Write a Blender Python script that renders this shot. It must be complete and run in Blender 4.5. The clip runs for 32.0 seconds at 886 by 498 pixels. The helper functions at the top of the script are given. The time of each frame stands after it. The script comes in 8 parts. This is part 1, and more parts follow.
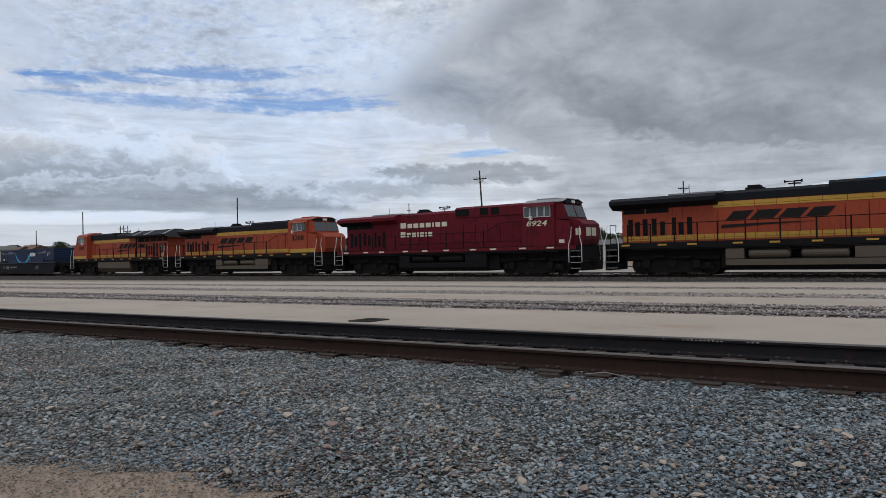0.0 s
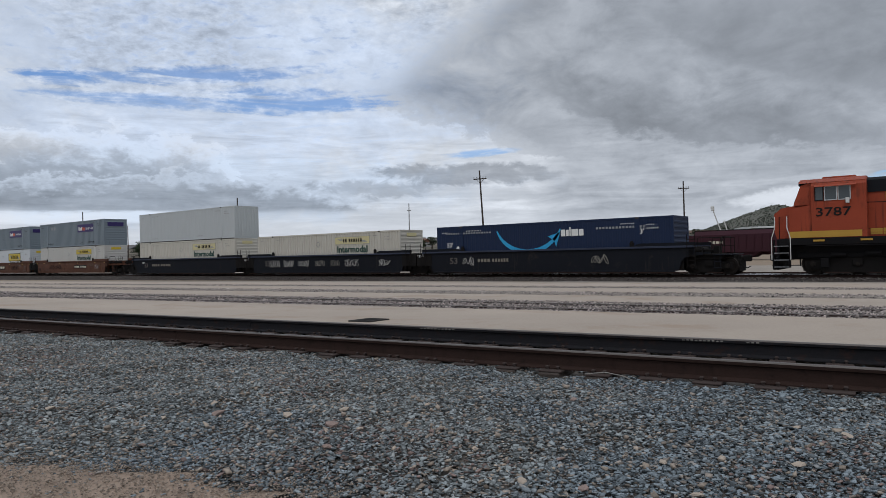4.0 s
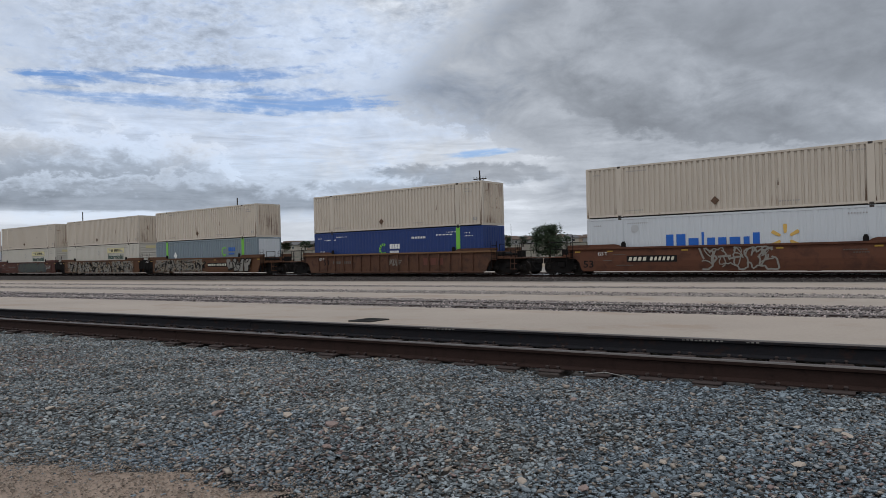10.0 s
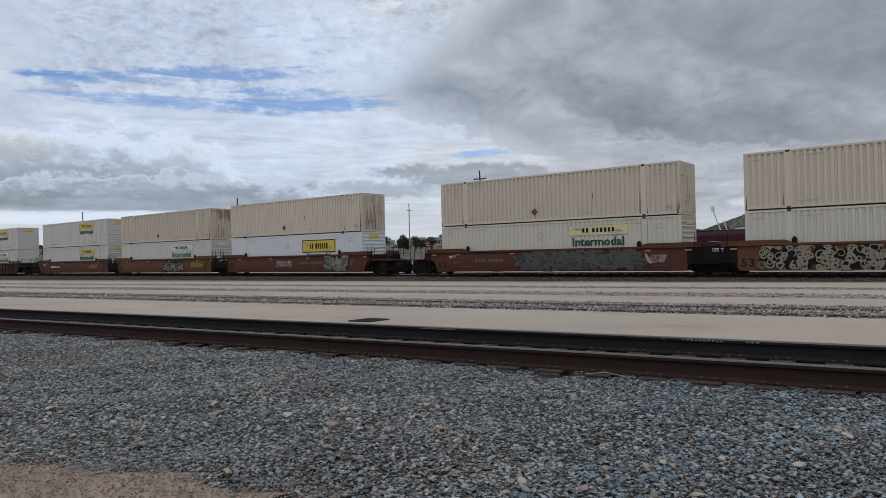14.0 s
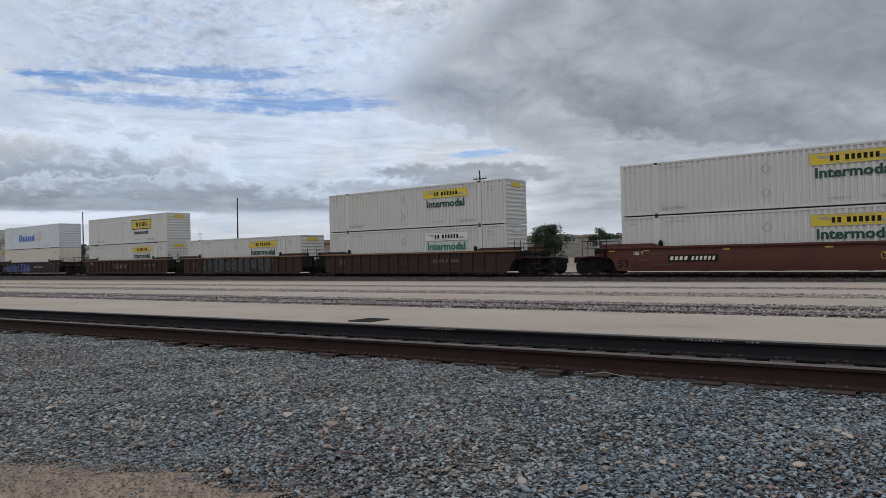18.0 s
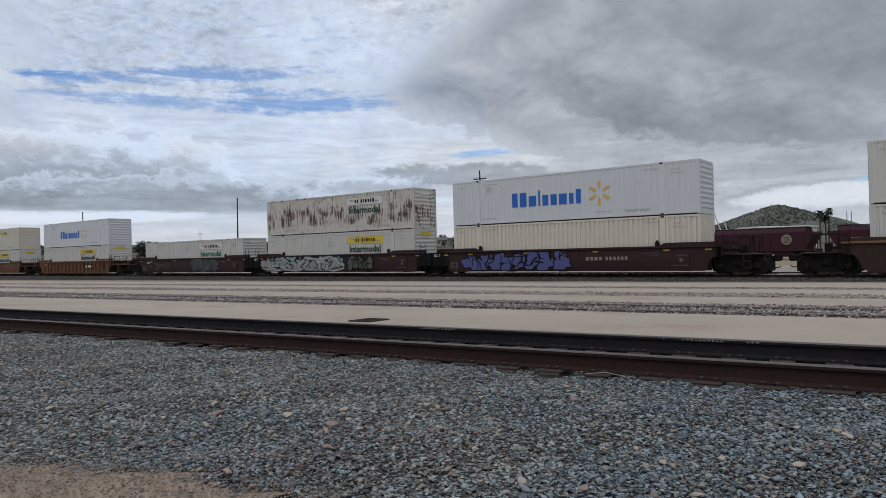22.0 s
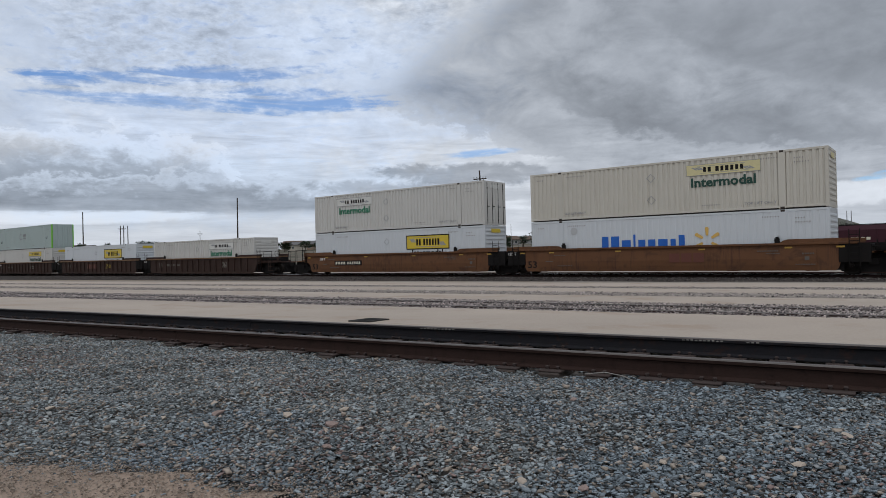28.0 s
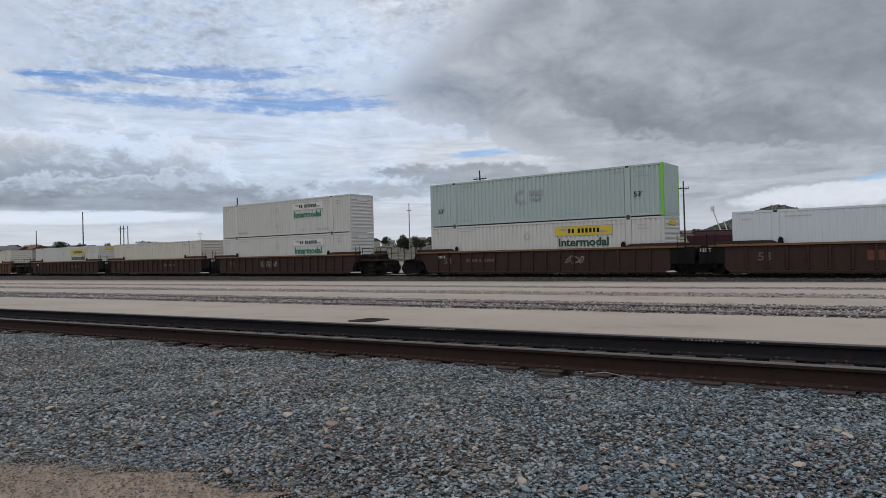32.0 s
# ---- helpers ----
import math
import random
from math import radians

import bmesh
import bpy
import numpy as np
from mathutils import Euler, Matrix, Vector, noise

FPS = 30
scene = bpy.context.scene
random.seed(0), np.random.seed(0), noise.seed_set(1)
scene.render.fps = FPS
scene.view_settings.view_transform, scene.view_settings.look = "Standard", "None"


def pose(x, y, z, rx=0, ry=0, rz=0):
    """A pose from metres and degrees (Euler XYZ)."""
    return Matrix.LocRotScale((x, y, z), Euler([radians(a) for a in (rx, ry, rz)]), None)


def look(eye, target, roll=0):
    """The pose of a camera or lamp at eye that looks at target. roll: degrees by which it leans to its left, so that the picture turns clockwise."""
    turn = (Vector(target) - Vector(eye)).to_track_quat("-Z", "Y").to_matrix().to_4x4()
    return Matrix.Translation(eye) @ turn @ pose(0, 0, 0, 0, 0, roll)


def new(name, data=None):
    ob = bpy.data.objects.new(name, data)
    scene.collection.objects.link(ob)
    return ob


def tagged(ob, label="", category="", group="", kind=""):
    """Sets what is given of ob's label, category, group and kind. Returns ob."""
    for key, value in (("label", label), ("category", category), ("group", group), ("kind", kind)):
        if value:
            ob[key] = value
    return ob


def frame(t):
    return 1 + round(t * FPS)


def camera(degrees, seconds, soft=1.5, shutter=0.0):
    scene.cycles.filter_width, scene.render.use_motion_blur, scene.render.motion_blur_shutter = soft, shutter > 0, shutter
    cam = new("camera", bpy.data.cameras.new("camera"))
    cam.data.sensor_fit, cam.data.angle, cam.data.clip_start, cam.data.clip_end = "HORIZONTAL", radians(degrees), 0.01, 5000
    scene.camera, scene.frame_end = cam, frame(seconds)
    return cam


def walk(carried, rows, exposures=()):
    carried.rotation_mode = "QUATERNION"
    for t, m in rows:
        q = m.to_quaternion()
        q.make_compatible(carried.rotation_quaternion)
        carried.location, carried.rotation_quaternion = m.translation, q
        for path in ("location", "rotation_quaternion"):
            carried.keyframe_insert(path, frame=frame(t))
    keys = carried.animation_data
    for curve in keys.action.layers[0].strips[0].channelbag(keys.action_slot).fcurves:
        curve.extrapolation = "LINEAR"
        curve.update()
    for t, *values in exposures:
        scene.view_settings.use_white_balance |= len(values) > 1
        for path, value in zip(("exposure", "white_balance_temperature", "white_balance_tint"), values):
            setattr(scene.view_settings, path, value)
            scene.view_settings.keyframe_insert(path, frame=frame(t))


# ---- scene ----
EYE = (0.0, 0.0, 1.488)
VIEW_YAW, VIEW_PITCH, VIEW_ROLL = -37.374, 0.327, -1.386
cam = camera(66.43, 32.0, soft=0.4)
_a, _b = radians(VIEW_YAW), radians(VIEW_PITCH)
AIM = (EYE[0] + math.sin(_a) * math.cos(_b), EYE[1] + math.cos(_a) * math.cos(_b), EYE[2] + math.sin(_b))
STAND = look(EYE, AIM, VIEW_ROLL)
walk(cam, [(0, STAND), (32, STAND)])

# the train's track lies along x, its rail heads at z = 0; the train runs towards +x
TRACK_Y = 37.82
SPEED = 18.752

# ---------------------------------------------------------------- world and sun
SUN_AZ, SUN_EL = radians(145), radians(57)      # clockwise from +y, above the horizon


class Val:
    """A socket that takes part in sums."""

    def __init__(self, tree, sock):
        self.tree, self.sock = tree, sock

    def op(self, kind, *others, clamp=False):
        node = self.tree.nodes.new("ShaderNodeMath")
        node.operation, node.use_clamp = kind, clamp
        for i, item in enumerate((self, *others)):
            if isinstance(item, Val):
                self.tree.links.new(item.sock, node.inputs[i])
            else:
                node.inputs[i].default_value = item
        return Val(self.tree, node.outputs[0])

    def __add__(self, o): return self.op("ADD", o)
    def __sub__(self, o): return self.op("SUBTRACT", o)
    def __mul__(self, o): return self.op("MULTIPLY", o)
    def __truediv__(self, o): return self.op("DIVIDE", o)

    def ramp(self, lo, hi):
        """0 below lo, 1 above hi, smooth between."""
        node = self.tree.nodes.new("ShaderNodeMapRange")
        node.interpolation_type = "SMOOTHSTEP"
        self.tree.links.new(self.sock, node.inputs[0])
        node.inputs[1].default_value, node.inputs[2].default_value = lo, hi
        return Val(self.tree, node.outputs[0])


def noise_val(tree, vec, scale, detail=4.0, rough=0.55, warp=0.0):
    node = tree.nodes.new("ShaderNodeTexNoise")
    node.inputs["Scale"].default_value = scale
    node.inputs["Detail"].default_value = detail
    node.inputs["Roughness"].default_value = rough
    node.inputs["Distortion"].default_value = warp
    tree.links.new(vec, node.inputs["Vector"])
    return Val(tree, node.outputs[0])


def mix_col(tree, fac, a, b, kind="MIX"):
    node = tree.nodes.new("ShaderNodeMix")
    node.data_type, node.blend_type = "RGBA", kind
    for item, sock in ((fac, node.inputs[0]), (a, node.inputs[6]), (b, node.inputs[7])):
        if isinstance(item, Val):
            tree.links.new(item.sock, sock)
        elif isinstance(item, bpy.types.NodeSocket):
            tree.links.new(item, sock)
        elif isinstance(item, (tuple, list)):
            sock.default_value = (*item[:3], 1)
        else:
            sock.default_value = item
    return node.outputs[2]


def combine(tree, *xyz):
    node = tree.nodes.new("ShaderNodeCombineXYZ")
    for item, sock in zip(xyz, node.inputs):
        if isinstance(item, Val):
            tree.links.new(item.sock, sock)
        else:
            sock.default_value = item
    return node.outputs[0]


def build_world():
    world = bpy.data.worlds.new("sky")
    scene.world = world
    world.use_nodes = True
    tree = world.node_tree
    tree.nodes.clear()
    out = tree.nodes.new("ShaderNodeOutputWorld")
    back = tree.nodes.new("ShaderNodeBackground")
    tree.links.new(back.outputs[0], out.inputs[0])
    coord = tree.nodes.new("ShaderNodeTexCoord")
    split = tree.nodes.new("ShaderNodeSeparateXYZ")
    tree.links.new(coord.outputs["Generated"], split.inputs[0])
    x, y, z = (Val(tree, s) for s in split.outputs)
    sky = tree.nodes.new("ShaderNodeTexSky")
    sky.sky_type, sky.sun_disc = "NISHITA", False
    sky.sun_elevation, sky.sun_rotation = SUN_EL, SUN_AZ
    sky.altitude, sky.air_density, sky.dust_density = 300, 1.0, 0.6
    blue = mix_col(tree, 1.0, sky.outputs[0], (0.064, 0.088, 0.122), "MULTIPLY")

    # compass angle and height of the view ray, in degrees; compass 0 is -37.4 off +y
    az = x.op("ARCTAN2", y) * 57.2958 + 37.4
    el = z.op("ARCSINE") * 57.2958
    # cloud textures: broad, lumpy, fine, streaks and ripples
    def tex(a, e, seed, scale, detail=7, rough=0.58, warp=0.2, lean=0.0):
        return noise_val(tree, combine(tree, az * a + el * lean, el * e - az * (lean * 0.5), seed), scale, detail, rough, warp) - 0.5

    n_big = noise_val(tree, combine(tree, x, y, z), 1.6, 4, 0.55, 0.3)
    lump = tex(0.10, 0.17, 1.3, 1.6, 9, 0.60, 0.35)
    puff = tex(0.22, 0.40, 5.2, 1.9, 9, 0.60, 0.45)
    fine = tex(0.5, 0.9, 8.4, 2.2, 8, 0.62, 0.3)
    wisp = tex(0.07, 0.55, 3.1, 1.7, 10, 0.64, 0.7)
    streak = tex(0.075, 0.62, 7.7, 1.8, 9, 0.62, 0.5)
    ripple = tex(0.24, 0.62, 2.2, 2.3, 8, 0.62, 0.35, 0.16)
    rag = lump * 5.5 + puff * 4.6 + fine * 2.2
    soft_rag = lump * 5.0 + puff * 2.4 + fine * 0.8

    def edge(*pts):
        """Height of a cloud's rim along the compass, straight from point to point."""
        total = None
        for (a0, e0), (a1, e1) in zip(pts, pts[1:]):
            node = tree.nodes.new("ShaderNodeMapRange")
            tree.links.new(az.sock, node.inputs[0])
            node.inputs[1].default_value, node.inputs[2].default_value = a0, a1
            node.inputs[3].default_value, node.inputs[4].default_value = 0.0, e1 - e0
            step = Val(tree, node.outputs[0])
            total = step + pts[0][1] if total is None else total + step
        return total

    def blob(a0, e0, ra, re, tilt=0.0, soft=0.6, rough=None):
        """A soft patch of the sky with a ragged rim."""
        da, de = az - a0, el - e0
        de = de - da * tilt
        q = (da / ra).op("POWER", 2.0) + (de / re).op("POWER", 2.0)
        return (q + (rough or wisp) * 4.0 + fine * 1.2).ramp(1.0 + soft, 1.0 - soft)

    def paint(base, mask, value):
        return base + (mask * (base * -1.0 + value))

    # thin high sheet, rippled, with a streaky stretch below it
    bright = ripple * 0.62 + fine * 0.40 + lump * 0.35 + 0.61
    low_sheet = streak * 0.55 + wisp * 0.4 + puff * 0.25 + 0.68
    bright = paint(bright, el.ramp(12.4, 10.8), low_sheet)
    # white billows beside the dark cloud and at the edge of the view
    bright = paint(bright, blob(-7.5, 16.0, 7.0, 4.8, -0.25, 0.8, lump) * 0.85, puff * 0.45 + fine * 0.25 + 0.72)
    bright = paint(bright, blob(-4.5, 13.2, 5.0, 2.2, -0.55, 0.8, lump) * 0.8, puff * 0.35 + 0.70)
    bright = paint(bright, blob(-35.0, 14.6, 5.0, 6.0, 0.0, 0.8, lump) * 0.85, puff * 0.30 + lump * 0.3 + 0.64)
    # a bank with a white rim and a grey belly
    depth = edge((-34, 10.1), (-29.5, 9.95), (-25.8, 9.85), (-21.8, 9.5), (-18.4, 8.7), (-16.4, 7.3), (-15.0, 4.5)) - el + rag
    tone = paint(puff * 0.16 + 0.76, depth.ramp(0.5, 2.9), lump * 0.6 + puff * 0.25 + 0.43)
    bright = paint(bright, depth.ramp(-0.2, 0.35) * el.ramp(4.6, 6.2), tone)
    depth = edge((-34, 6.5), (-26, 6.5), (-18, 6.7), (-12.5, 6.2), (-8.0, 5.0), (-5.0, 3.2)) - el + rag * 0.8
    tone = paint(puff * 0.2 + 0.60, depth.ramp(0.1, 1.3), streak * 0.4 + lump * 0.35 + puff * 0.15 + 0.37)
    bright = paint(bright, depth.ramp(-0.25, 0.3) * (el + streak * 1.6).ramp(3.1, 4.1), tone)
    # bright rim of the horizon
    bright = paint(bright, (el + streak * 1.8).ramp(4.0, 2.9) * az.ramp(10.0, -8.0), streak * 0.45 + 0.63)
    bright = paint(bright, blob(-29.0, 3.3, 10.0, 0.45, 0.02, 0.7, streak) * 0.9, streak * 0.2 + 0.82)
    # broken bars under the dark cloud
    bright = paint(bright, blob(2.6, 6.55, 7.4, 0.85, -0.03, 0.5, puff) * 0.9, puff * 0.25 + streak * 0.2 + 0.39)
    bright = paint(bright, blob(-5.8, 5.5, 4.6, 0.75, -0.02, 0.5, puff) * 0.8, puff * 0.3 + 0.43)
    bright = paint(bright, blob(5.0, 4.9, 9.0, 0.6, -0.05, 0.6, streak) * 0.5, streak * 0.3 + 0.50)
    bright = paint(bright, az.ramp(6.0, 12.0) * (el + lump * 2.0).ramp(8.6, 7.0), streak * 0.4 + puff * 0.3 + 0.47)
    # the great dark cloud: its ragged lower rim, a paler shelf, and two heavier masses
    q = el - edge((-12.0, 13.8), (-7.4, 13.4), (-3.7, 11.9), (1.0, 10.1), (5.8, 8.5), (8.6, 7.3), (12.3, 6.4), (19.3, 5.6), (27.4, 4.9), (34, 4.6)) + rag * 0.75
    flank = az + 8.0 - (el - 12.4).op("MAXIMUM", 0.0) * 1.35 + soft_rag * 1.3
    body = paint(puff * 0.25 + lump * 0.3 + 0.55, q.ramp(0.3, 2.6) * flank.ramp(0.5, 6.0), lump * 0.6 + puff * 0.13 + fine * 0.03 + 0.385)
    body = paint(body, blob(13.5, 15.8, 7.0, 3.0, -0.3, 0.9, lump) * 0.55, lump * 0.35 + puff * 0.15 + 0.43)
    q2 = el - edge((5.0, 16.5), (8.0, 13.6), (11.0, 11.7), (15.0, 9.2), (23.5, 7.9), (29.3, 7.2), (34, 6.8)) + rag * 0.6
    shelf = streak * 0.35 + puff * 0.3 + lump * 0.2 + 0.46
    body = paint(body, q2.ramp(0.3, -0.5) * az.ramp(7.0, 13.0), shelf)
    body = paint(body, q2.ramp(-0.2, 0.6) * q2.ramp(5.6, 0.8) * az.ramp(5.0, 13.0) * (az.ramp(34.0, 22.0) * 0.55 + 0.4), puff * 0.10 + lump * 0.25 + 0.295)
    q3 = el - edge((16.0, 19.5), (18.7, 16.9), (22.0, 14.4), (27.5, 12.2), (34, 10.5)) + rag * 0.6
    body = paint(body, q3.ramp(-0.4, 0.8) * (el * -1.0 + 18.6 + soft_rag).ramp(-1.0, 2.0) * 0.9, puff * 0.10 + lump * 0.25 + 0.305)
    bright = paint(bright, q.ramp(-0.25, 0.45) * flank.ramp(-2.6, 3.6), body)
    # under it, on towards the horizon
    right = az.ramp(8.0, 15.0)
    bright = paint(bright, right * (el + streak * 1.5).ramp(5.6, 4.6), streak * 0.5 + puff * 0.3 + 0.46)
    bright = paint(bright, blob(30.5, 3.6, 7.0, 0.9, 0.03, 0.6, puff) * 0.9, puff * 0.25 + 0.78)
    bright = paint(bright, az.ramp(2.0, 12.0) * (el + streak * 1.2).ramp(3.4, 2.2) * 0.8, streak * 0.4 + 0.60)
    # overhead and behind, an even bright overcast
    bright = paint(bright, el.ramp(24.0, 40.0), n_big * 0.5 + 0.42)

    # gaps of blue
    torn = wisp + ripple * 0.7
    gap = blob(-29.0, 13.4, 3.0, 0.55, 0.03, 0.7, torn)
    gap = gap.op("MAXIMUM", blob(-20.0, 14.3, 8.5, 0.6, 0.085, 0.8, torn) * 0.8)
    gap = gap.op("MAXIMUM", blob(-12.5, 12.7, 7.2, 0.95, 0.02, 0.8, torn) * 0.85)
    gap = gap.op("MAXIMUM", blob(-22.0, 12.2, 8.0, 0.5, 0.0, 0.9, torn) * 0.7)
    gap = gap.op("MAXIMUM", ripple.ramp(0.0, 0.22) * blob(-19.0, 16.2, 15.0, 5.0, 0.0, 0.9, lump) * 0.45)
    gap = gap.op("MAXIMUM", streak.ramp(0.03, 0.22) * blob(-9.0, 9.6, 11.0, 2.6, 0.0, 0.9, lump) * 0.32)
    gap = gap.op("MAXIMUM", blob(3.4, 8.3, 2.4, 0.26, 0.05, 1.0, torn) * 0.75)
    gap = gap.op("MAXIMUM", blob(33.6, 4.85, 1.9, 0.28, 0.12, 0.6, streak) * 0.9)
    gap = gap * (wisp * -1.0).ramp(-0.24, 0.04)

    hue = mix_col(tree, bright.ramp(0.25, 0.75), (0.895, 0.985, 1.13), (0.935, 1.0, 1.10))
    thin = blob(-17.0, 14.5, 20.0, 8.0, 0.0, 0.9, lump)
    hue = mix_col(tree, thin * 0.85, hue, (0.84, 0.985, 1.235))
    hue = mix_col(tree, blob(-22.0, 5.6, 22.0, 2.6, 0.0, 0.9, lump) * 0.75, hue, (0.84, 0.985, 1.20))
    cloud = mix_col(tree, 1.0, hue, combine(tree, bright, bright, bright), "MULTIPLY")
    both = mix_col(tree, gap * 0.92, cloud, blue)
    low = mix_col(tree, el.ramp(-1.0, 0.0), (0.2, 0.19, 0.17), both)
    tree.links.new(low, back.inputs[0])
    back.inputs[1].default_value = 1.0


build_world()
sun = new("sun", bpy.data.lights.new("sun", "SUN"))
sun.data.energy, sun.data.angle, sun.data.color = 0.8, radians(18), (0.98, 0.98, 0.99)
sun.matrix_world = look((math.sin(SUN_AZ) * 60, math.cos(SUN_AZ) * 60, math.tan(SUN_EL) * 60), (0, 0, 0))
scene.view_settings.exposure = 0.0

# ---------------------------------------------------------------- materials
MATS = {}


def mat(name, color, rough=0.6, metal=0.0, vary=0.14, scale=1.5, bump=0.15, grain=45.0, dirt=None, amount=0.0,
        streak=None, streaks=0.0, shift=0.0, island=0.0, spec=0.4, other=None, share=0.0, crisp=0.0,
        patch=None, broad=0.5, drift=0.0):
    """A painted, worn or mineral surface. vary: soft blotches; dirt: stains; streak: runs down the sides;
    shift: change from object to object; island: change from piece to piece; other: second colour of the pieces;
    patch: a tint that comes and goes over metres, and grows along x by drift."""
    if name in MATS:
        return MATS[name]
    m = bpy.data.materials.new(name)
    MATS[name] = m
    m.use_nodes = True
    tree = m.node_tree
    shader = tree.nodes["Principled BSDF"]
    shader.inputs["Metallic"].default_value = metal
    shader.inputs["Specular IOR Level"].default_value = spec
    coord = tree.nodes.new("ShaderNodeTexCoord")
    info = tree.nodes.new("ShaderNodeObjectInfo")
    rnd = Val(tree, info.outputs["Random"])
    off = tree.nodes.new("ShaderNodeVectorMath")
    off.operation = "ADD"
    tree.links.new(coord.outputs["Object"], off.inputs[0])
    tree.links.new(combine(tree, rnd * 37.0, rnd * 19.0, 0.0), off.inputs[1])
    vec = off.outputs[0]
    soft = noise_val(tree, vec, scale, 5, 0.6, 0.2)
    fine = noise_val(tree, vec, grain, 3, 0.6)
    light = (soft - 0.5) * (2 * vary) + (fine - 0.5) * (1.2 * vary) + 1.0
    if shift:
        light = light + (rnd - 0.5) * (2 * shift)
    col = color
    geo = tree.nodes.new("ShaderNodeNewGeometry")
    isl = Val(tree, geo.outputs["Random Per Island"])
    if island:
        light = light + (isl - 0.5) * (2 * island)
        if other:
            pick = (isl * 7.31).op("FRACT")
            col = mix_col(tree, pick.ramp(1.0 - share - 0.08, 1.0 - share + 0.08), color, other)
    col = mix_col(tree, 1.0, col, combine(tree, light, light, light), "MULTIPLY")
    if patch:
        wide = noise_val(tree, vec, broad, 4, 0.6, 0.4)
        if drift:
            at = tree.nodes.new("ShaderNodeSeparateXYZ")
            tree.links.new(coord.outputs["Object"], at.inputs[0])
            wide = wide + Val(tree, at.outputs[0]) * drift - 0.06
        wide = wide.ramp(0.42, 0.66)
        col = mix_col(tree, wide, col, mix_col(tree, 1.0, col, patch, "MULTIPLY"))
    rough_val = (soft - 0.5) * 0.25 + rough
    if dirt:
        spots = noise_val(tree, vec, scale * 1.9, 8, 0.68, 0.5).ramp(0.72 - amount * 0.5, 0.86 - amount * 0.35)
        col = mix_col(tree, spots * 0.85, col, dirt)
        rough_val = rough_val + spots * 0.2
    if streak:
        stretch = tree.nodes.new("ShaderNodeVectorMath")
        stretch.operation = "MULTIPLY"
        tree.links.new(vec, stretch.inputs[0])
        stretch.inputs[1].default_value = (17.0, 5.0, 0.75) if crisp else (5.0, 5.0, 0.22)
        runs = noise_val(tree, stretch.outputs[0], 1.6, 6, 0.6)
        where = noise_val(tree, vec, 0.8 if crisp else 0.45, 3, 0.5)
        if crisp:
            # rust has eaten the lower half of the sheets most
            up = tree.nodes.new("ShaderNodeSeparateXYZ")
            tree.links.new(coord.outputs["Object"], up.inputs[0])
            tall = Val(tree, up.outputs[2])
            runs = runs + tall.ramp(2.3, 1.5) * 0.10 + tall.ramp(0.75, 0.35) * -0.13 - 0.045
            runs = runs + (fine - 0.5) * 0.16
        runs = (runs + (where - 0.5) * (0.8 if crisp else 0.7)).ramp(crisp or 0.78 - streaks * 0.5, crisp + 0.06 if crisp else 0.92 - streaks * 0.3)
        col = mix_col(tree, runs * (0.97 if crisp else 0.8), col, streak)
        rough_val = rough_val + runs * 0.15
    tree.links.new(col, shader.inputs["Base Color"])
    tree.links.new(rough_val.op("MAXIMUM", 0.08).sock, shader.inputs["Roughness"])
    if bump:
        node = tree.nodes.new("ShaderNodeBump")
        node.inputs["Strength"].default_value = bump
        node.inputs["Distance"].default_value = 0.02
        tree.links.new((fine + soft).sock, node.inputs["Height"])
        tree.links.new(node.outputs[0], shader.inputs["Normal"])
    return m


def glass(name, color=(0.04, 0.05, 0.055)):
    if name in MATS:
        return MATS[name]
    m = mat(name, color, 0.08, 0.0, 0.05, 2.0, 0.0, spec=0.7)
    return m



# ---------------------------------------------------------------- mesh helpers


def box(bm, x0, x1, y0, y1, z0, z1, bevel=0.0):
    vs = [bm.verts.new((x, y, z)) for x in (x0, x1) for y in (y0, y1) for z in (z0, z1)]
    fs = [bm.faces.new([vs[i] for i in f]) for f in ((0, 1, 3, 2), (4, 6, 7, 5), (0, 4, 5, 1), (2, 3, 7, 6), (0, 2, 6, 4), (1, 5, 7, 3))]
    if bevel:
        es = list({e for f in fs for e in f.edges})
        bmesh.ops.bevel(bm, geom=es, offset=bevel, segments=1, affect="EDGES", profile=0.5)
    return bm


def prism(bm, outline, y0, y1):
    """An outline in x and z, drawn out along y."""
    a = [bm.verts.new((x, y0, z)) for x, z in outline]
    b = [bm.verts.new((x, y1, z)) for x, z in outline]
    n = len(outline)
    bm.faces.new(a)
    bm.faces.new(b[::-1])
    for i in range(n):
        bm.faces.new((a[i], b[i], b[(i + 1) % n], a[(i + 1) % n]))
    return bm


def prism_x(bm, outline, x0, x1):
    """An outline in y and z, drawn out along x."""
    a = [bm.verts.new((x0, y, z)) for y, z in outline]
    b = [bm.verts.new((x1, y, z)) for y, z in outline]
    n = len(outline)
    bm.faces.new(a[::-1])
    bm.faces.new(b)
    for i in range(n):
        bm.faces.new((a[i], a[(i + 1) % n], b[(i + 1) % n], b[i]))
    return bm


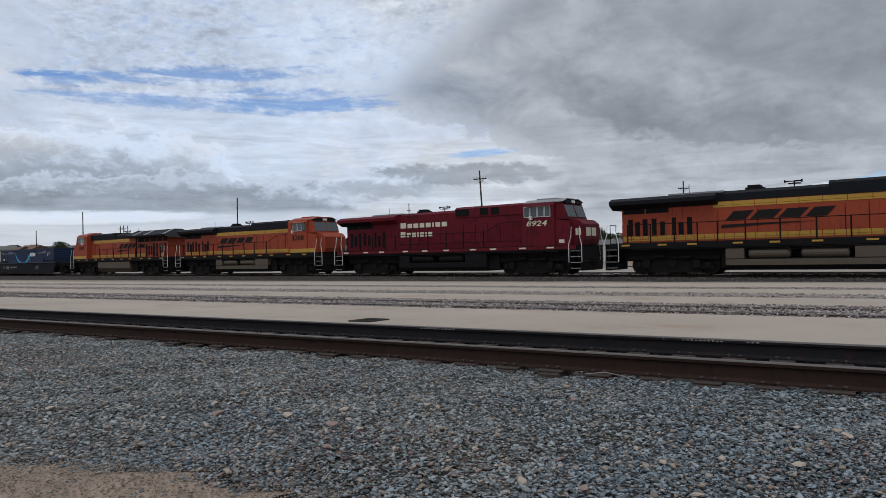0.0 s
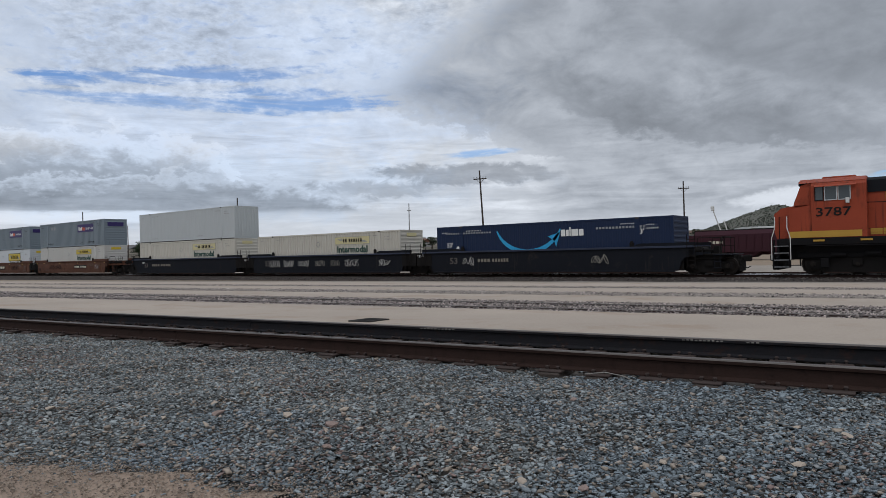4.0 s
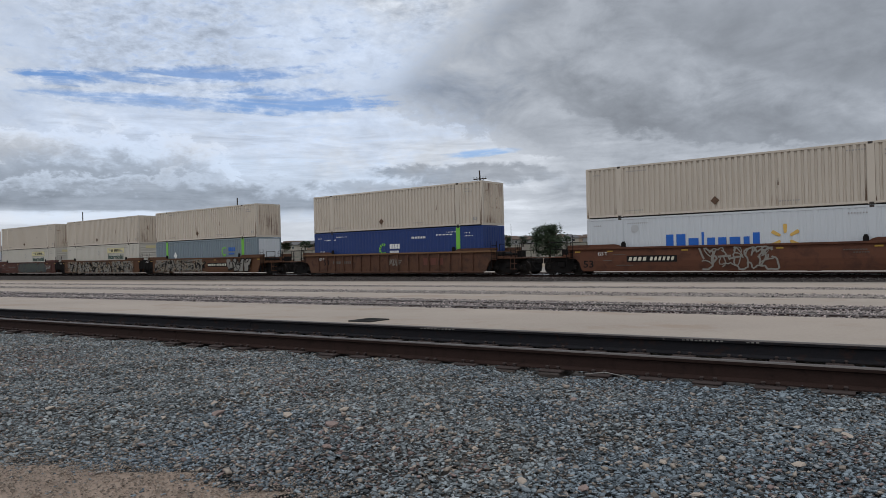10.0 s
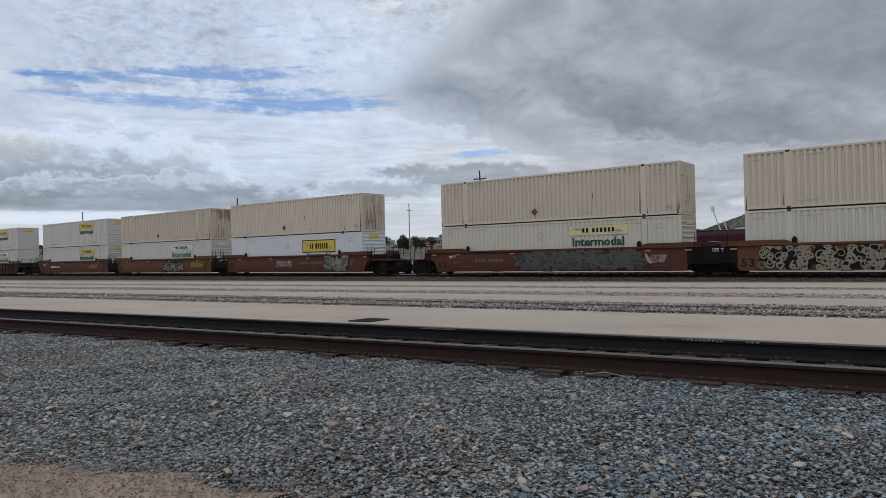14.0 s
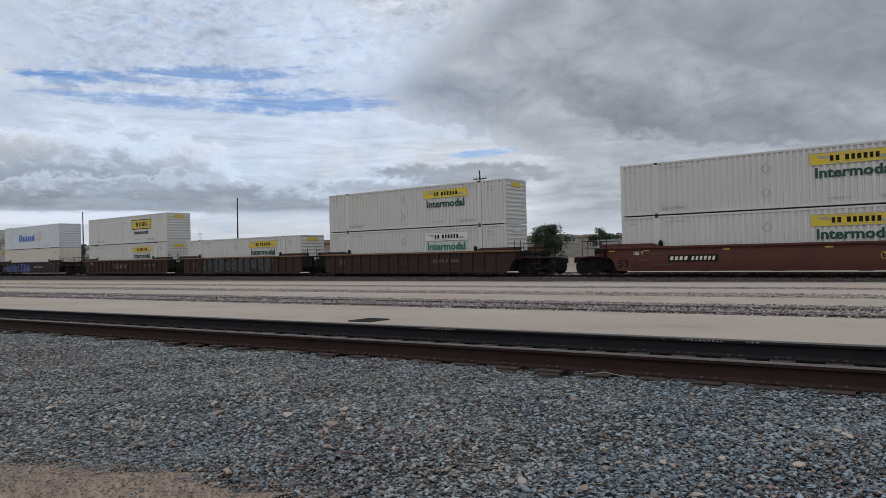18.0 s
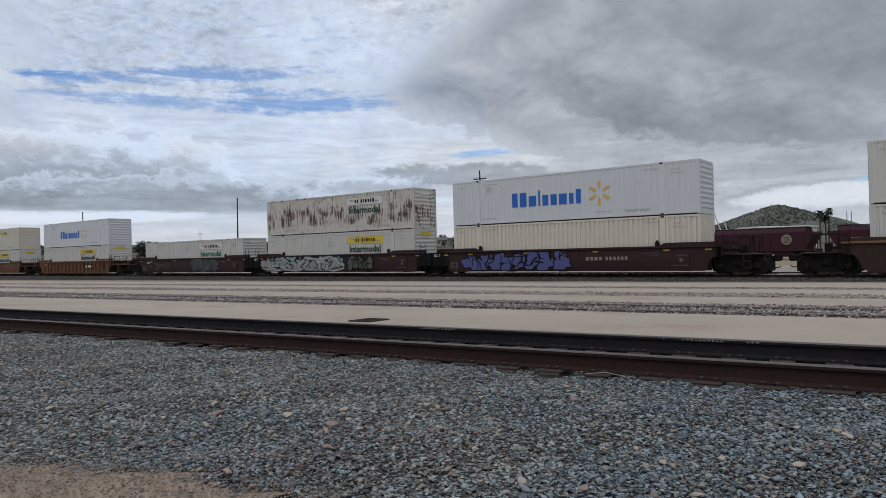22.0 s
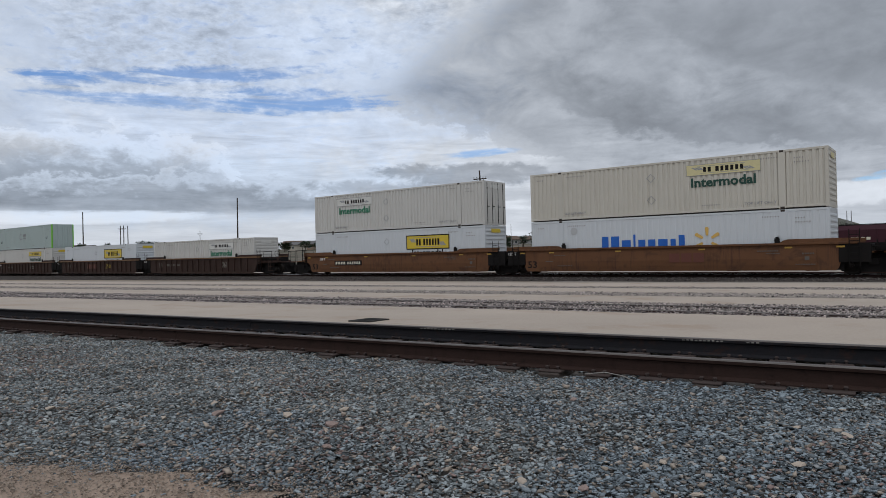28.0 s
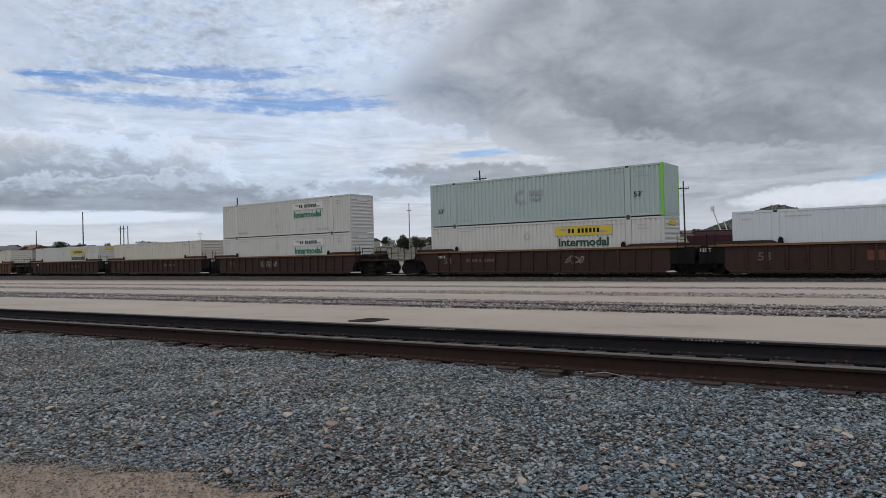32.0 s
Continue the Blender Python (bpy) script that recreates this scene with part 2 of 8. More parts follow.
def tube(bm, p, q, r, n=8, r2=None):
    p, q = Vector(p), Vector(q)
    d = (q - p).normalized()
    u = d.orthogonal().normalized()
    v = d.cross(u)
    r2 = r if r2 is None else r2
    rings = []
    for c, rad in ((p, r), (q, r2)):
        rings.append([bm.verts.new(c + (u * math.cos(k * math.tau / n) + v * math.sin(k * math.tau / n)) * rad) for k in range(n)])
    for k in range(n):
        bm.faces.new((rings[0][k], rings[0][(k + 1) % n], rings[1][(k + 1) % n], rings[1][k]))
    bm.faces.new(rings[0][::-1])
    bm.faces.new(rings[1])
    return bm


def path_tube(bm, pts, r, n=6):
    for a, b in zip(pts, pts[1:]):
        tube(bm, a, b, r, n)
    return bm


def hoop(bm, centre, radius, r, n=14, m=6):
    """A spoked hand wheel that stands across x."""
    rings = []
    for k in range(n):
        a = k * math.tau / n
        rings.append([bm.verts.new((centre[0] + r * math.sin(b), centre[1] + (radius + r * math.cos(b)) * math.cos(a), centre[2] + (radius + r * math.cos(b)) * math.sin(a))) for b in (i * math.tau / m for i in range(m))])
    for k in range(n):
        p, q = rings[k], rings[(k + 1) % n]
        for i in range(m):
            bm.faces.new((p[i], p[(i + 1) % m], q[(i + 1) % m], q[i]))
    for a in (0.0, math.pi / 2):
        d = (0, math.cos(a) * radius, math.sin(a) * radius)
        tube(bm, [c - e for c, e in zip(centre, d)], [c + e for c, e in zip(centre, d)], r * 0.8, 5)


MESHES = {}


def mesh_from(bm, material, name):
    bmesh.ops.recalc_face_normals(bm, faces=bm.faces)
    me = bpy.data.meshes.new(name)
    bm.to_mesh(me)
    bm.free()
    if material:
        me.materials.append(material)
    return me


def part(name, bm, material, parent, label="", at=None, key=None):
    """Links a bmesh (or the mesh kept under key) as one mesh object under a thing or a part."""
    if key is not None and key in MESHES:
        me = MESHES[key]
        if bm is not None:
            bm.free()
    else:
        me = mesh_from(bm, material, name)
        if key is not None:
            MESHES[key] = me
    ob = new(name, me)
    ob.parent = parent
    if at is not None:
        ob.matrix_basis = at
    if label:
        ob["label"] = label
    return ob


def lazy(name, key, make, material, parent, label="", at=None):
    """As part(), with make(bm) called only when the key is new."""
    if key in MESHES:
        return part(name, None, material, parent, label, at, key)
    bm = bmesh.new()
    make(bm)
    return part(name, bm, material, parent, label, at, key)


def structure(name, bm, material, label="", category="", kind="structure"):
    ob = new(name, mesh_from(bm, material, name))
    return tagged(ob, label, category, "", kind)


def thing(name, label, category, m=None, group=""):
    ob = new(name)
    ob.empty_display_size = 0.2
    if m is not None:
        ob.matrix_basis = m
    return tagged(ob, label, category, group)


def lettering(text, height, width, material, parent, m, name="lettering", label="", slant=0.0, bold=0.012):
    """Built-in font, stretched to a height and a width, standing in x and z and facing -y."""
    if name == "stencil":
        bold = 0.0
    key = ("text", text, round(height, 3), round(width, 3), material.name, slant, bold)
    if key not in MESHES:
        cu = bpy.data.curves.new("text", "FONT")
        cu.body, cu.size, cu.extrude, cu.resolution_u = text, 1.0, 0.004, 2
        cu.shear = slant
        cu.offset = bold
        tmp = bpy.data.objects.new("text", cu)
        me = bpy.data.meshes.new_from_object(tmp)
        bpy.data.objects.remove(tmp)
        xs = [v.co.x for v in me.vertices]
        ys = [v.co.y for v in me.vertices]
        sx, sy = width / (max(xs) - min(xs)), height / (max(ys) - min(ys))
        x0, y0 = min(xs), min(ys)
        for v in me.vertices:
            c = v.co
            v.co = ((c.x - x0) * sx, -c.z, (c.y - y0) * sy)
        me.materials.clear()
        me.materials.append(material)
        MESHES[key] = me
    ob = new(name, MESHES[key])
    ob.parent, ob.matrix_basis = parent, m
    if name == "stencil":
        ob["kind"] = "stuff"
    if label:
        ob["label"] = label
    return ob
# ---------------------------------------------------------------- ground and yard
YARD = radians(6.2)                               # the yard's tracks swing away from the train's by this
AX = Vector((math.cos(YARD), math.sin(YARD)))     # along the yard's tracks
NX = Vector((-math.sin(YARD), math.cos(YARD)))    # across them, away from the camera


def level(w):
    """Height of the paved yard w metres across."""
    if w < 8.6:
        return 0.40
    if w < 33:
        return 0.40 - 0.0221 * (w - 8.6)
    return max(-0.14 - 0.033 * (w - 33), -0.55)


def base_level(w):
    """Height of the bare ground."""
    if w < 9:
        return 0.10
    return level(w) - 0.06


def yard(s, w, z):
    q = AX * s + NX * w
    return (q.x, q.y, z)


M_DIRT = mat("dirt", (0.27, 0.21, 0.155), 0.95, 0, 0.22, 0.35, 0.4, 18, (0.16, 0.14, 0.12), 0.35, spec=0.2)
M_BED = mat("gravel_bed", (0.11, 0.10, 0.092), 0.95, 0, 0.35, 2.5, 0.8, 60, (0.16, 0.128, 0.102), 0.42, spec=0.1)
M_SAND = mat("sand", (0.36, 0.275, 0.215), 0.95, 0, 0.16, 2.0, 0.6, 90, (0.25, 0.2, 0.165), 0.3, spec=0.2)
M_STONE = mat("ballast_stone", (0.184, 0.217, 0.240), 0.85, 0, 0.42, 6, 0.3, 70, island=0.68, other=(0.225, 0.195, 0.17), share=0.16, spec=0.25, patch=(1.24, 1.14, 1.04), broad=0.55, drift=-0.034)
M_STONE_PALE = mat("pale_stone", (0.33, 0.275, 0.225), 0.85, 0, 0.2, 9, 0.3, 60, island=0.3, spec=0.3)
M_STONE_PINK = mat("pinkish_stone", (0.27, 0.20, 0.175), 0.85, 0, 0.25, 14, 0.4, 60, spec=0.25)
M_STONE_FAR = mat("yard_stone", (0.36, 0.31, 0.295), 0.9, 0, 0.2, 6, 0.3, 60, island=0.8, other=(0.075, 0.066, 0.066), share=0.27, spec=0.2)
M_CONC = mat("concrete", (0.395, 0.333, 0.278), 0.9, 0, 0.22, 0.3, 0.3, 22, (0.33, 0.25, 0.19), 0.42, spec=0.2)
M_RAIL = mat("rail_steel", (0.034, 0.020, 0.0165), 0.85, 0.0, 0.3, 3, 0.3, 60, (0.018, 0.012, 0.011), 0.36, (0.022, 0.014, 0.012), 0.4, spec=0.12)
M_RAIL_BLUE = mat("blue_black_rail_steel", (0.016, 0.0155, 0.018), 0.75, 0.0, 0.3, 3, 0.3, 60, (0.045, 0.023, 0.017), 0.40, spec=0.15)
M_HEAD = mat("rail_head", (0.11, 0.095, 0.088), 0.55, 0.4, 0.15, 4, 0.05, 60)
M_HEAD_BRIGHT = mat("polished_rail_head", (0.55, 0.55, 0.56), 0.28, 0.9, 0.1, 4, 0.0, 60)
M_TIE = mat("tie_wood", (0.055, 0.042, 0.035), 0.9, 0, 0.3, 4, 0.5, 50)
M_PLATE = mat("tie_plate", (0.062, 0.045, 0.040), 0.8, 0.2, 0.3, 8, 0.3, 60)
M_CHALK = mat("chalk", (0.24, 0.225, 0.205), 0.9, 0, 0.3, 8)
M_BLACK_SEAM = mat("joint_filler", (0.03, 0.028, 0.026), 0.9, 0, 0.2, 3)


def build_ground():
    # one sheet: strips across the yard, long along it, out to the horizon
    ws = [-3000, -600, -120, -30, -8, 0, 2, 5.6, 6.0, 8.9, 9, 12, 20, 33, 36, 40, 46, 60, 90, 150, 300, 700, 1500, 3200]
    ss = [-3500, -1200, -500, -250, -140, -90, -60, -40, -25, -15, -8, -3, 0, 3, 8, 20, 60, 200, 600, 1500, 3500]
    bm = bmesh.new()
    grid = [[bm.verts.new(yard(s, w, base_level(w))) for s in ss] for w in ws]
    for i in range(len(ws) - 1):
        for j in range(len(ss) - 1):
            bm.faces.new((grid[i][j], grid[i][j + 1], grid[i + 1][j + 1], grid[i + 1][j]))
    structure("ground", bm, M_DIRT, "dry tan earth of the rail yard", "ground")


def slab(name, w0, w1, s0, s1, material, label, thick=0.25, cells=None):
    """A long paved strip of the yard, in poured lengths with open joints."""
    ob = thing(name, label, "pavement")
    ob["kind"] = "structure"
    n = cells or 6
    z0, z1 = level(w0), level(w1)
    step = (s1 - s0) / n

    def make(bm):
        vs = []
        for s in (0.0, step - 0.002):
            for w, z in ((w0, z0), (w1, z1)):
                for d in (-thick, 0):
                    vs.append(bm.verts.new((s, w, z + d)))
        for f in ((0, 2, 3, 1), (4, 5, 7, 6), (0, 1, 5, 4), (2, 6, 7, 3), (1, 3, 7, 5), (0, 4, 6, 2)):
            bm.faces.new([vs[i] for i in f])
    ob.matrix_basis = pose(0, 0, 0, 0, 0, math.degrees(YARD))
    for k in range(n):
        lazy("panel", (name, w0), make, material, ob, at=pose(s0 + k * step, 0, 0))
    return ob


def scatter(name, count, place, size, material, label, seed, flat=0.6, coarse=False, kind="stuff", tags="gravel"):
    """Loose stones: place(rng, n) gives x, y, z arrays; size(rng, n) their radii."""
    rng = np.random.default_rng(seed)
    bm = bmesh.new()
    if coarse == "chip":
        base_v = np.array([(a, b, c) for a in (-0.8, 0.8) for b in (-0.8, 0.8) for c in (-0.8, 0.8)])
        base_f = np.array([(0, 1, 3), (0, 3, 2), (4, 6, 7), (4, 7, 5), (0, 4, 5), (0, 5, 1), (2, 3, 7), (2, 7, 6), (0, 2, 6), (0, 6, 4), (1, 5, 7), (1, 7, 3)])
    elif coarse:
        for v in ((1, 0, 0), (-1, 0, 0), (0, 1, 0), (0, -1, 0), (0, 0, 1), (0, 0, -1)):
            bm.verts.new(v)
        base_f = np.array([(0, 2, 4), (2, 1, 4), (1, 3, 4), (3, 0, 4), (2, 0, 5), (1, 2, 5), (3, 1, 5), (0, 3, 5)])
        base_v = np.array([v.co[:] for v in bm.verts])
    else:
        bmesh.ops.create_icosphere(bm, subdivisions=1, radius=1.0)
        bm.verts.index_update()
        base_v = np.array([v.co[:] for v in bm.verts])
        base_f = np.array([[v.index for v in f.verts] for f in bm.faces])
    bm.free()
    x, y, z = place(rng, count)
    n = len(x)
    r = size(rng, n)
    nv, nf = len(base_v), len(base_f)
    v = base_v[None] * rng.uniform(0.55, 1.25, (n, nv, 1)) + rng.normal(0, 0.10, (n, nv, 3))
    v = v * np.stack([rng.uniform(0.75, 1.35, n), rng.uniform(0.6, 1.05, n), rng.uniform(flat * 0.6, flat * 1.25, n)], -1)[:, None]
    tip = rng.normal(0, 0.22, (n, 2))
    a = rng.uniform(0, math.tau, n)
    ca, sa = np.cos(a)[:, None], np.sin(a)[:, None]
    xx, yy, zz = v[..., 0], v[..., 1], v[..., 2]
    zz = zz + xx * tip[:, :1] + yy * tip[:, 1:]
    out = np.stack([xx * ca - yy * sa, xx * sa + yy * ca, zz], -1) * r[:, None, None]
    out += np.stack([x, y, z], -1)[:, None]
    faces = (base_f[None] + (np.arange(n) * nv)[:, None, None]).reshape(-1, 3)
    me = bpy.data.meshes.new(name)
    me.vertices.add(n * nv)
    me.vertices.foreach_set("co", out.reshape(-1).astype(np.float32))
    me.loops.add(len(faces) * 3)
    me.loops.foreach_set("vertex_index", faces.reshape(-1).astype(np.int32))
    me.polygons.add(len(faces))
    me.polygons.foreach_set("loop_start", np.arange(0, len(faces) * 3, 3, dtype=np.int32))
    me.update(calc_edges=True)
    me.materials.append(material)
    return tagged(new(name, me), label, tags, "", kind)


def wave(s, w):
    return 0.02 * np.sin(s * 1.7 + w * 0.9) * np.sin(w * 2.3 - s * 0.6) + 0.012 * np.sin(s * 4.1 - w * 3.3)


def in_sand(x, y, rng):
    """True on the bare sand beside the camera's stand."""
    d = (y - (2.36 + (x + 3.6) * 0.37)) + 0.07 * np.sin(x * 7.0) + 0.05 * np.sin(x * 17 + y * 11)
    right = (x + 2.86) + 0.12 * np.sin(y * 9.0) + 0.06 * np.sin(y * 23.0)
    return (d < rng.normal(-0.02, 0.11, len(x))) & (right < rng.normal(0.0, 0.16, len(x)))


RUSTY_SPOTS = ((-0.73, 3.9, 0.35), (-2.5, 3.46, 0.32), (-5.06, 4.49, 0.4), (-9.69, 3.62, 0.8))
# larger pale stones: x, y, half width
COBBLES = ((-5.04, 3.39, 0.062), (-4.36, 3.58, 0.05), (-4.1, 3.96, 0.055), (-3.85, 3.58, 0.068), (-3.58, 3.61, 0.032), (-3.38, 3.93, 0.029),
           (-3.41, 3.13, 0.048), (-5.33, 3.07, 0.043), (-6.34, 2.59, 0.05), (-4.63, 2.5, 0.033), (-5.39, 3.59, 0.041), (-5.18, 1.98, 0.031),
           (-2.04, 3.84, 0.029), (-0.78, 4.4, 0.041), (-0.62, 5.17, 0.05), (-0.48, 4.8, 0.031), (-1.47, 4.08, 0.031), (-1.98, 3.27, 0.036),
           (-1.63, 3.32, 0.039), (-1.12, 3.61, 0.036), (-0.96, 5.39, 0.033), (-2.68, 5.31, 0.045), (-1.92, 4.22, 0.036))


def build_cobbles():
    rng = random.Random(9)
    for k, (x, y, r) in enumerate(COBBLES):
        bm = bmesh.new()
        bmesh.ops.create_icosphere(bm, subdivisions=1, radius=1.0)
        seed = rng.uniform(0, 50)
        for v in bm.verts:
            q = 1 + 0.6 * noise.noise(v.co * 1.4 + Vector((seed, 0, 0))) + 0.12 * noise.noise(v.co * 3.1 + Vector((0, seed, 0)))
            v.co = Vector((v.co.x * r * q, v.co.y * r * 0.75 * q, v.co.z * r * 0.36 * q))
        q = Vector((x, y))
        at = pose(x, y, 0.185 + float(wave(q.dot(AX), q.dot(NX))) + r * 0.12, rng.uniform(-12, 12), rng.uniform(-12, 12), rng.uniform(-35, 60))
        ob = new("stone", mesh_from(bm, M_STONE_PALE if k % 3 else M_STONE_PINK, "stone"))
        ob.matrix_basis = at
        tagged(ob, ("pale buff" if k % 3 else "pinkish brown") + " angular stone lying on the grey ballast", "stone", "larger stones in the ballast")


def build_near_gravel():
    def place(rng, n):
        s, w = rng.uniform(-17.5, 3.2, n), rng.uniform(1.5, 6.80, n)
        x = AX.x * s + NX.x * w
        y = AX.y * s + NX.y * w
        keep = ~in_sand(x, y, rng)
        keep |= rng.uniform(0, 1, n) < 0.03
        bare = (np.sin(x * 1.3 + 2) * np.sin(y * 2.1 + x * 0.7) > 0.86) & (rng.uniform(0, 1, n) < 0.25)
        keep &= ~bare
        # thinner where the ground lies off to the sides
        keep &= ((x > -2.95 * y - 0.6) & (x < 0.4)) | (rng.uniform(0, 1, n) < 0.2)
        s, w, x, y = s[keep], w[keep], x[keep], y[keep]
        rise = np.clip((w - 5.3) / 1.2, 0, 1) * 0.012
        z = 0.168 + wave(s, w) + rise + rng.uniform(-0.008, 0.014, len(x))
        return x, y, z

    def size(rng, n):
        return np.clip(rng.lognormal(-4.40, 0.34, n), 0.005, 0.027)
    scatter("ballast_gravel", 270000, place, size, M_STONE, "loose blue-grey crushed ballast stones", 11, 0.33, "chip")

    def place2(rng, n):
        s, w = rng.uniform(-12, 2.5, n), rng.uniform(2.2, 6.0, n)
        x, y = AX.x * s + NX.x * w, AX.y * s + NX.y * w
        keep = ~in_sand(x, y, rng)
        s, w, x, y = s[keep], w[keep], x[keep], y[keep]
        return x, y, 0.185 + wave(s, w) + rng.uniform(0, 0.012, len(x))
    scatter("pale_pebbles", 1400, place2, lambda rng, n: np.clip(rng.lognormal(-4.45, 0.36, n), 0.008, 0.026), M_STONE_PALE, "pale buff stones strewn among the grey ballast", 12, 0.6, "chip")

    def place4(rng, n):
        # rust-brown stones lie in loose patches
        s, w = rng.uniform(-14, 2.5, n), rng.uniform(2.2, 6.3, n)
        x, y = AX.x * s + NX.x * w, AX.y * s + NX.y * w
        patch = np.sin(s * 0.9 + 1.0) * np.sin(w * 1.7 + s * 0.4) + 0.5 * np.sin(s * 2.3 - w * 1.1)
        for cx, cy, r in RUSTY_SPOTS:
            patch = patch + 1.6 * np.exp(-((x - cx) ** 2 + (y - cy) ** 2) / (r * r))
        keep = ~in_sand(x, y, rng) & (patch + rng.normal(0, 0.35, n) > 0.75)
        s, w, x, y = s[keep], w[keep], x[keep], y[keep]
        return x, y, 0.178 + wave(s, w) + rng.uniform(0, 0.012, len(x))
    scatter("brown_gravel", 14000, place4, lambda rng, n: np.clip(rng.lognormal(-4.5, 0.3, n), 0.006, 0.024), mat("brown_stone", (0.20, 0.145, 0.13), 0.85, 0, 0.25, 9, 0.3, 60, island=0.5, spec=0.25), "rust-brown stones in patches among grey ballast", 14, 0.36, "chip")

    def place5(rng, n):
        # buff grit spilled from the sand over the edge of the ballast
        x, y = rng.uniform(-6.2, -1.7, n), rng.uniform(1.5, 3.1, n)
        d = y - (2.36 + (np.minimum(x, -3.0) + 3.6) * 0.37) + np.maximum(x + 3.0, 0) * 0.75
        keep = d < rng.normal(0.05, 0.32, n)
        x, y = x[keep], y[keep]
        s, w = x * AX.x + y * AX.y, x * NX.x + y * NX.y
        return x, y, 0.186 + wave(s, w) + rng.uniform(-0.006, 0.008, len(x))
    scatter("spilled_grit", 15000, place5, lambda rng, n: rng.uniform(0.004, 0.012, n), mat("grit_stone", (0.29, 0.235, 0.19), 0.9, 0, 0.2, 9, 0.3, 60, island=0.4, spec=0.2), "buff grit spilled from the sand among the ballast", 15, 0.5, True)

    # the bed below the loose stones
    bm = bmesh.new()
    ss, ws = np.linspace(-18, 3.6, 110), np.linspace(1.2, 8.4, 40)
    rows = []
    for w in ws:
        row = []
        for s in ss:
            rise = min(max((w - 5.3) / 1.2, 0), 1) * 0.006
            row.append(bm.verts.new(yard(s, w, 0.152 + float(wave(s, w)) + rise)))
        rows.append(row)
    for i in range(len(ws) - 1):
        for j in range(len(ss) - 1):
            bm.faces.new((rows[i][j], rows[i][j + 1], rows[i + 1][j + 1], rows[i + 1][j]))
    structure("ballast_bed", bm, M_BED, "compacted grey gravel under the loose ballast", "gravel")

    # the bare sand, ragged towards the gravel
    bm = bmesh.new()
    rows = []
    for k in range(90):
        x = -15.0 + k * 0.134
        right = max(0.0, x + 2.60)
        top = 2.62 + (min(x, -2.7) + 3.6) * 0.37 - 0.07 * math.sin(x * 7.0) - right * right * 5.0
        row = []
        for j in range(16):
            y = -9.0 + (top + 9.0) * (j / 15) ** 0.45
            q = Vector((x, y))
            s, w = q.dot(AX), q.dot(NX)
            drop = 0.07 if j == 15 else 0.0
            row.append(bm.verts.new((x, y, 0.172 - drop + float(wave(s, w)) + 0.008 * noise.noise((x * 3, y * 3, 0)))))
        rows.append(row)
    for i in range(89):
        if rows[i + 1][15].co.y < -8.5:
            break
        for j in range(15):
            bm.faces.new((rows[i][j], rows[i + 1][j], rows[i + 1][j + 1], rows[i][j + 1]))
    structure("sand_patch", bm, M_SAND, "bare tan sand with scattered chips of gravel", "sand")

    def place3(rng, n):
        x, y = rng.uniform(-6.5, -2.75, n), rng.uniform(0.6, 2.8, n)
        keep = (y < 2.40 + (x + 3.6) * 0.37) & (x < -2.75)
        x, y = x[keep], y[keep]
        s, w = x * AX.x + y * AX.y, x * NX.x + y * NX.y
        return x, y, 0.18 + wave(s, w)
    scatter("sand_grit", 16000, place3, lambda rng, n: rng.uniform(0.003, 0.009, n), M_STONE_PALE, "fine buff grit on bare sand", 13, coarse=True)


def rail_profile(h=0.198):
    """Half outline of a rail foot, web and head."""
    half = [(0.075, 0.0), (0.075, 0.012), (0.012, 0.034), (0.009, 0.06), (0.009, h - 0.055), (0.034, h - 0.042), (0.037, h - 0.014)]
    return half + [(-y, z) for y, z in half[::-1]]


def head_profile(h=0.198):
    return [(0.037, h - 0.014), (0.030, h - 0.002), (0.018, h), (-0.018, h), (-0.030, h - 0.002), (-0.037, h - 0.014)]


def rail(name, s0, s1, turn, w, top, bright, label, length=24.0, steel=None):
    """A rail in lengths, with its worn head."""
    ob = thing(name, label, "rail")
    ob.matrix_basis = pose(0, 0, top - 0.198, 0, 0, turn)
    n = int(math.ceil((s1 - s0) / length))
    for k in range(n):
        a, b = s0 + k * length, min(s1, s0 + (k + 1) * length - 0.006)
        bm = bmesh.new()
        prism_x(bm, [(w + y, z) for y, z in rail_profile()], a, b)
        part("web_and_foot", bm, steel or M_RAIL, ob)
        bm = bmesh.new()
        prism_x(bm, [(w + y, z + 0.0005) for y, z in head_profile()], a, b)
        part("rail_head", bm, M_HEAD_BRIGHT if bright else M_HEAD, ob, "polished running surface" if bright else "dull worn running surface")
    return ob


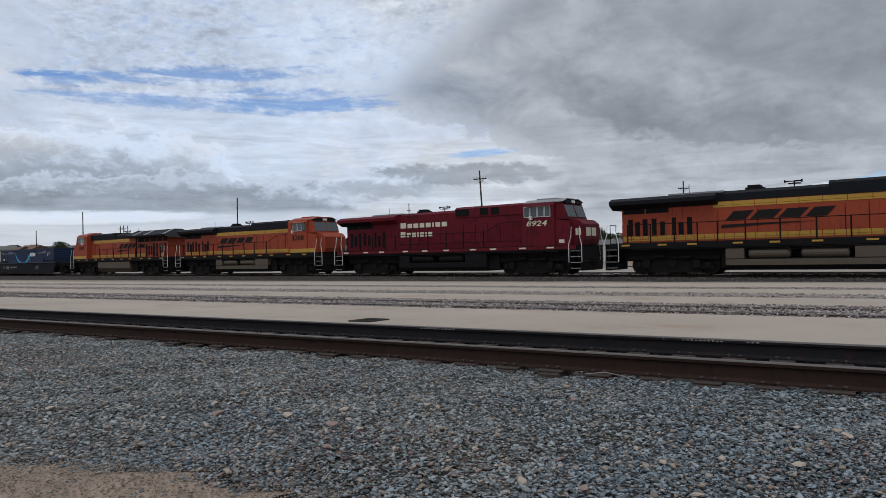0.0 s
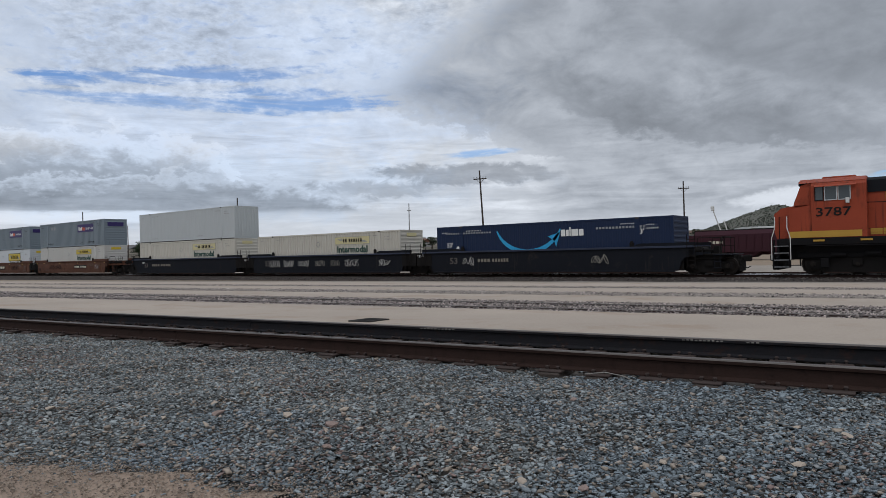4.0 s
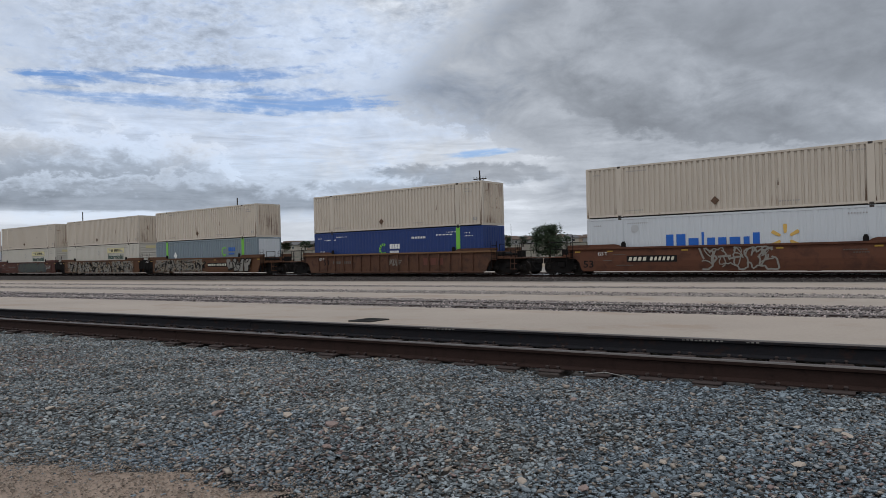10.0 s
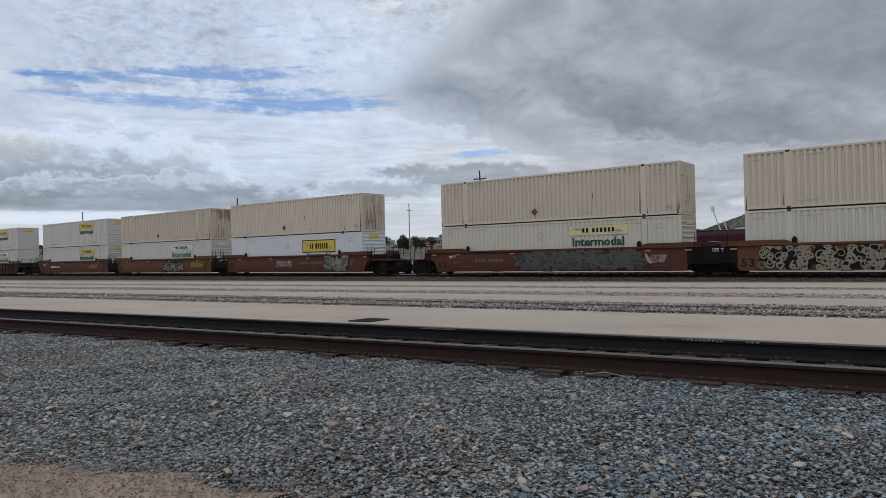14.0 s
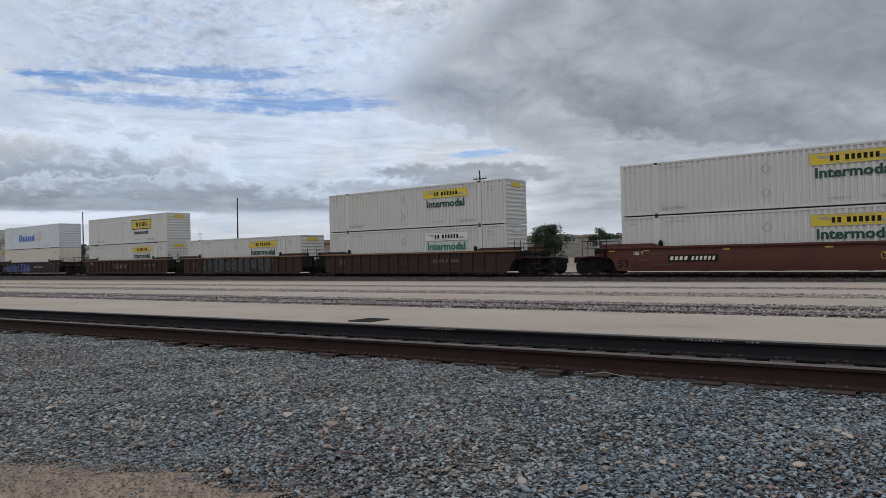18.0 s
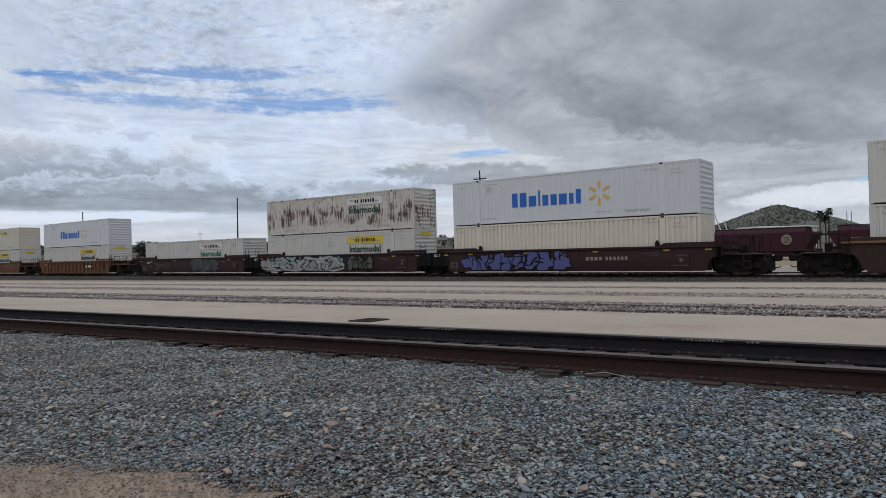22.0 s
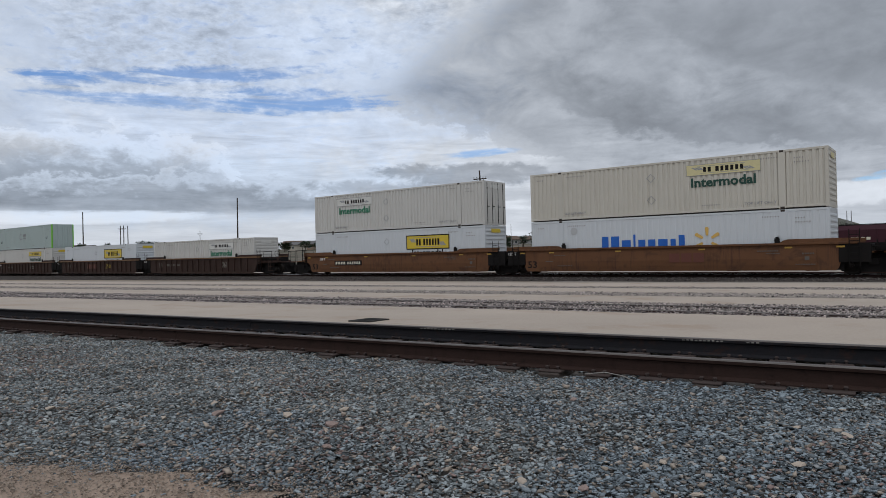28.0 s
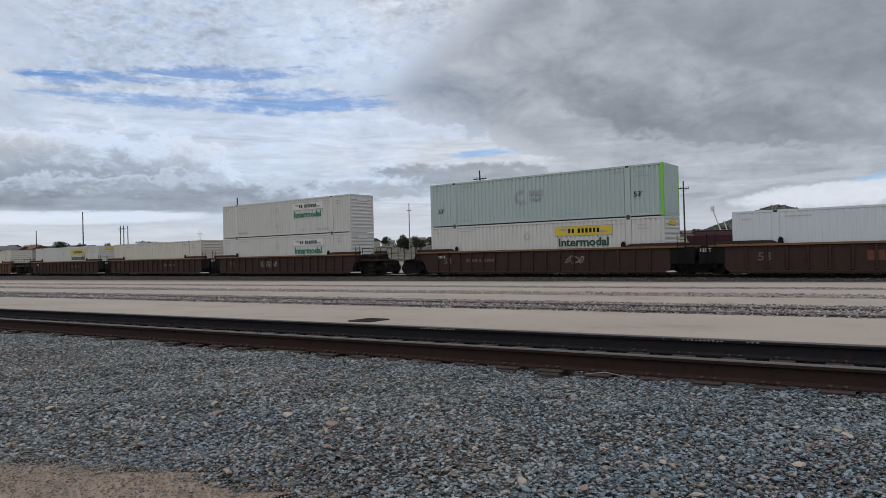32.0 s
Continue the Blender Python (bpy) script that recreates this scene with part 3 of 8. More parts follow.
def build_near_track():
    turn = math.degrees(YARD)
    for w, nm in ((6.84, "near"), (8.35, "far")):
        rail("rail", -117, 27, turn, w, 0.418, False, f"{'rust-brown' if nm == 'near' else 'blue-black rust-spotted'} steel rail of an idle yard track", 36.0, M_RAIL if nm == "near" else M_RAIL_BLUE)
    # ties, plates and spikes
    s = -26.0
    rng = random.Random(4)
    while s < 4:
        ob = thing("railway_tie", "dark weathered timber tie half buried in ballast", "tie",
                   pose(*yard(s, 7.6, 0.0), rng.uniform(-0.3, 0.3), 0, turn + rng.uniform(-1, 1)), "ties of the idle yard track")
        lazy("timber", "tie", lambda bm: box(bm, -0.115, 0.115, -0.99, 0.99, 0.02, 0.196, 0.012), M_TIE, ob)
        for y in (-0.755, 0.755):
            if s > -20:
                lazy("tie_plate", "tieplate", lambda bm: box(bm, -0.13, 0.13, -0.19, 0.19, 0.197, 0.219, 0.006), M_PLATE, ob, at=pose(0, y, 0))
                for dx, dy in ((-0.06, -0.095), (0.06, 0.095), (0.06, -0.095), (-0.06, 0.095)):
                    lazy("spike", "spike", lambda bm: (box(bm, -0.012, 0.012, -0.012, 0.012, 0.18, 0.245), box(bm, -0.018, 0.018, -0.02, 0.026, 0.238, 0.255, 0.004)), M_PLATE, ob,
                         at=pose(dx, y + dy, 0, 0, 0, 0 if dy < 0 else 180))
        s += 0.52 + rng.uniform(-0.02, 0.02)
    # gravel between the rails
    def place(rng, n):
        s, w = rng.uniform(-40, 4, n), rng.uniform(6.9, 8.3, n)
        return AX.x * s + NX.x * w, AX.y * s + NX.y * w, rng.uniform(0.15, 0.195, n)
    scatter("track_gravel", 9000, place, lambda rng, n: rng.uniform(0.02, 0.04, n), M_STONE, "grey ballast between the rails of the idle track", 21, coarse=True)


def build_chalk():
    """Faint white figures, unreadable, and a stray tie wire on the idle track."""
    turn = math.degrees(YARD)
    for nm, s0, s1, n in (("chalk_marks", -1.75, -1.28, 10), ("chalk_marks", -1.05, -0.9, 3), ("chalk_marks", -5.45, -4.85, 10), ("chalk_marks", -1.98, -1.94, 1)):
        bm = bmesh.new()
        step = (s1 - s0) / n
        for k in range(n):
            a = s0 + k * step
            h = 0.008 + 0.008 * ((k * 7) % 5) / 4
            box(bm, a, a + step * 0.62, -0.0015, 0.0015, 0.366, 0.366 + h)
        ob = new(nm, mesh_from(bm, M_CHALK, nm))
        ob.matrix_basis = pose(0, 0, 0, 0, 0, turn) @ pose(0, 8.35 - 0.0365, 0.02)
        tagged(ob, "faint white chalk figures on a rail's side", "chalk marks", "", "stuff")
    bm = bmesh.new()
    path_tube(bm, [(*yard(-2.35, 6.6, 0)[:2], 0.225), (*yard(-2.15, 6.62, 0)[:2], 0.255), (*yard(-1.95, 6.57, 0)[:2], 0.24), (*yard(-1.8, 6.5, 0)[:2], 0.205)], 0.006, 5)
    ob = new("loose_wire", mesh_from(bm, M_CHALK, "loose_wire"))
    tagged(ob, "pale bent wire lying against the rail", "wire")


def build_yard():
    lab = "broad strip of pale tan concrete between yard tracks"
    ob = slab("pavement_1", 8.42, 12.35, -250, 60, M_CONC, lab)
    slab("pavement_2", 15.4, 18.6, -250, 90, M_CONC, lab, cells=6)
    slab("pavement_3", 20.3, 24.2, -250, 90, M_CONC, lab, cells=6)
    slab("pavement_4", 26.0, 31.2, -250, 90, M_CONC, lab, cells=6)
    # gravelled track beds between the strips
    for nm, w0, w1, c in (("gravel_strip_1", 12.35, 15.4, 0.0), ("gravel_strip_2", 18.6, 20.3, 0.03), ("gravel_strip_3", 24.2, 26.0, 0.0), ("gravel_strip_4", 31.2, 33.2, 0.0)):
        bm = bmesh.new()
        rng = random.Random(nm)
        ss = [-250 + 2.5 * i for i in range(137)]
        ws = [w0 - 0.0, w0 + 0.25, (w0 + w1) / 2, w1 - 0.25, w1]
        rows = [[bm.verts.new(yard(s, w, level(w) + (c if 0 < i < 4 else -0.03) + rng.uniform(-0.012, 0.012))) for s in ss] for i, w in enumerate(ws)]
        for i in range(4):
            for j in range(len(ss) - 1):
                bm.faces.new((rows[i][j], rows[i][j + 1], rows[i + 1][j + 1], rows[i + 1][j]))
        structure(nm, bm, mat("strip_gravel", (0.26, 0.228, 0.2), 0.95, 0, 0.35, 1.2, 0.7, 25, (0.15, 0.135, 0.125), 0.35, spec=0.15), "dull brown-grey gravel of a filled-in yard track", "gravel")
    # low rails sunk in the first strip
    turn = math.degrees(YARD)
    for w in (12.62, 14.2):
        rail("sunken_rail", -150, 40, turn, w, level(w) + 0.034, False, "rusty rail sunk in yard gravel", 60)

    def strip_stones(w0, w1, rise):
        def place(rng, n):
            s = -70 + 76 * rng.power(1.6, n)
            w = rng.uniform(w0, w1, n)
            lv = np.array([level(v) for v in w])
            return AX.x * s + NX.x * w, AX.y * s + NX.y * w, lv + rise + rng.uniform(-0.01, 0.02, n)
        return place
    sz = lambda rng, n: rng.uniform(0.014, 0.033, n)
    lab = "brown-grey stones of a yard track bed"
    scatter("yard_gravel", 46000, strip_stones(12.25, 15.45, 0.0), sz, M_STONE_FAR, lab, 31, coarse=True)
    scatter("yard_gravel", 12000, strip_stones(18.5, 20.4, 0.02), sz, M_STONE_FAR, lab, 32, coarse=True)
    scatter("yard_gravel", 8000, strip_stones(24.15, 26.05, 0.0), sz, M_STONE_FAR, lab, 33, coarse=True)
    # drain opening in the first slab
    d = thing("drain_grate", "black open drain grate let into pale concrete", "drain", pose(-7.85, 8.2, 0.386, -1.2, 0, turn) @ Matrix.Diagonal((0.85, 0.85, 1, 1)))
    bm = bmesh.new()
    box(bm, -0.22, 0.22, -0.30, 0.30, -0.02, 0.006)
    part("pit", bm, M_BLACK_SEAM, d, "dark opening")
    for k in range(5):
        lazy("bar", "drainbar", lambda bm: box(bm, -0.012, 0.012, -0.28, 0.28, 0.007, 0.02), M_BLACK_SEAM, d, at=pose(-0.18 + k * 0.09, 0, 0))
    bm = bmesh.new()
    for a, b, c, e in ((-0.25, 0.25, -0.33, -0.30), (-0.25, 0.25, 0.30, 0.33), (-0.25, -0.22, -0.30, 0.30), (0.22, 0.25, -0.30, 0.30)):
        box(bm, a, b, c, e, -0.02, 0.022)
    part("rim", bm, M_BLACK_SEAM, d)


def build_train_track():
    # ballast bank
    bm = bmesh.new()
    prof = [(-4.6, -0.52), (-3.4, -0.44), (-2.35, -0.24), (-1.9, -0.17), (1.9, -0.17), (2.4, -0.26), (4.0, -0.62), (4.0, -0.9), (-4.6, -0.9)]
    prism_x(bm, [(TRACK_Y + y, z) for y, z in prof], -900, 400)
    structure("train_ballast", bm, mat("bank_gravel", (0.06, 0.052, 0.048), 0.95, 0, 0.4, 1.5, 0.8, 22, (0.12, 0.10, 0.09), 0.35, spec=0.1), "dark brown ballast bank of the main track", "gravel")

    def place(rng, n):
        x = -95 + 100 * rng.power(1.5, n)
        y = TRACK_Y + rng.uniform(-4.3, 1.8, n)
        z = np.interp(y - TRACK_Y, [-4.6, -3.4, -2.35, -1.9, 2], [-0.52, -0.44, -0.24, -0.17, -0.17]) + rng.uniform(0, 0.03, n)
        return x, y, z
    scatter("bank_stones", 20000, place, lambda rng, n: rng.uniform(0.03, 0.065, n), mat("bank_stone", (0.12, 0.105, 0.098), 0.9, 0, 0.2, 6, 0.3, 60, island=0.8, spec=0.1), "brown-grey ballast stones of the main track", 41, coarse=True)
    for y in (TRACK_Y - 0.755, TRACK_Y + 0.755):
        rail("running_rail", -700, 200, 0, y, 0.0, True, "steel running rail with a polished head", 75)
    bm = bmesh.new()
    x = -150.0
    while x < 30:
        box(bm, x - 0.12, x + 0.12, TRACK_Y - 1.3, TRACK_Y + 1.3, -0.36, -0.166)
        x += 0.61
    structure("track_ties", bm, mat("main_tie", (0.16, 0.14, 0.125), 0.9, 0, 0.2, 3), "grey concrete ties under the running rails", "ties", "stuff")


build_ground()
build_near_gravel()
build_cobbles()
build_near_track()
build_yard()
build_chalk()
build_train_track()
# ---------------------------------------------------------------- the train: shared pieces
M_STEEL_DARK = mat("running_gear_steel", (0.011, 0.0098, 0.0095), 0.8, 0.0, 0.3, 2.5, 0.3, 40, (0.032, 0.021, 0.017), 0.32, spec=0.12)
M_WHEEL = mat("wheel_steel", (0.022, 0.018, 0.016), 0.55, 0.5, 0.2, 6, 0.1, 40, (0.014, 0.012, 0.011), 0.4, spec=0.2)
M_WHITE = mat("white_decal", (0.74, 0.74, 0.72), 0.55, 0, 0.08, 4, 0.05)
M_CREAM_MARK = mat("cream_decal", (0.62, 0.58, 0.47), 0.6, 0, 0.12, 4, 0.05)
M_BLACK = mat("black_decal", (0.016, 0.015, 0.015), 0.7, 0, 0.1, 4, 0.05, spec=0.1)
M_YELLOW = mat("yellow_decal", (0.60, 0.445, 0.038), 0.5, 0, 0.1, 5, 0.05, shift=0.04)
M_YELLOW_FADED = mat("faded_yellow_decal", (0.60, 0.54, 0.30), 0.6, 0, 0.14, 5, 0.05)
M_CLEAR_FADED = mat("bleached_decal", (0.60, 0.60, 0.57), 0.6, 0, 0.1, 5, 0.05)
M_GREEN_TEXT = mat("green_decal", (0.012, 0.16, 0.085), 0.55, 0, 0.12, 5, 0.05)
M_DKGREEN_TEXT = mat("dark_green_decal", (0.012, 0.055, 0.04), 0.55, 0, 0.12, 5, 0.05)
M_BLUE_MARK = mat("blue_decal", (0.012, 0.11, 0.45), 0.5, 0, 0.08, 5, 0.05)
M_SPARK = mat("amber_decal", (0.62, 0.39, 0.10), 0.5, 0, 0.08, 5, 0.05)
M_PURPLE = mat("purple_decal", (0.030, 0.019, 0.115), 0.5, 0, 0.08, 5, 0.05)
M_ORANGE_MARK = mat("orange_decal", (0.65, 0.10, 0.015), 0.5, 0, 0.08, 5, 0.05)
M_SKY_MARK = mat("light_blue_decal", (0.02, 0.33, 0.62), 0.5, 0, 0.08, 5, 0.05)
M_LIME = mat("lime_paint", (0.17, 0.48, 0.06), 0.55, 0, 0.1, 4, 0.05)
M_SEAL = mat("seal_grey_decal", (0.44, 0.45, 0.46), 0.6, 0, 0.1, 4, 0.05)
M_RUST_MARK = mat("rust_red_decal", (0.115, 0.037, 0.025), 0.65, 0, 0.2, 3, 0.05)
M_RUST_DARK = mat("dark_rust_stain", (0.115, 0.072, 0.050), 0.85, 0, 0.35, 5, 0.1, 40, (0.22, 0.14, 0.09), 0.3, spec=0.15)
M_GREY_MARK = mat("grey_decal", (0.28, 0.29, 0.30), 0.6, 0, 0.1, 4, 0.05)
M_FADED_MARK = mat("faded_cream_decal", (0.21, 0.185, 0.15), 0.7, 0, 0.25, 5, 0.05)
M_DIM_MARK = mat("worn_cream_decal", (0.10, 0.088, 0.078), 0.65, 0, 0.25, 5, 0.05)
M_SOFT_MARK = mat("soft_grey_decal", (0.30, 0.29, 0.28), 0.6, 0, 0.1, 4, 0.05)
M_AMBER_REFLECTOR = mat("yellow_reflector", (0.42, 0.25, 0.04), 0.4, 0, 0.2, 6, 0.05)
M_CASTING = mat("corner_casting", (0.045, 0.035, 0.03), 0.7, 0.2, 0.3, 6, 0.2)

# body paints of the boxes
PAINT = {
    "white": mat("white_box_paint", (0.515, 0.508, 0.482), 0.5, 0, 0.06, 0.7, 0.06, 30, (0.5, 0.47, 0.42), 0.06, (0.42, 0.39, 0.34), 0.10, shift=0.035),
    "ivory": mat("ivory_box_paint", (0.52, 0.495, 0.435), 0.55, 0, 0.07, 0.7, 0.06, 30, (0.45, 0.41, 0.35), 0.10, (0.38, 0.34, 0.29), 0.16, shift=0.035),
    "bright": mat("bright_white_paint", (0.55, 0.58, 0.605), 0.45, 0, 0.04, 0.6, 0.04, 30, None, 0, (0.5, 0.49, 0.47), 0.05, shift=0.02),
    "tan": mat("tan_box_paint", (0.535, 0.475, 0.40), 0.6, 0, 0.09, 0.6, 0.08, 30, (0.36, 0.28, 0.215), 0.16, (0.30, 0.235, 0.18), 0.26, shift=0.06),
    "grey": mat("grey_box_paint", (0.18, 0.222, 0.255), 0.5, 0, 0.06, 0.7, 0.05, 30, (0.12, 0.13, 0.14), 0.1, (0.10, 0.10, 0.10), 0.10, shift=0.03),
    "pale_grey": mat("pale_grey_paint", (0.45, 0.48, 0.49), 0.5, 0, 0.06, 0.7, 0.05, 30, (0.4, 0.38, 0.34), 0.08, (0.34, 0.29, 0.24), 0.12),
    "slate": mat("slate_box_paint", (0.18, 0.228, 0.26), 0.5, 0, 0.06, 0.7, 0.05, 30, None, 0, (0.14, 0.15, 0.15), 0.10, shift=0.03),
    "mist": mat("mist_green_paint", (0.36, 0.43, 0.42), 0.5, 0, 0.06, 0.7, 0.05, 30, None, 0, (0.24, 0.25, 0.24), 0.08),
    "blue": mat("royal_blue_paint", (0.010, 0.033, 0.145), 0.45, 0, 0.08, 0.7, 0.05, 30, None, 0, (0.02, 0.03, 0.07), 0.08),
    "navy": mat("navy_box_paint", (0.010, 0.021, 0.056), 0.55, 0, 0.08, 0.7, 0.05, 30, None, 0, (0.03, 0.035, 0.045), 0.08, spec=0.2),
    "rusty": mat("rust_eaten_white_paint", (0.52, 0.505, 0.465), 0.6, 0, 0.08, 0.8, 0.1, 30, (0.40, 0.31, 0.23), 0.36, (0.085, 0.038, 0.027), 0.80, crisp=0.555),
    "cream": mat("cream_box_paint", (0.60, 0.555, 0.475), 0.55, 0, 0.06, 0.7, 0.06, 30, None, 0, (0.42, 0.36, 0.27), 0.12),
}
RUSTED_END = mat("rust_streaked_end", (0.53, 0.455, 0.37), 0.65, 0, 0.1, 1.2, 0.1, 30, (0.16, 0.085, 0.055), 0.34, (0.10, 0.046, 0.03), 0.62)

CL, CW, CH = 16.15, 2.59, 2.896


def corrugated(bm, length, z0, z1, pitch, depth, y_out, inward):
    """A pressed steel side: trapezoid waves along x, at y_out, waves going inward."""
    pts = [(-length / 2, 0.0)]
    n = max(1, int(round(length / pitch)))
    step = length / n
    for k in range(n):
        a = -length / 2 + k * step
        pts += [(a + step * 0.46, 0.0), (a + step * 0.56, 1.0), (a + step * 0.86, 1.0), (a + step * 0.96, 0.0)]
    pts.append((length / 2, 0.0))
    rows = []
    for x, d in pts:
        y = y_out + inward * depth * d
        rows.append((bm.verts.new((x, y, z0)), bm.verts.new((x, y, z1))))
    for a, b in zip(rows, rows[1:]):
        bm.faces.new((a[0], b[0], b[1], a[1]))
    yi = y_out + inward * (depth + 0.03)
    i = [bm.verts.new((x, yi, z)) for x, z in ((-length / 2, z0), (length / 2, z0), (length / 2, z1), (-length / 2, z1))]
    bm.faces.new(i)
    bm.faces.new([r[0] for r in rows] + [i[1], i[0]])
    bm.faces.new([r[1] for r in rows] + [i[2], i[3]])
    bm.faces.new((rows[0][0], rows[0][1], i[3], i[0]))
    bm.faces.new((rows[-1][0], rows[-1][1], i[2], i[1]))


def ribbed_end(bm, kind, x):
    """The end wall that faces forward, one pressed sheet: lying ribs, standing ribs or two door leaves."""
    hw, z0, z1 = CW / 2 - 0.10, 0.16, CH - 0.12
    if kind == "lying":
        prof = [(x - 0.02, z0)]
        for k in range(9):
            z = 0.30 + k * 0.27
            prof += [(x - 0.02, z), (x + 0.0, z + 0.05), (x + 0.0, z + 0.12), (x - 0.02, z + 0.17)]
        prof += [(x - 0.02, z1), (x - 0.06, z1), (x - 0.06, z0)]
        prism(bm, prof, -hw, hw)
        return
    prof = [(x - 0.02, -hw)]
    if kind == "standing":
        for k in range(8):
            y = -hw + 0.1 + k * 0.29
            prof += [(x - 0.02, y), (x + 0.012, y + 0.03), (x + 0.012, y + 0.17), (x - 0.02, y + 0.2)]
    else:
        for y0, y1 in ((-hw + 0.03, -0.03), (0.03, hw - 0.03)):
            prof += [(x - 0.02, y0), (x + 0.006, y0 + 0.01), (x + 0.006, y1 - 0.01), (x - 0.02, y1)]
    prof += [(x - 0.02, hw), (x - 0.06, hw), (x - 0.06, -hw)]
    a = [bm.verts.new((px, py, z0)) for px, py in prof]
    b = [bm.verts.new((px, py, z1)) for px, py in prof]
    bm.faces.new(a)
    bm.faces.new(b)
    for i in range(len(prof)):
        j = (i + 1) % len(prof)
        bm.faces.new((a[i], a[j], b[j], b[i]))


def end_ring(bm, hy):
    """The frame round an end wall: sill, header and jambs in one piece."""
    o = [(-hy + 0.15, 0.0), (hy - 0.15, 0.0), (hy - 0.15, CH - 0.002), (-hy + 0.15, CH - 0.002)]
    i = [(-hy + 0.17, 0.16), (hy - 0.17, 0.16), (hy - 0.17, CH - 0.12), (-hy + 0.17, CH - 0.12)]
    rings = [[bm.verts.new((xx, y, z)) for y, z in q] for xx in (CL / 2 - 0.1, CL / 2 - 0.004) for q in (o, i)]
    for k in range(4):
        j = (k + 1) % 4
        bm.faces.new((rings[0][k], rings[0][j], rings[1][j], rings[1][k]))
        bm.faces.new((rings[2][k], rings[2][j], rings[3][j], rings[3][k]))
        bm.faces.new((rings[0][k], rings[0][j], rings[2][j], rings[2][k]))
        bm.faces.new((rings[1][k], rings[1][j], rings[3][j], rings[3][k]))


def ray(bm, r):
    """One rounded ray of the amber mark."""
    prism(bm, [(u * r, v * r) for u, v in ((0.36, -0.05), (0.40, -0.09), (0.92, -0.13), (1.0, -0.08), (1.0, 0.08), (0.92, 0.13), (0.40, 0.09), (0.36, 0.05))], -0.003, 0.003)


def blocks(bm, x0, x1, z0, z1, widths, heights=None, gap=0.16, slant=0.0):
    """A row of plain upright bars that stands for a name."""
    total = sum(widths)
    unit = (x1 - x0) / total
    x = x0
    for i, w in enumerate(widths):
        top = z0 + (z1 - z0) * (heights[i] if heights else 1.0)
        a, b = x, x + (w - gap) * unit
        h = top - z0
        prism(bm, [(a, z0), (b, z0), (b + slant * h, top), (a + slant * h, top)], -0.003, 0.003)
        x += w * unit


def decal(name, key, make, material, parent, y, label="", flip=False):
    """Paint on a side at depth y, 4 mm thick; flip: on the far side."""
    at = pose(0, y, 0) if not flip else pose(0, y, 0, 0, 0, 180)
    ob = lazy(name, ("decal", key, material.name), make, material, parent, label, at)
    if name.endswith("_mark") or name in ("stencil", "logo_scroll"):
        ob["kind"] = "stuff"
    return ob


def panel_logo(ob, y, x0, x1, z0, z1, ground_mat, ink, framed, tag):
    """The haulier's plate: a coloured panel, a thin border, a scroll and a row of plain bars."""
    k = (round(x0, 2), round(x1, 2), round(z0, 2), round(z1, 2), framed)
    decal("logo_panel", ("panel", k), lambda bm: box(bm, x0, x1, -0.002, 0.002, z0, z1), ground_mat, ob, y, tag)
    b = 0.07 if framed else 0.022

    def border(bm):
        for a in ((x0, x1, z0, z0 + b), (x0, x1, z1 - b, z1), (x0, x0 + b, z0 + b, z1 - b), (x1 - b, x1, z0 + b, z1 - b)):
            box(bm, a[0], a[1], -0.003, 0.003, a[2], a[3])
    decal("logo_border", ("border", k), border, M_BLACK if framed else M_GREY_MARK, ob, y - 0.003)
    w, h = x1 - x0, z1 - z0

    def scroll(bm):
        for x, s in ((x0 + w * 0.07, 1), (x1 - w * 0.07, -1)):
            for d in (0.0, 0.07, 0.14):
                q = x + s * d * w * 0.6
                prism(bm, [(q, z0 + h * (0.75 if s > 0 else 0.25)), (q + s * 0.035 * w, z0 + h * (0.75 if s > 0 else 0.25)), (q + s * (0.10 * w), z0 + h * 0.5), (q + s * 0.065 * w, z0 + h * 0.5)], -0.003, 0.003)
        box(bm, x0 + w * 0.16, x0 + w * 0.80, -0.003, 0.003, z0 + h * 0.80, z0 + h * 0.83)
        box(bm, x0 + w * 0.20, x0 + w * 0.86, -0.003, 0.003, z0 + h * 0.17, z0 + h * 0.20)
    decal("logo_scroll", ("scroll", k), scroll, M_GREY_MARK, ob, y - 0.0035)
    decal("logo_mark", ("bars", k), lambda bm: blocks(bm, x0 + w * 0.24, x0 + w * 0.80, z0 + h * 0.28, z0 + h * 0.72, [0.95, 1, 0.6, 1.05, 0.95, 1.05, 1, 0.95, 1.0], [1, 1, 0.01, 1, 1, 1, 1, 1, 1], 0.36), ink, ob, y - 0.004)


def marks(ob, y, ink, seed):
    """Small unreadable stencils as plain bars."""
    def make(bm):
        for x0, n, z in ((-7.6, 4, 2.45), (-5.6, 10, 2.52), (-5.7, 9, 0.32), (5.1, 9, 2.52), (6.6, 4, 2.42), (6.6, 6, 2.22), (2.2, 8, 0.36)):
            for i in range(n):
                box(bm, x0 + i * 0.12, x0 + i * 0.12 + 0.05, -0.002, 0.002, z, z + 0.065)
    decal("stencil", ("stencil", seed % 3), make, ink, ob, y)


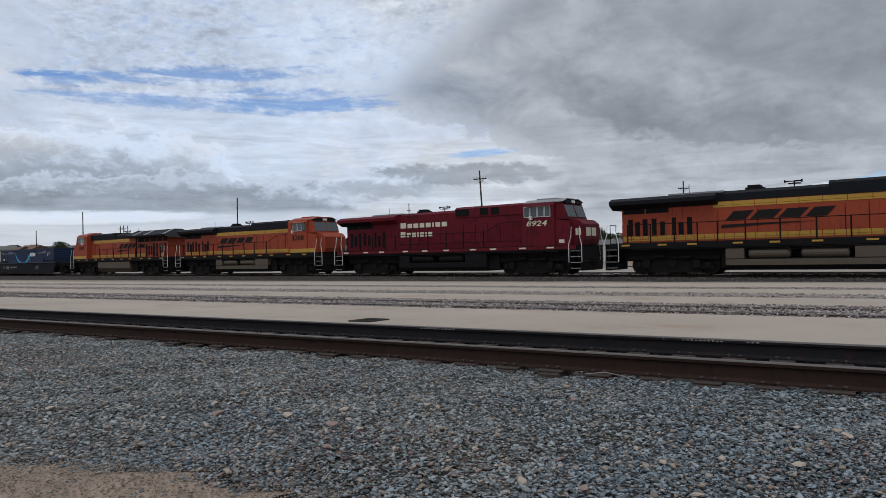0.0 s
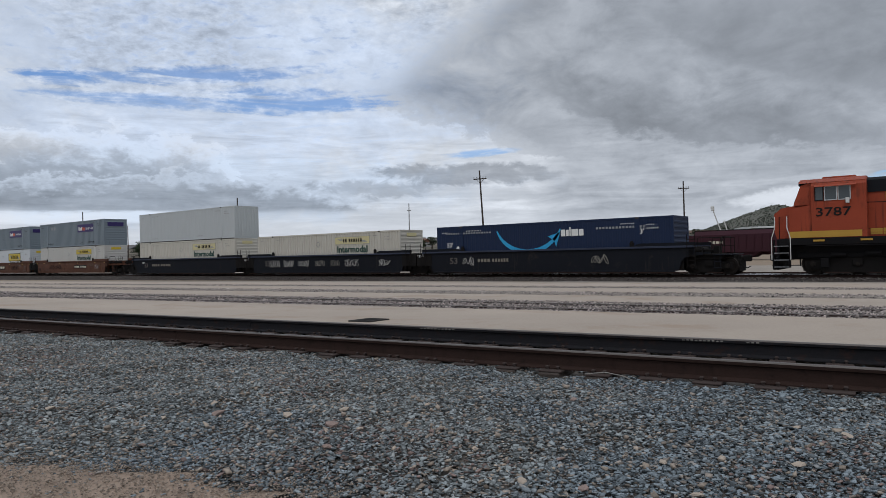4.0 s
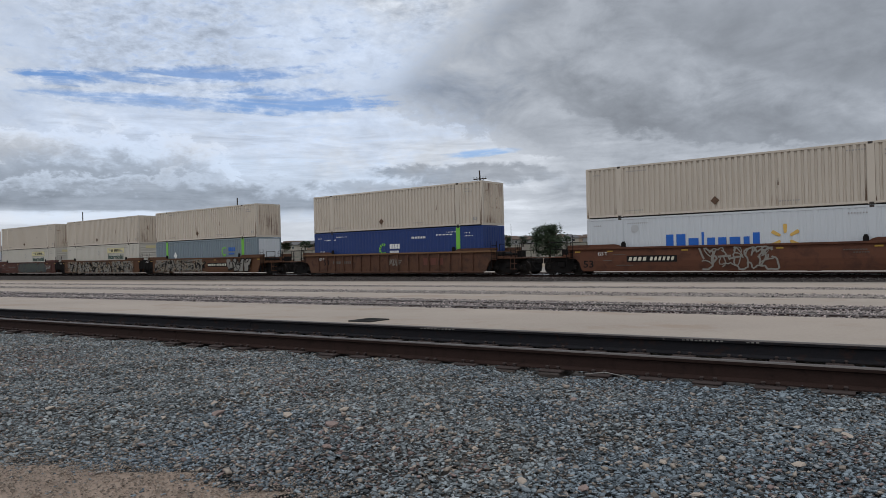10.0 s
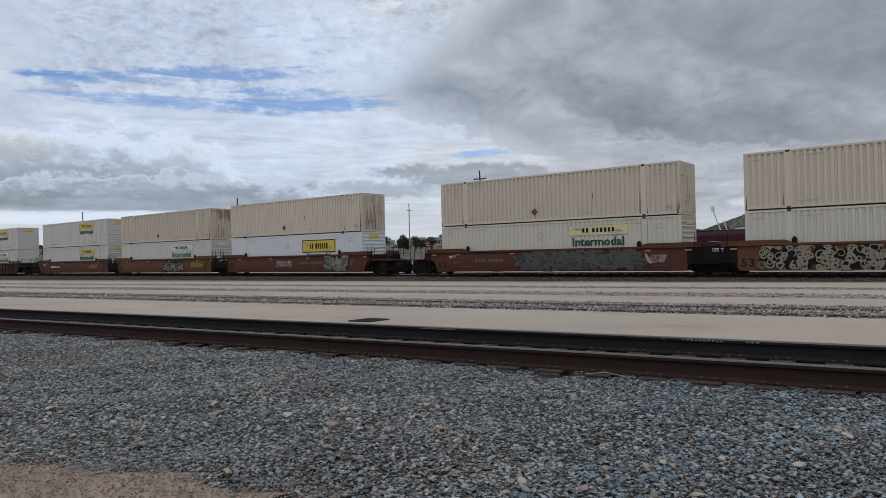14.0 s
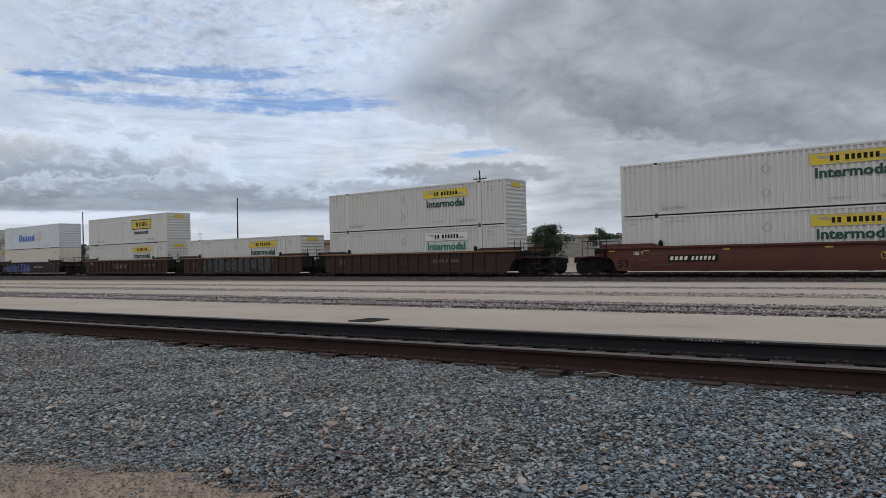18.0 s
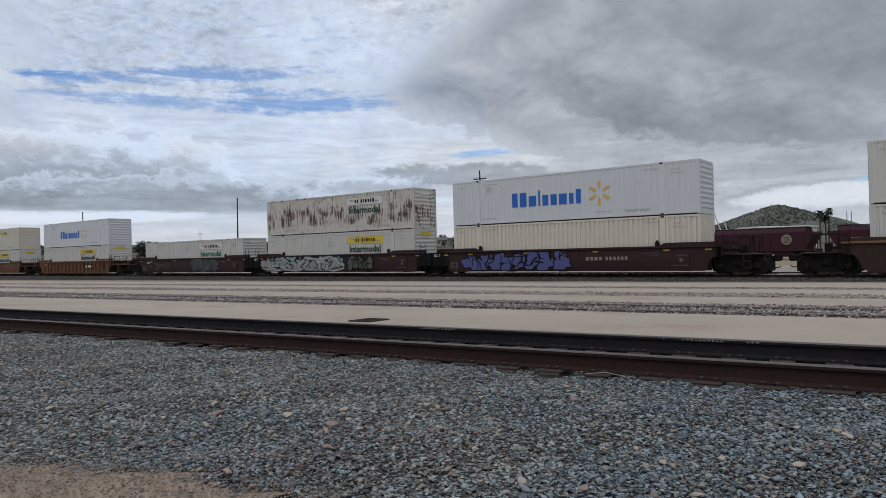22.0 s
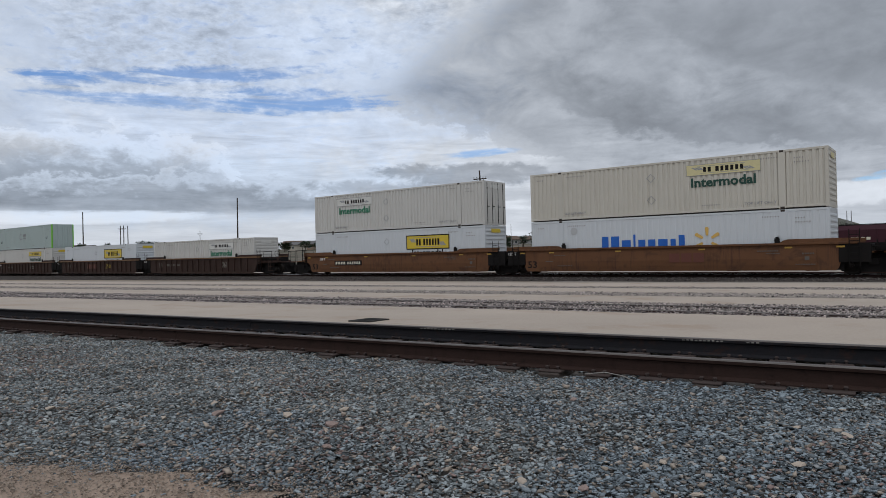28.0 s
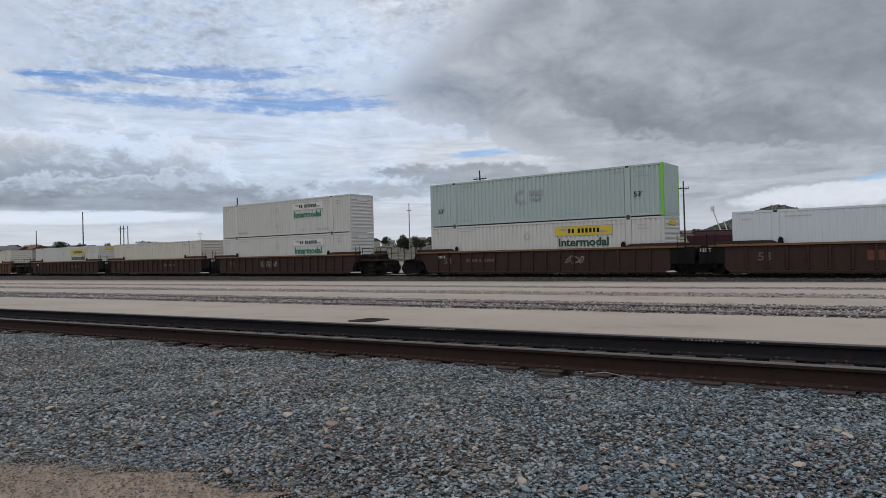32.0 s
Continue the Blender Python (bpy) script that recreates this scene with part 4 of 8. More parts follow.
def container(label, paint, ribs, end, logo, u, z, far=True):
    """A 53-foot box, its base at the middle; logo picks what is painted on its sides."""
    ob = thing("container", label, "container", pose(u + CL / 2, TRACK_Y, z), "containers on the train")
    p = PAINT[paint]
    pn = paint
    hy = CW / 2
    pitch, depth = {"fine": (0.29, 0.06), "wide": (0.285, 0.042), "plate": (0.305, 0.016), "panel": (0.61, 0.02)}[ribs]
    for s, name in ((-1, "side_wall"), (1, "side_wall")):
        lazy(name, ("side", pn, ribs, s), lambda bm: corrugated(bm, CL - 0.2, 0.15, CH - 0.11, pitch, depth, s * (hy - 0.012), -s), p, ob)
        lazy("top_rail", ("toprail", pn, s), lambda bm: box(bm, -CL / 2 + 0.08, CL / 2 - 0.08, s * hy - 0.05 * (s > 0), s * hy + 0.05 * (s < 0), CH - 0.115, CH - 0.005, 0.008), p, ob)
        lazy("bottom_rail", ("botrail", pn, s), lambda bm: box(bm, -CL / 2 + 0.08, CL / 2 - 0.08, s * hy - 0.06 * (s > 0), s * hy + 0.06 * (s < 0), 0.05, 0.155, 0.008), p, ob)
        for x in (-6.05, 6.05):
            post = M_LIME if logo == "arc_slate" or (logo == "arc_blue" and x > 0) else p
            lazy("lift_post", ("lift", post.name, s), lambda bm: box(bm, -0.16, 0.16, s * (hy + 0.014) - 0.05 * (s > 0), s * (hy + 0.014) + 0.05 * (s < 0), 0.02, CH - 0.02, 0.006), post, ob, "lime green post" if post is M_LIME else "", pose(x, 0, 0))
            for zz in (0.06, CH - 0.07):
                lazy("corner_casting", ("cast", s), lambda bm: box(bm, -0.10, 0.10, s * (hy + 0.02) - 0.1 * (s > 0), s * (hy + 0.02) + 0.1 * (s < 0), -0.055, 0.055, 0.01), M_CASTING, ob, at=pose(x, 0, zz))
    for x in (-1, 1):
        for s in (-1, 1):
            post = M_LIME if logo == "arc_mist" and x > 0 else p
            lazy("corner_post", ("post", post.name, x, s), lambda bm: box(bm, x * (CL / 2 - 0.08) - 0.08, x * (CL / 2 - 0.08) + 0.08, s * (hy - 0.075) - 0.076, s * (hy - 0.075) + 0.076, 0.0, CH, 0.012), post, ob)
    lazy("roof", ("roof", pn), lambda bm: [box(bm, -CL / 2 + 0.15, CL / 2 - 0.15, -hy + 0.05, hy - 0.05, CH - 0.05, CH - 0.012)] + [box(bm, -7.7 + i * 0.62, -7.7 + i * 0.62 + 0.3, -hy + 0.12, hy - 0.12, CH - 0.014, CH - 0.002) for i in range(25)], p, ob)
    lazy("floor", ("boxfloor",), lambda bm: box(bm, -CL / 2 + 0.1, CL / 2 - 0.1, -hy + 0.06, hy - 0.06, 0.02, 0.12), M_CASTING, ob)
    endm = RUSTED_END if paint == "tan" else PAINT["bright"] if logo == "arc_slate" else p
    for x in (-1, 1):
        at = pose(0, 0, 0) if x > 0 else pose(0, 0, 0, 0, 0, 180)
        kind = end if x > 0 else ("doors" if end != "doors" else "lying")
        lazy("end_wall" if kind != "doors" else "door_end", ("end", endm.name, kind), lambda bm: ribbed_end(bm, kind, CL / 2), endm, ob, "", at)
        lazy("end_frame", ("sill", pn), lambda bm: end_ring(bm, hy), p, ob, "", at)
        if kind == "doors":
            for y in (-0.95, -0.35, 0.35, 0.95):
                lazy("lock_bar", ("lockbar",), lambda bm: (tube(bm, (CL / 2 + 0.02, 0, 0.1), (CL / 2 + 0.02, 0, CH - 0.08), 0.018, 6), box(bm, CL / 2 + 0.0, CL / 2 + 0.03, -0.04, 0.04, 0.3, 0.36), box(bm, CL / 2 + 0.0, CL / 2 + 0.03, -0.04, 0.04, 2.4, 2.46), box(bm, CL / 2 + 0.01, CL / 2 + 0.035, -0.02, 0.26, 1.2, 1.24)), M_STEEL_DARK, ob, "steel lock bar", at @ pose(0, y, 0))
    # paint on the side that shows, and on its fellow
    y = -hy - 0.002
    inter = None
    if logo in ("yellow", "faded", "clear", "framed", "clear_left", "framed_word", "rust_panel", "plain_panel"):
        plate = {"yellow": M_YELLOW, "faded": M_YELLOW_FADED, "clear": M_CLEAR_FADED, "clear_left": M_CLEAR_FADED, "framed": M_YELLOW, "framed_word": M_YELLOW, "rust_panel": M_CLEAR_FADED, "plain_panel": M_YELLOW_FADED}[logo]
        if logo in ("framed", "framed_word"):
            panel_logo(ob, y, 1.37, 5.17, 1.44, 2.44, plate, M_BLACK, True, "yellow panel in a black frame")
            if logo == "framed_word":
                lettering("Intermodal", 0.40, 2.75, M_DKGREEN_TEXT, ob, pose(1.88, y - 0.004, 0.93), "word", bold=0.03)
            else:
                lettering("Intermodal", 0.40, 2.75, M_BLACK, ob, pose(1.88, y - 0.004, 1.02), "word", bold=0.03)
        else:
            x0 = -5.55 if logo == "clear_left" else 1.43
            panel_logo(ob, y, x0, x0 + 3.68, 1.98, 2.56, plate, M_BLACK, False, {"yellow": "yellow panel", "faded": "sun-bleached yellow panel"}.get(logo, "bleached white panel"))
            ink = {"yellow": M_DKGREEN_TEXT, "faded": M_DKGREEN_TEXT, "clear": M_GREEN_TEXT, "clear_left": M_GREEN_TEXT, "rust_panel": M_DKGREEN_TEXT, "plain_panel": None}[logo]
            if ink:
                lettering("Intermodal", 0.50, 3.2, ink, ob, pose(x0 + 0.24, y - 0.004, 1.36), "word", bold=0.03)
        lettering("TOP LIFT ONLY", 0.13, 1.5, M_GREY_MARK, ob, pose(4.3, y, 0.30), "stencil")
        decal("end_badge", ("badge", plate.name), lambda bm: box(bm, -0.55, 0.55, -0.002, 0.002, 2.42, 2.68), plate, ob, 0, "").matrix_basis = pose(CL / 2 + 0.016, 0, 0, 0, 0, 90)
        for zc in (2.05, 0.85):
            def outline(bm):
                r0, r1 = 0.25, 0.21
                for k in range(4):
                    a0, a1 = k * math.pi / 2, (k + 1) * math.pi / 2
                    prism(bm, [(-0.5 + r * math.cos(a), zc + r * math.sin(a)) for r, a in ((r0, a0), (r1, a0), (r1, a1), (r0, a1))], -0.002, 0.002)
            decal("hazard_mark", ("diamond", zc), outline, M_GREY_MARK, ob, y, "thin diamond outline")
        lettering("TOP LIFT ONLY", 0.13, 1.4, M_GREY_MARK, ob, pose(-5.8, y, 0.32), "stencil")
    elif logo == "spark":
        wl = [0.7, 0.8, 0.85, 0.35, 0.7, 0.7, 0.85, 0.55, 0.6]
        decal("name_mark", ("wname",), lambda bm: blocks(bm, -3.45, 1.42, 0.98, 1.92, wl, [0.93, 0.93, 0.68, 1.0, 0.68, 0.68, 0.68, 0.68, 0.88], 0.2), M_BLUE_MARK, ob, y, "blue name bars")
        for k in range(6):
            lazy("ray", ("ray",), lambda bm: ray(bm, 0.70), M_SPARK, ob, "amber ray", pose(2.42, y, 1.48, 0, 30 + k * 60, 0))
        lettering("TOP LIFT ONLY", 0.13, 1.5, M_GREY_MARK, ob, pose(3.9, y, 0.30), "stencil")
        decal("seal_mark", ("seal",), lambda bm: tube(bm, (-5.2, -0.002, 2.25), (-5.2, 0.002, 2.25), 0.22, 14), M_SEAL, ob, y)
    elif logo == "parcel":
        decal("logo_panel", ("fpanel",), lambda bm: box(bm, 1.87, 5.67, -0.002, 0.002, 1.61, 2.49), M_PURPLE, ob, y, "purple panel")
        decal("name_mark", ("fwhite",), lambda bm: blocks(bm, 2.12, 3.05, 1.80, 2.20, [0.8, 0.8, 0.8], [1, 0.8, 1], 0.16), M_WHITE, ob, y - 0.003)
        decal("name_mark", ("forange",), lambda bm: blocks(bm, 3.08, 3.66, 1.80, 2.20, [0.8, 0.8], [1, 0.8], 0.16), M_ORANGE_MARK, ob, y - 0.003, "orange bars")
        lettering("MultiModal", 0.27, 1.65, M_WHITE, ob, pose(3.85, y - 0.004, 1.86), "word", bold=-0.004)
        for x in (-4.75, -4.05):
            decal("placard", ("placard", x), lambda bm: prism(bm, [(x - 0.28, 2.28), (x, 2.0), (x + 0.28, 2.28), (x, 2.56)], -0.002, 0.002), M_GREY_MARK, ob, y, "grey diamond placard")
        lettering("TOP LIFT ONLY", 0.14, 1.6, M_BLACK, ob, pose(-6.0, y, 0.38), "stencil")
        lettering("TOP LIFT ONLY", 0.14, 1.6, M_BLACK, ob, pose(4.3, y, 0.38), "stencil")
        pl = decal("end_badge", ("fend",), lambda bm: box(bm, -0.9, 0.9, -0.002, 0.002, 2.1, 2.55), M_PURPLE, ob, 0, "purple panel")
        pl.matrix_basis = pose(CL / 2 + 0.016, 0, 0, 0, 0, 90)
    elif logo == "smile":
        def smile(bm):
            top, bot = [], []
            for k in range(19):
                a = radians(205 + k * 7.2)
                top.append((-0.95 + 2.45 * math.cos(a), 3.35 + 2.10 * math.sin(a)))
                t = 0.30 * math.sin(math.pi * min(1, (k + 1) / 20)) ** 0.7
                bot.append((-0.95 + (2.45 + t) * math.cos(a), 3.35 + (2.10 + t) * math.sin(a)))
            for i in range(18):
                prism(bm, [top[i], bot[i], bot[i + 1], top[i + 1]], -0.002, 0.002)
            prism(bm, [(0.45, 2.0), (1.3, 2.25), (1.0, 1.35), (0.86, 1.75)], -0.002, 0.002)
        decal("smile_mark", ("smile",), smile, M_SKY_MARK, ob, y, "light blue curved mark")
        decal("name_mark", ("pname",), lambda bm: blocks(bm, 1.34, 2.86, 1.98, 2.5, [0.9, 0.6, 0.35, 1.3, 0.9], [0.75, 0.72, 1, 0.75, 0.75], 0.14), M_WHITE, ob, y, "white name bars")
        lettering("53'", 0.30, 0.45, M_WHITE, ob, pose(6.0, y, 1.95), "number")
        lettering("53'", 0.30, 0.45, M_WHITE, ob, pose(-7.2, y, 1.5), "number")
        decal("placard", ("aplac",), lambda bm: prism(bm, [(-6.6, 1.3), (-6.3, 1.0), (-6.0, 1.3), (-6.3, 1.6)], -0.002, 0.002), M_WHITE, ob, y, "white diamond placard")
        def small(bm):
            blocks(bm, -7.3, -3.6, 2.36, 2.46, [1] * 18, None, 0.4)
            blocks(bm, 3.6, 6.6, 2.3, 2.42, [1] * 15, None, 0.4)
            blocks(bm, -0.4, 3.4, 0.30, 0.36, [1] * 22, None, 0.4)
            blocks(bm, 6.6, 7.7, 1.0, 1.06, [1] * 8, None, 0.4)
        decal("stencil", ("asm",), small, M_GREY_MARK, ob, y)
    elif logo in ("arc_blue", "arc_slate", "arc_mist"):
        cx = {"arc_blue": -0.7, "arc_slate": 3.35, "arc_mist": -0.9}[logo]
        cz = {"arc_blue": 1.52, "arc_slate": 1.75, "arc_mist": 1.6}[logo]

        def arc(bm):
            for k in range(8):
                a0, a1 = radians(60 + k * 33), radians(60 + k * 33 + 22)
                r0, r1 = 0.24, 0.44
                prism(bm, [(cx + r * math.cos(a), cz + r * math.sin(a)) for r, a in ((r0, a0), (r1, a0), (r1, a1), (r0, a1))], -0.002, 0.002)
        decal("arc_mark", ("arc", logo), arc, M_LIME if logo != "arc_mist" else M_GREY_MARK, ob, y, "ring of short strokes")
        ink = M_WHITE if logo == "arc_blue" else M_BLUE_MARK if logo == "arc_slate" else M_GREY_MARK
        decal("name_mark", ("cname", logo), lambda bm: (blocks(bm, cx + 0.62, cx + 1.62, cz + 0.02, cz + 0.36, [1, 1, 0.9, 1], None, 0.22), blocks(bm, cx + 0.62, cx + 1.5, cz - 0.28, cz - 0.12, [1] * 9, None, 0.3)), ink, ob, y, "name bars")
        lettering("53'", 0.30, 0.5, M_WHITE if logo == "arc_blue" else M_BLACK, ob, pose(6.4, y, 1.12), "number")
        lettering("53'", 0.30, 0.5, M_WHITE if logo == "arc_blue" else M_BLACK, ob, pose(-7.4, y, 1.2 if logo == "arc_blue" else 0.9), "number")
        if logo == "arc_slate":
            decal("placard", ("cplac",), lambda bm: prism(bm, [(-4.9, 1.5), (-4.6, 1.15), (-4.3, 1.5), (-4.6, 1.85)], -0.002, 0.002), M_WHITE, ob, y, "white diamond placard")
        if logo == "arc_blue":
            decal("stencil", ("cblu",), lambda bm: (blocks(bm, 2.0, 3.3, 2.2, 2.34, [1] * 9, None, 0.4), blocks(bm, 4.2, 5.6, 2.35, 2.43, [1] * 12, None, 0.4), blocks(bm, -6.9, -5.6, 2.3, 2.38, [1] * 10, None, 0.4)), M_WHITE, ob, y)
    elif logo == "diamond":
        rng = random.Random(int(-u))
        for x, z0, z1, w in ((5.84, 0.2, rng.uniform(0.9, 1.7), 0.03), (6.24, 0.15, rng.uniform(0.4, 0.8), 0.025), (-6.26, 0.2, rng.uniform(0.4, 1.0), 0.028), (7.93, 0.05, rng.uniform(0.8, 1.9), 0.05), (8.0, 0.3, rng.uniform(1.4, 2.4), 0.022), (rng.uniform(1, 4.5), 1.2, 1.6, 0.03), (-7.98, 0.05, rng.uniform(0.3, 0.8), 0.04)):
            bm = bmesh.new()
            prism(bm, [(x - w, z0), (x + w * rng.uniform(0.5, 1), z0), (x + w * 0.5, (z0 + z1) / 2), (x + w * 0.25, z1), (x - w * 0.1, z1 - 0.08), (x - w * 0.6, z0 + (z1 - z0) * 0.4)], -0.002, 0.002)
            part("rust_run", bm, M_RUST_DARK, ob, "dark rust run", pose(0, y - 0.006, 0))["kind"] = "stuff"
        decal("placard", ("tplac",), lambda bm: prism(bm, [(-1.08, 0.62), (-0.85, 0.39), (-0.62, 0.62), (-0.85, 0.85)], -0.002, 0.002), M_RUST_DARK, ob, y, "dark rusted diamond placard")
        lettering("53", 0.2, 0.3, M_GREY_MARK, ob, pose(7.3, y, 0.35), "number")
    marks(ob, y + 0.0005, M_WHITE if paint in ("blue", "navy") else M_BLACK if paint == "grey" else M_SOFT_MARK, len(label))
    return ob


# ---------------------------------------------------------------- trucks
def wheel_mesh(bm, r=0.46):
    """A rail wheel about the y axis: tread, flange, dished web and hub."""
    prof = [(0.0, 0.06), (0.10, 0.06), (0.12, 0.02), (r - 0.09, 0.01), (r - 0.07, 0.05), (r, 0.05), (r + 0.008, -0.05), (r + 0.028, -0.06), (r + 0.026, -0.085), (r - 0.07, -0.085), (r - 0.09, -0.04), (0.12, -0.05), (0.10, -0.08), (0.0, -0.08)]
    n = 22
    rings = []
    for k in range(n):
        a = k * math.tau / n
        rings.append([bm.verts.new((rr * math.cos(a), -yy, rr * math.sin(a))) for rr, yy in prof[1:-1]])
    for k in range(n):
        p, q = rings[k], rings[(k + 1) % n]
        for i in range(len(p) - 1):
            bm.faces.new((p[i], p[i + 1], q[i + 1], q[i]))
    bm.faces.new([r_[0] for r_ in rings])
    bm.faces.new([r_[-1] for r_ in rings][::-1])


def truck(parent, x, axles, r, frame_z=0.5):
    """A bogie under a car: axles at the given places, wheels, side frames, bolster, springs."""
    tr = lazy("truck", ("bolster", len(axles)), lambda bm: box(bm, -0.22, 0.22, -1.15, 1.15, 0.45, 0.78, 0.03), M_STEEL_DARK, parent, "blackened steel bogie", pose(x, 0, 0))
    for a in axles:
        lazy("axle", ("axle",), lambda bm: tube(bm, (0, -1.0, 0), (0, 1.0, 0), 0.085, 8), M_STEEL_DARK, tr, at=pose(a, 0, r))
        for s in (-1, 1):
            lazy("wheel", ("wheel", r), lambda bm: wheel_mesh(bm, r), M_WHEEL, tr, at=pose(a, s * 0.76, r, 0, 0, 0 if s < 0 else 180))
    a0, a1 = min(axles), max(axles)
    # solid dark blocks added between the wheels to make up the shade under the car
    lazy("brake_rigging", ("rig", len(axles), a0), lambda bm: (box(bm, a0 - 0.5, a1 + 0.5, -0.66, 0.66, 0.16, 0.80, 0.03), box(bm, a0 + 0.3, a1 - 0.3, -0.96, 0.96, 0.14, 0.5, 0.03)), M_STEEL_DARK, tr)
    for s in (-1, 1):
        def frame_mesh(bm):
            mid = (a0 + a1) / 2
            prism(bm, [(a0 - 0.30, 0.30), (a0 + 0.26, 0.30), (a0 + 0.40, 0.13), (a1 - 0.40, 0.13), (a1 - 0.26, 0.30), (a1 + 0.30, 0.30), (a1 + 0.26, 0.62), (a1 - 0.25, 0.70), (mid + 0.35, 0.86), (mid - 0.35, 0.86), (a0 + 0.25, 0.70), (a0 - 0.26, 0.62)], -0.07, 0.07)
        lazy("side_frame", ("sf", len(axles), a0), frame_mesh, M_STEEL_DARK, tr, at=pose(0, s * 1.0, 0))
        for a in axles:
            lazy("bearing_cap", ("cap",), lambda bm: (tube(bm, (0, -0.09, 0), (0, 0.09, 0), 0.13, 10), tube(bm, (0, -0.13, 0), (0, -0.09, 0), 0.085, 10)), M_WHEEL, tr, at=pose(a, s * 1.04, r, 0, 0, 0 if s < 0 else 180))
        for d in (-0.18, 0.0, 0.18):
            lazy("spring", ("spring",), lambda bm: [tube(bm, (0, 0, 0.24 + i * 0.055), (0, 0, 0.275 + i * 0.055), 0.07, 8) for i in range(5)], M_WHEEL, tr, at=pose(d, s * 1.0, 0))
    return tr


def coupler(parent, x, turn):
    c = lazy("coupler", ("coupler",), lambda bm: (box(bm, -0.7, 0.05, -0.09, 0.09, 0.72, 0.92, 0.02), box(bm, 0.02, 0.34, -0.17, 0.17, 0.66, 1.0, 0.04), box(bm, 0.2, 0.42, -0.16, -0.02, 0.68, 0.98, 0.03)), M_STEEL_DARK, parent, "", pose(x, 0, 0, 0, 0, turn))
    def hose(bm):
        pts = [(0.0, -0.45, 0.80), (0.1, -0.47, 0.55), (0.25, -0.46, 0.38), (0.42, -0.42, 0.33), (0.55, -0.38, 0.42)]
        path_tube(bm, pts, 0.026, 6)
    lazy("air_hose", ("hose",), hose, M_BLACK, parent, "", pose(x - 0.15 * (1 if turn == 0 else -1), 0, 0, 0, 0, turn))
    return c


# ---------------------------------------------------------------- well cars
WELL = {
    "black": mat("black_well_paint", (0.011, 0.0125, 0.017), 0.7, 0, 0.25, 0.8, 0.2, 30, (0.035, 0.030, 0.028), 0.34, (0.030, 0.027, 0.026), 0.34, shift=0.05, spec=0.08),
    "brown": mat("brown_well_paint", (0.108, 0.046, 0.028), 0.65, 0, 0.16, 0.8, 0.2, 30, (0.07, 0.035, 0.026), 0.54, (0.075, 0.04, 0.03), 0.38, shift=0.06, spec=0.15),
    "rust": mat("rust_brown_well_paint", (0.100, 0.050, 0.032), 0.7, 0, 0.2, 0.9, 0.2, 30, (0.055, 0.034, 0.027), 0.52, (0.06, 0.036, 0.028), 0.46, shift=0.06, spec=0.15),
    "orange": mat("orange_brown_well_paint", (0.106, 0.052, 0.029), 0.65, 0, 0.16, 0.8, 0.2, 30, (0.10, 0.045, 0.028), 0.42, (0.09, 0.045, 0.03), 0.36, shift=0.06, spec=0.15),
    "red": mat("red_brown_well_paint", (0.086, 0.034, 0.026), 0.65, 0, 0.18, 0.8, 0.2, 30, (0.06, 0.03, 0.024), 0.42, (0.06, 0.035, 0.028), 0.41, shift=0.06, spec=0.15),
    "maroon": mat("maroon_well_paint", (0.034, 0.017, 0.019), 0.65, 0, 0.2, 0.8, 0.2, 30, (0.04, 0.03, 0.027), 0.42, (0.035, 0.025, 0.022), 0.41, shift=0.06, spec=0.15),
    "dark": mat("dark_brown_well_paint", (0.046, 0.027, 0.022), 0.7, 0, 0.2, 0.8, 0.2, 30, (0.035, 0.024, 0.02), 0.47, (0.035, 0.024, 0.02), 0.46, shift=0.06, spec=0.15),
    "gold": mat("golden_brown_well_paint", (0.128, 0.060, 0.030), 0.65, 0, 0.22, 0.8, 0.15, 30, (0.075, 0.040, 0.026), 0.48, (0.065, 0.036, 0.026), 0.52, shift=0.05, spec=0.15),
}
M_CHORD_GOLD = mat("gold_chord_paint", (0.155, 0.08, 0.035), 0.6, 0, 0.2, 1.5, 0.1, 30, (0.1, 0.055, 0.03), 0.3)
M_CHORD_BLUE = mat("blue_black_chord_paint", (0.02, 0.028, 0.055), 0.55, 0, 0.2, 1.5, 0.1, 30, (0.05, 0.045, 0.04), 0.2)
SIDE_Y = 1.50


def side_outline():
    return [(-9.2, 0.98), (-8.75, 0.95), (-8.52, 0.72), (-8.40, 0.34), (-8.28, 0.22), (8.28, 0.22), (8.40, 0.34), (8.52, 0.72), (8.75, 0.95), (9.2, 0.98), (9.2, 1.52), (-9.2, 1.52)]


GRAFFITI_MATS = {
    "white": mat("white_spray", (0.40, 0.39, 0.37), 0.7, 0, 0.2, 3, 0.05),
    "ink": mat("black_spray", (0.017, 0.0155, 0.0145), 0.85, 0, 0.2, 3, 0.05, spec=0.05),
    "silver": mat("silver_spray", (0.24, 0.25, 0.26), 0.5, 0, 0.2, 3, 0.05),
    "blue": mat("violet_blue_spray", (0.07, 0.085, 0.23), 0.7, 0, 0.3, 3, 0.05),
    "teal": mat("teal_spray", (0.20, 0.36, 0.36), 0.7, 0, 0.3, 3, 0.05),
    "pale": mat("pale_grey_spray", (0.23, 0.215, 0.19), 0.7, 0, 0.2, 3, 0.05),
    "buff": mat("buff_spray", (0.27, 0.215, 0.15), 0.7, 0, 0.2, 3, 0.05),
    "olive": mat("dull_green_spray", (0.075, 0.085, 0.07), 0.7, 0, 0.3, 3, 0.05),
    "dusk": mat("dusky_blue_spray", (0.034, 0.042, 0.050), 0.7, 0, 0.3, 3, 0.05),
    "yellow": mat("yellow_spray", (0.42, 0.30, 0.05), 0.7, 0, 0.2, 3, 0.05),
}


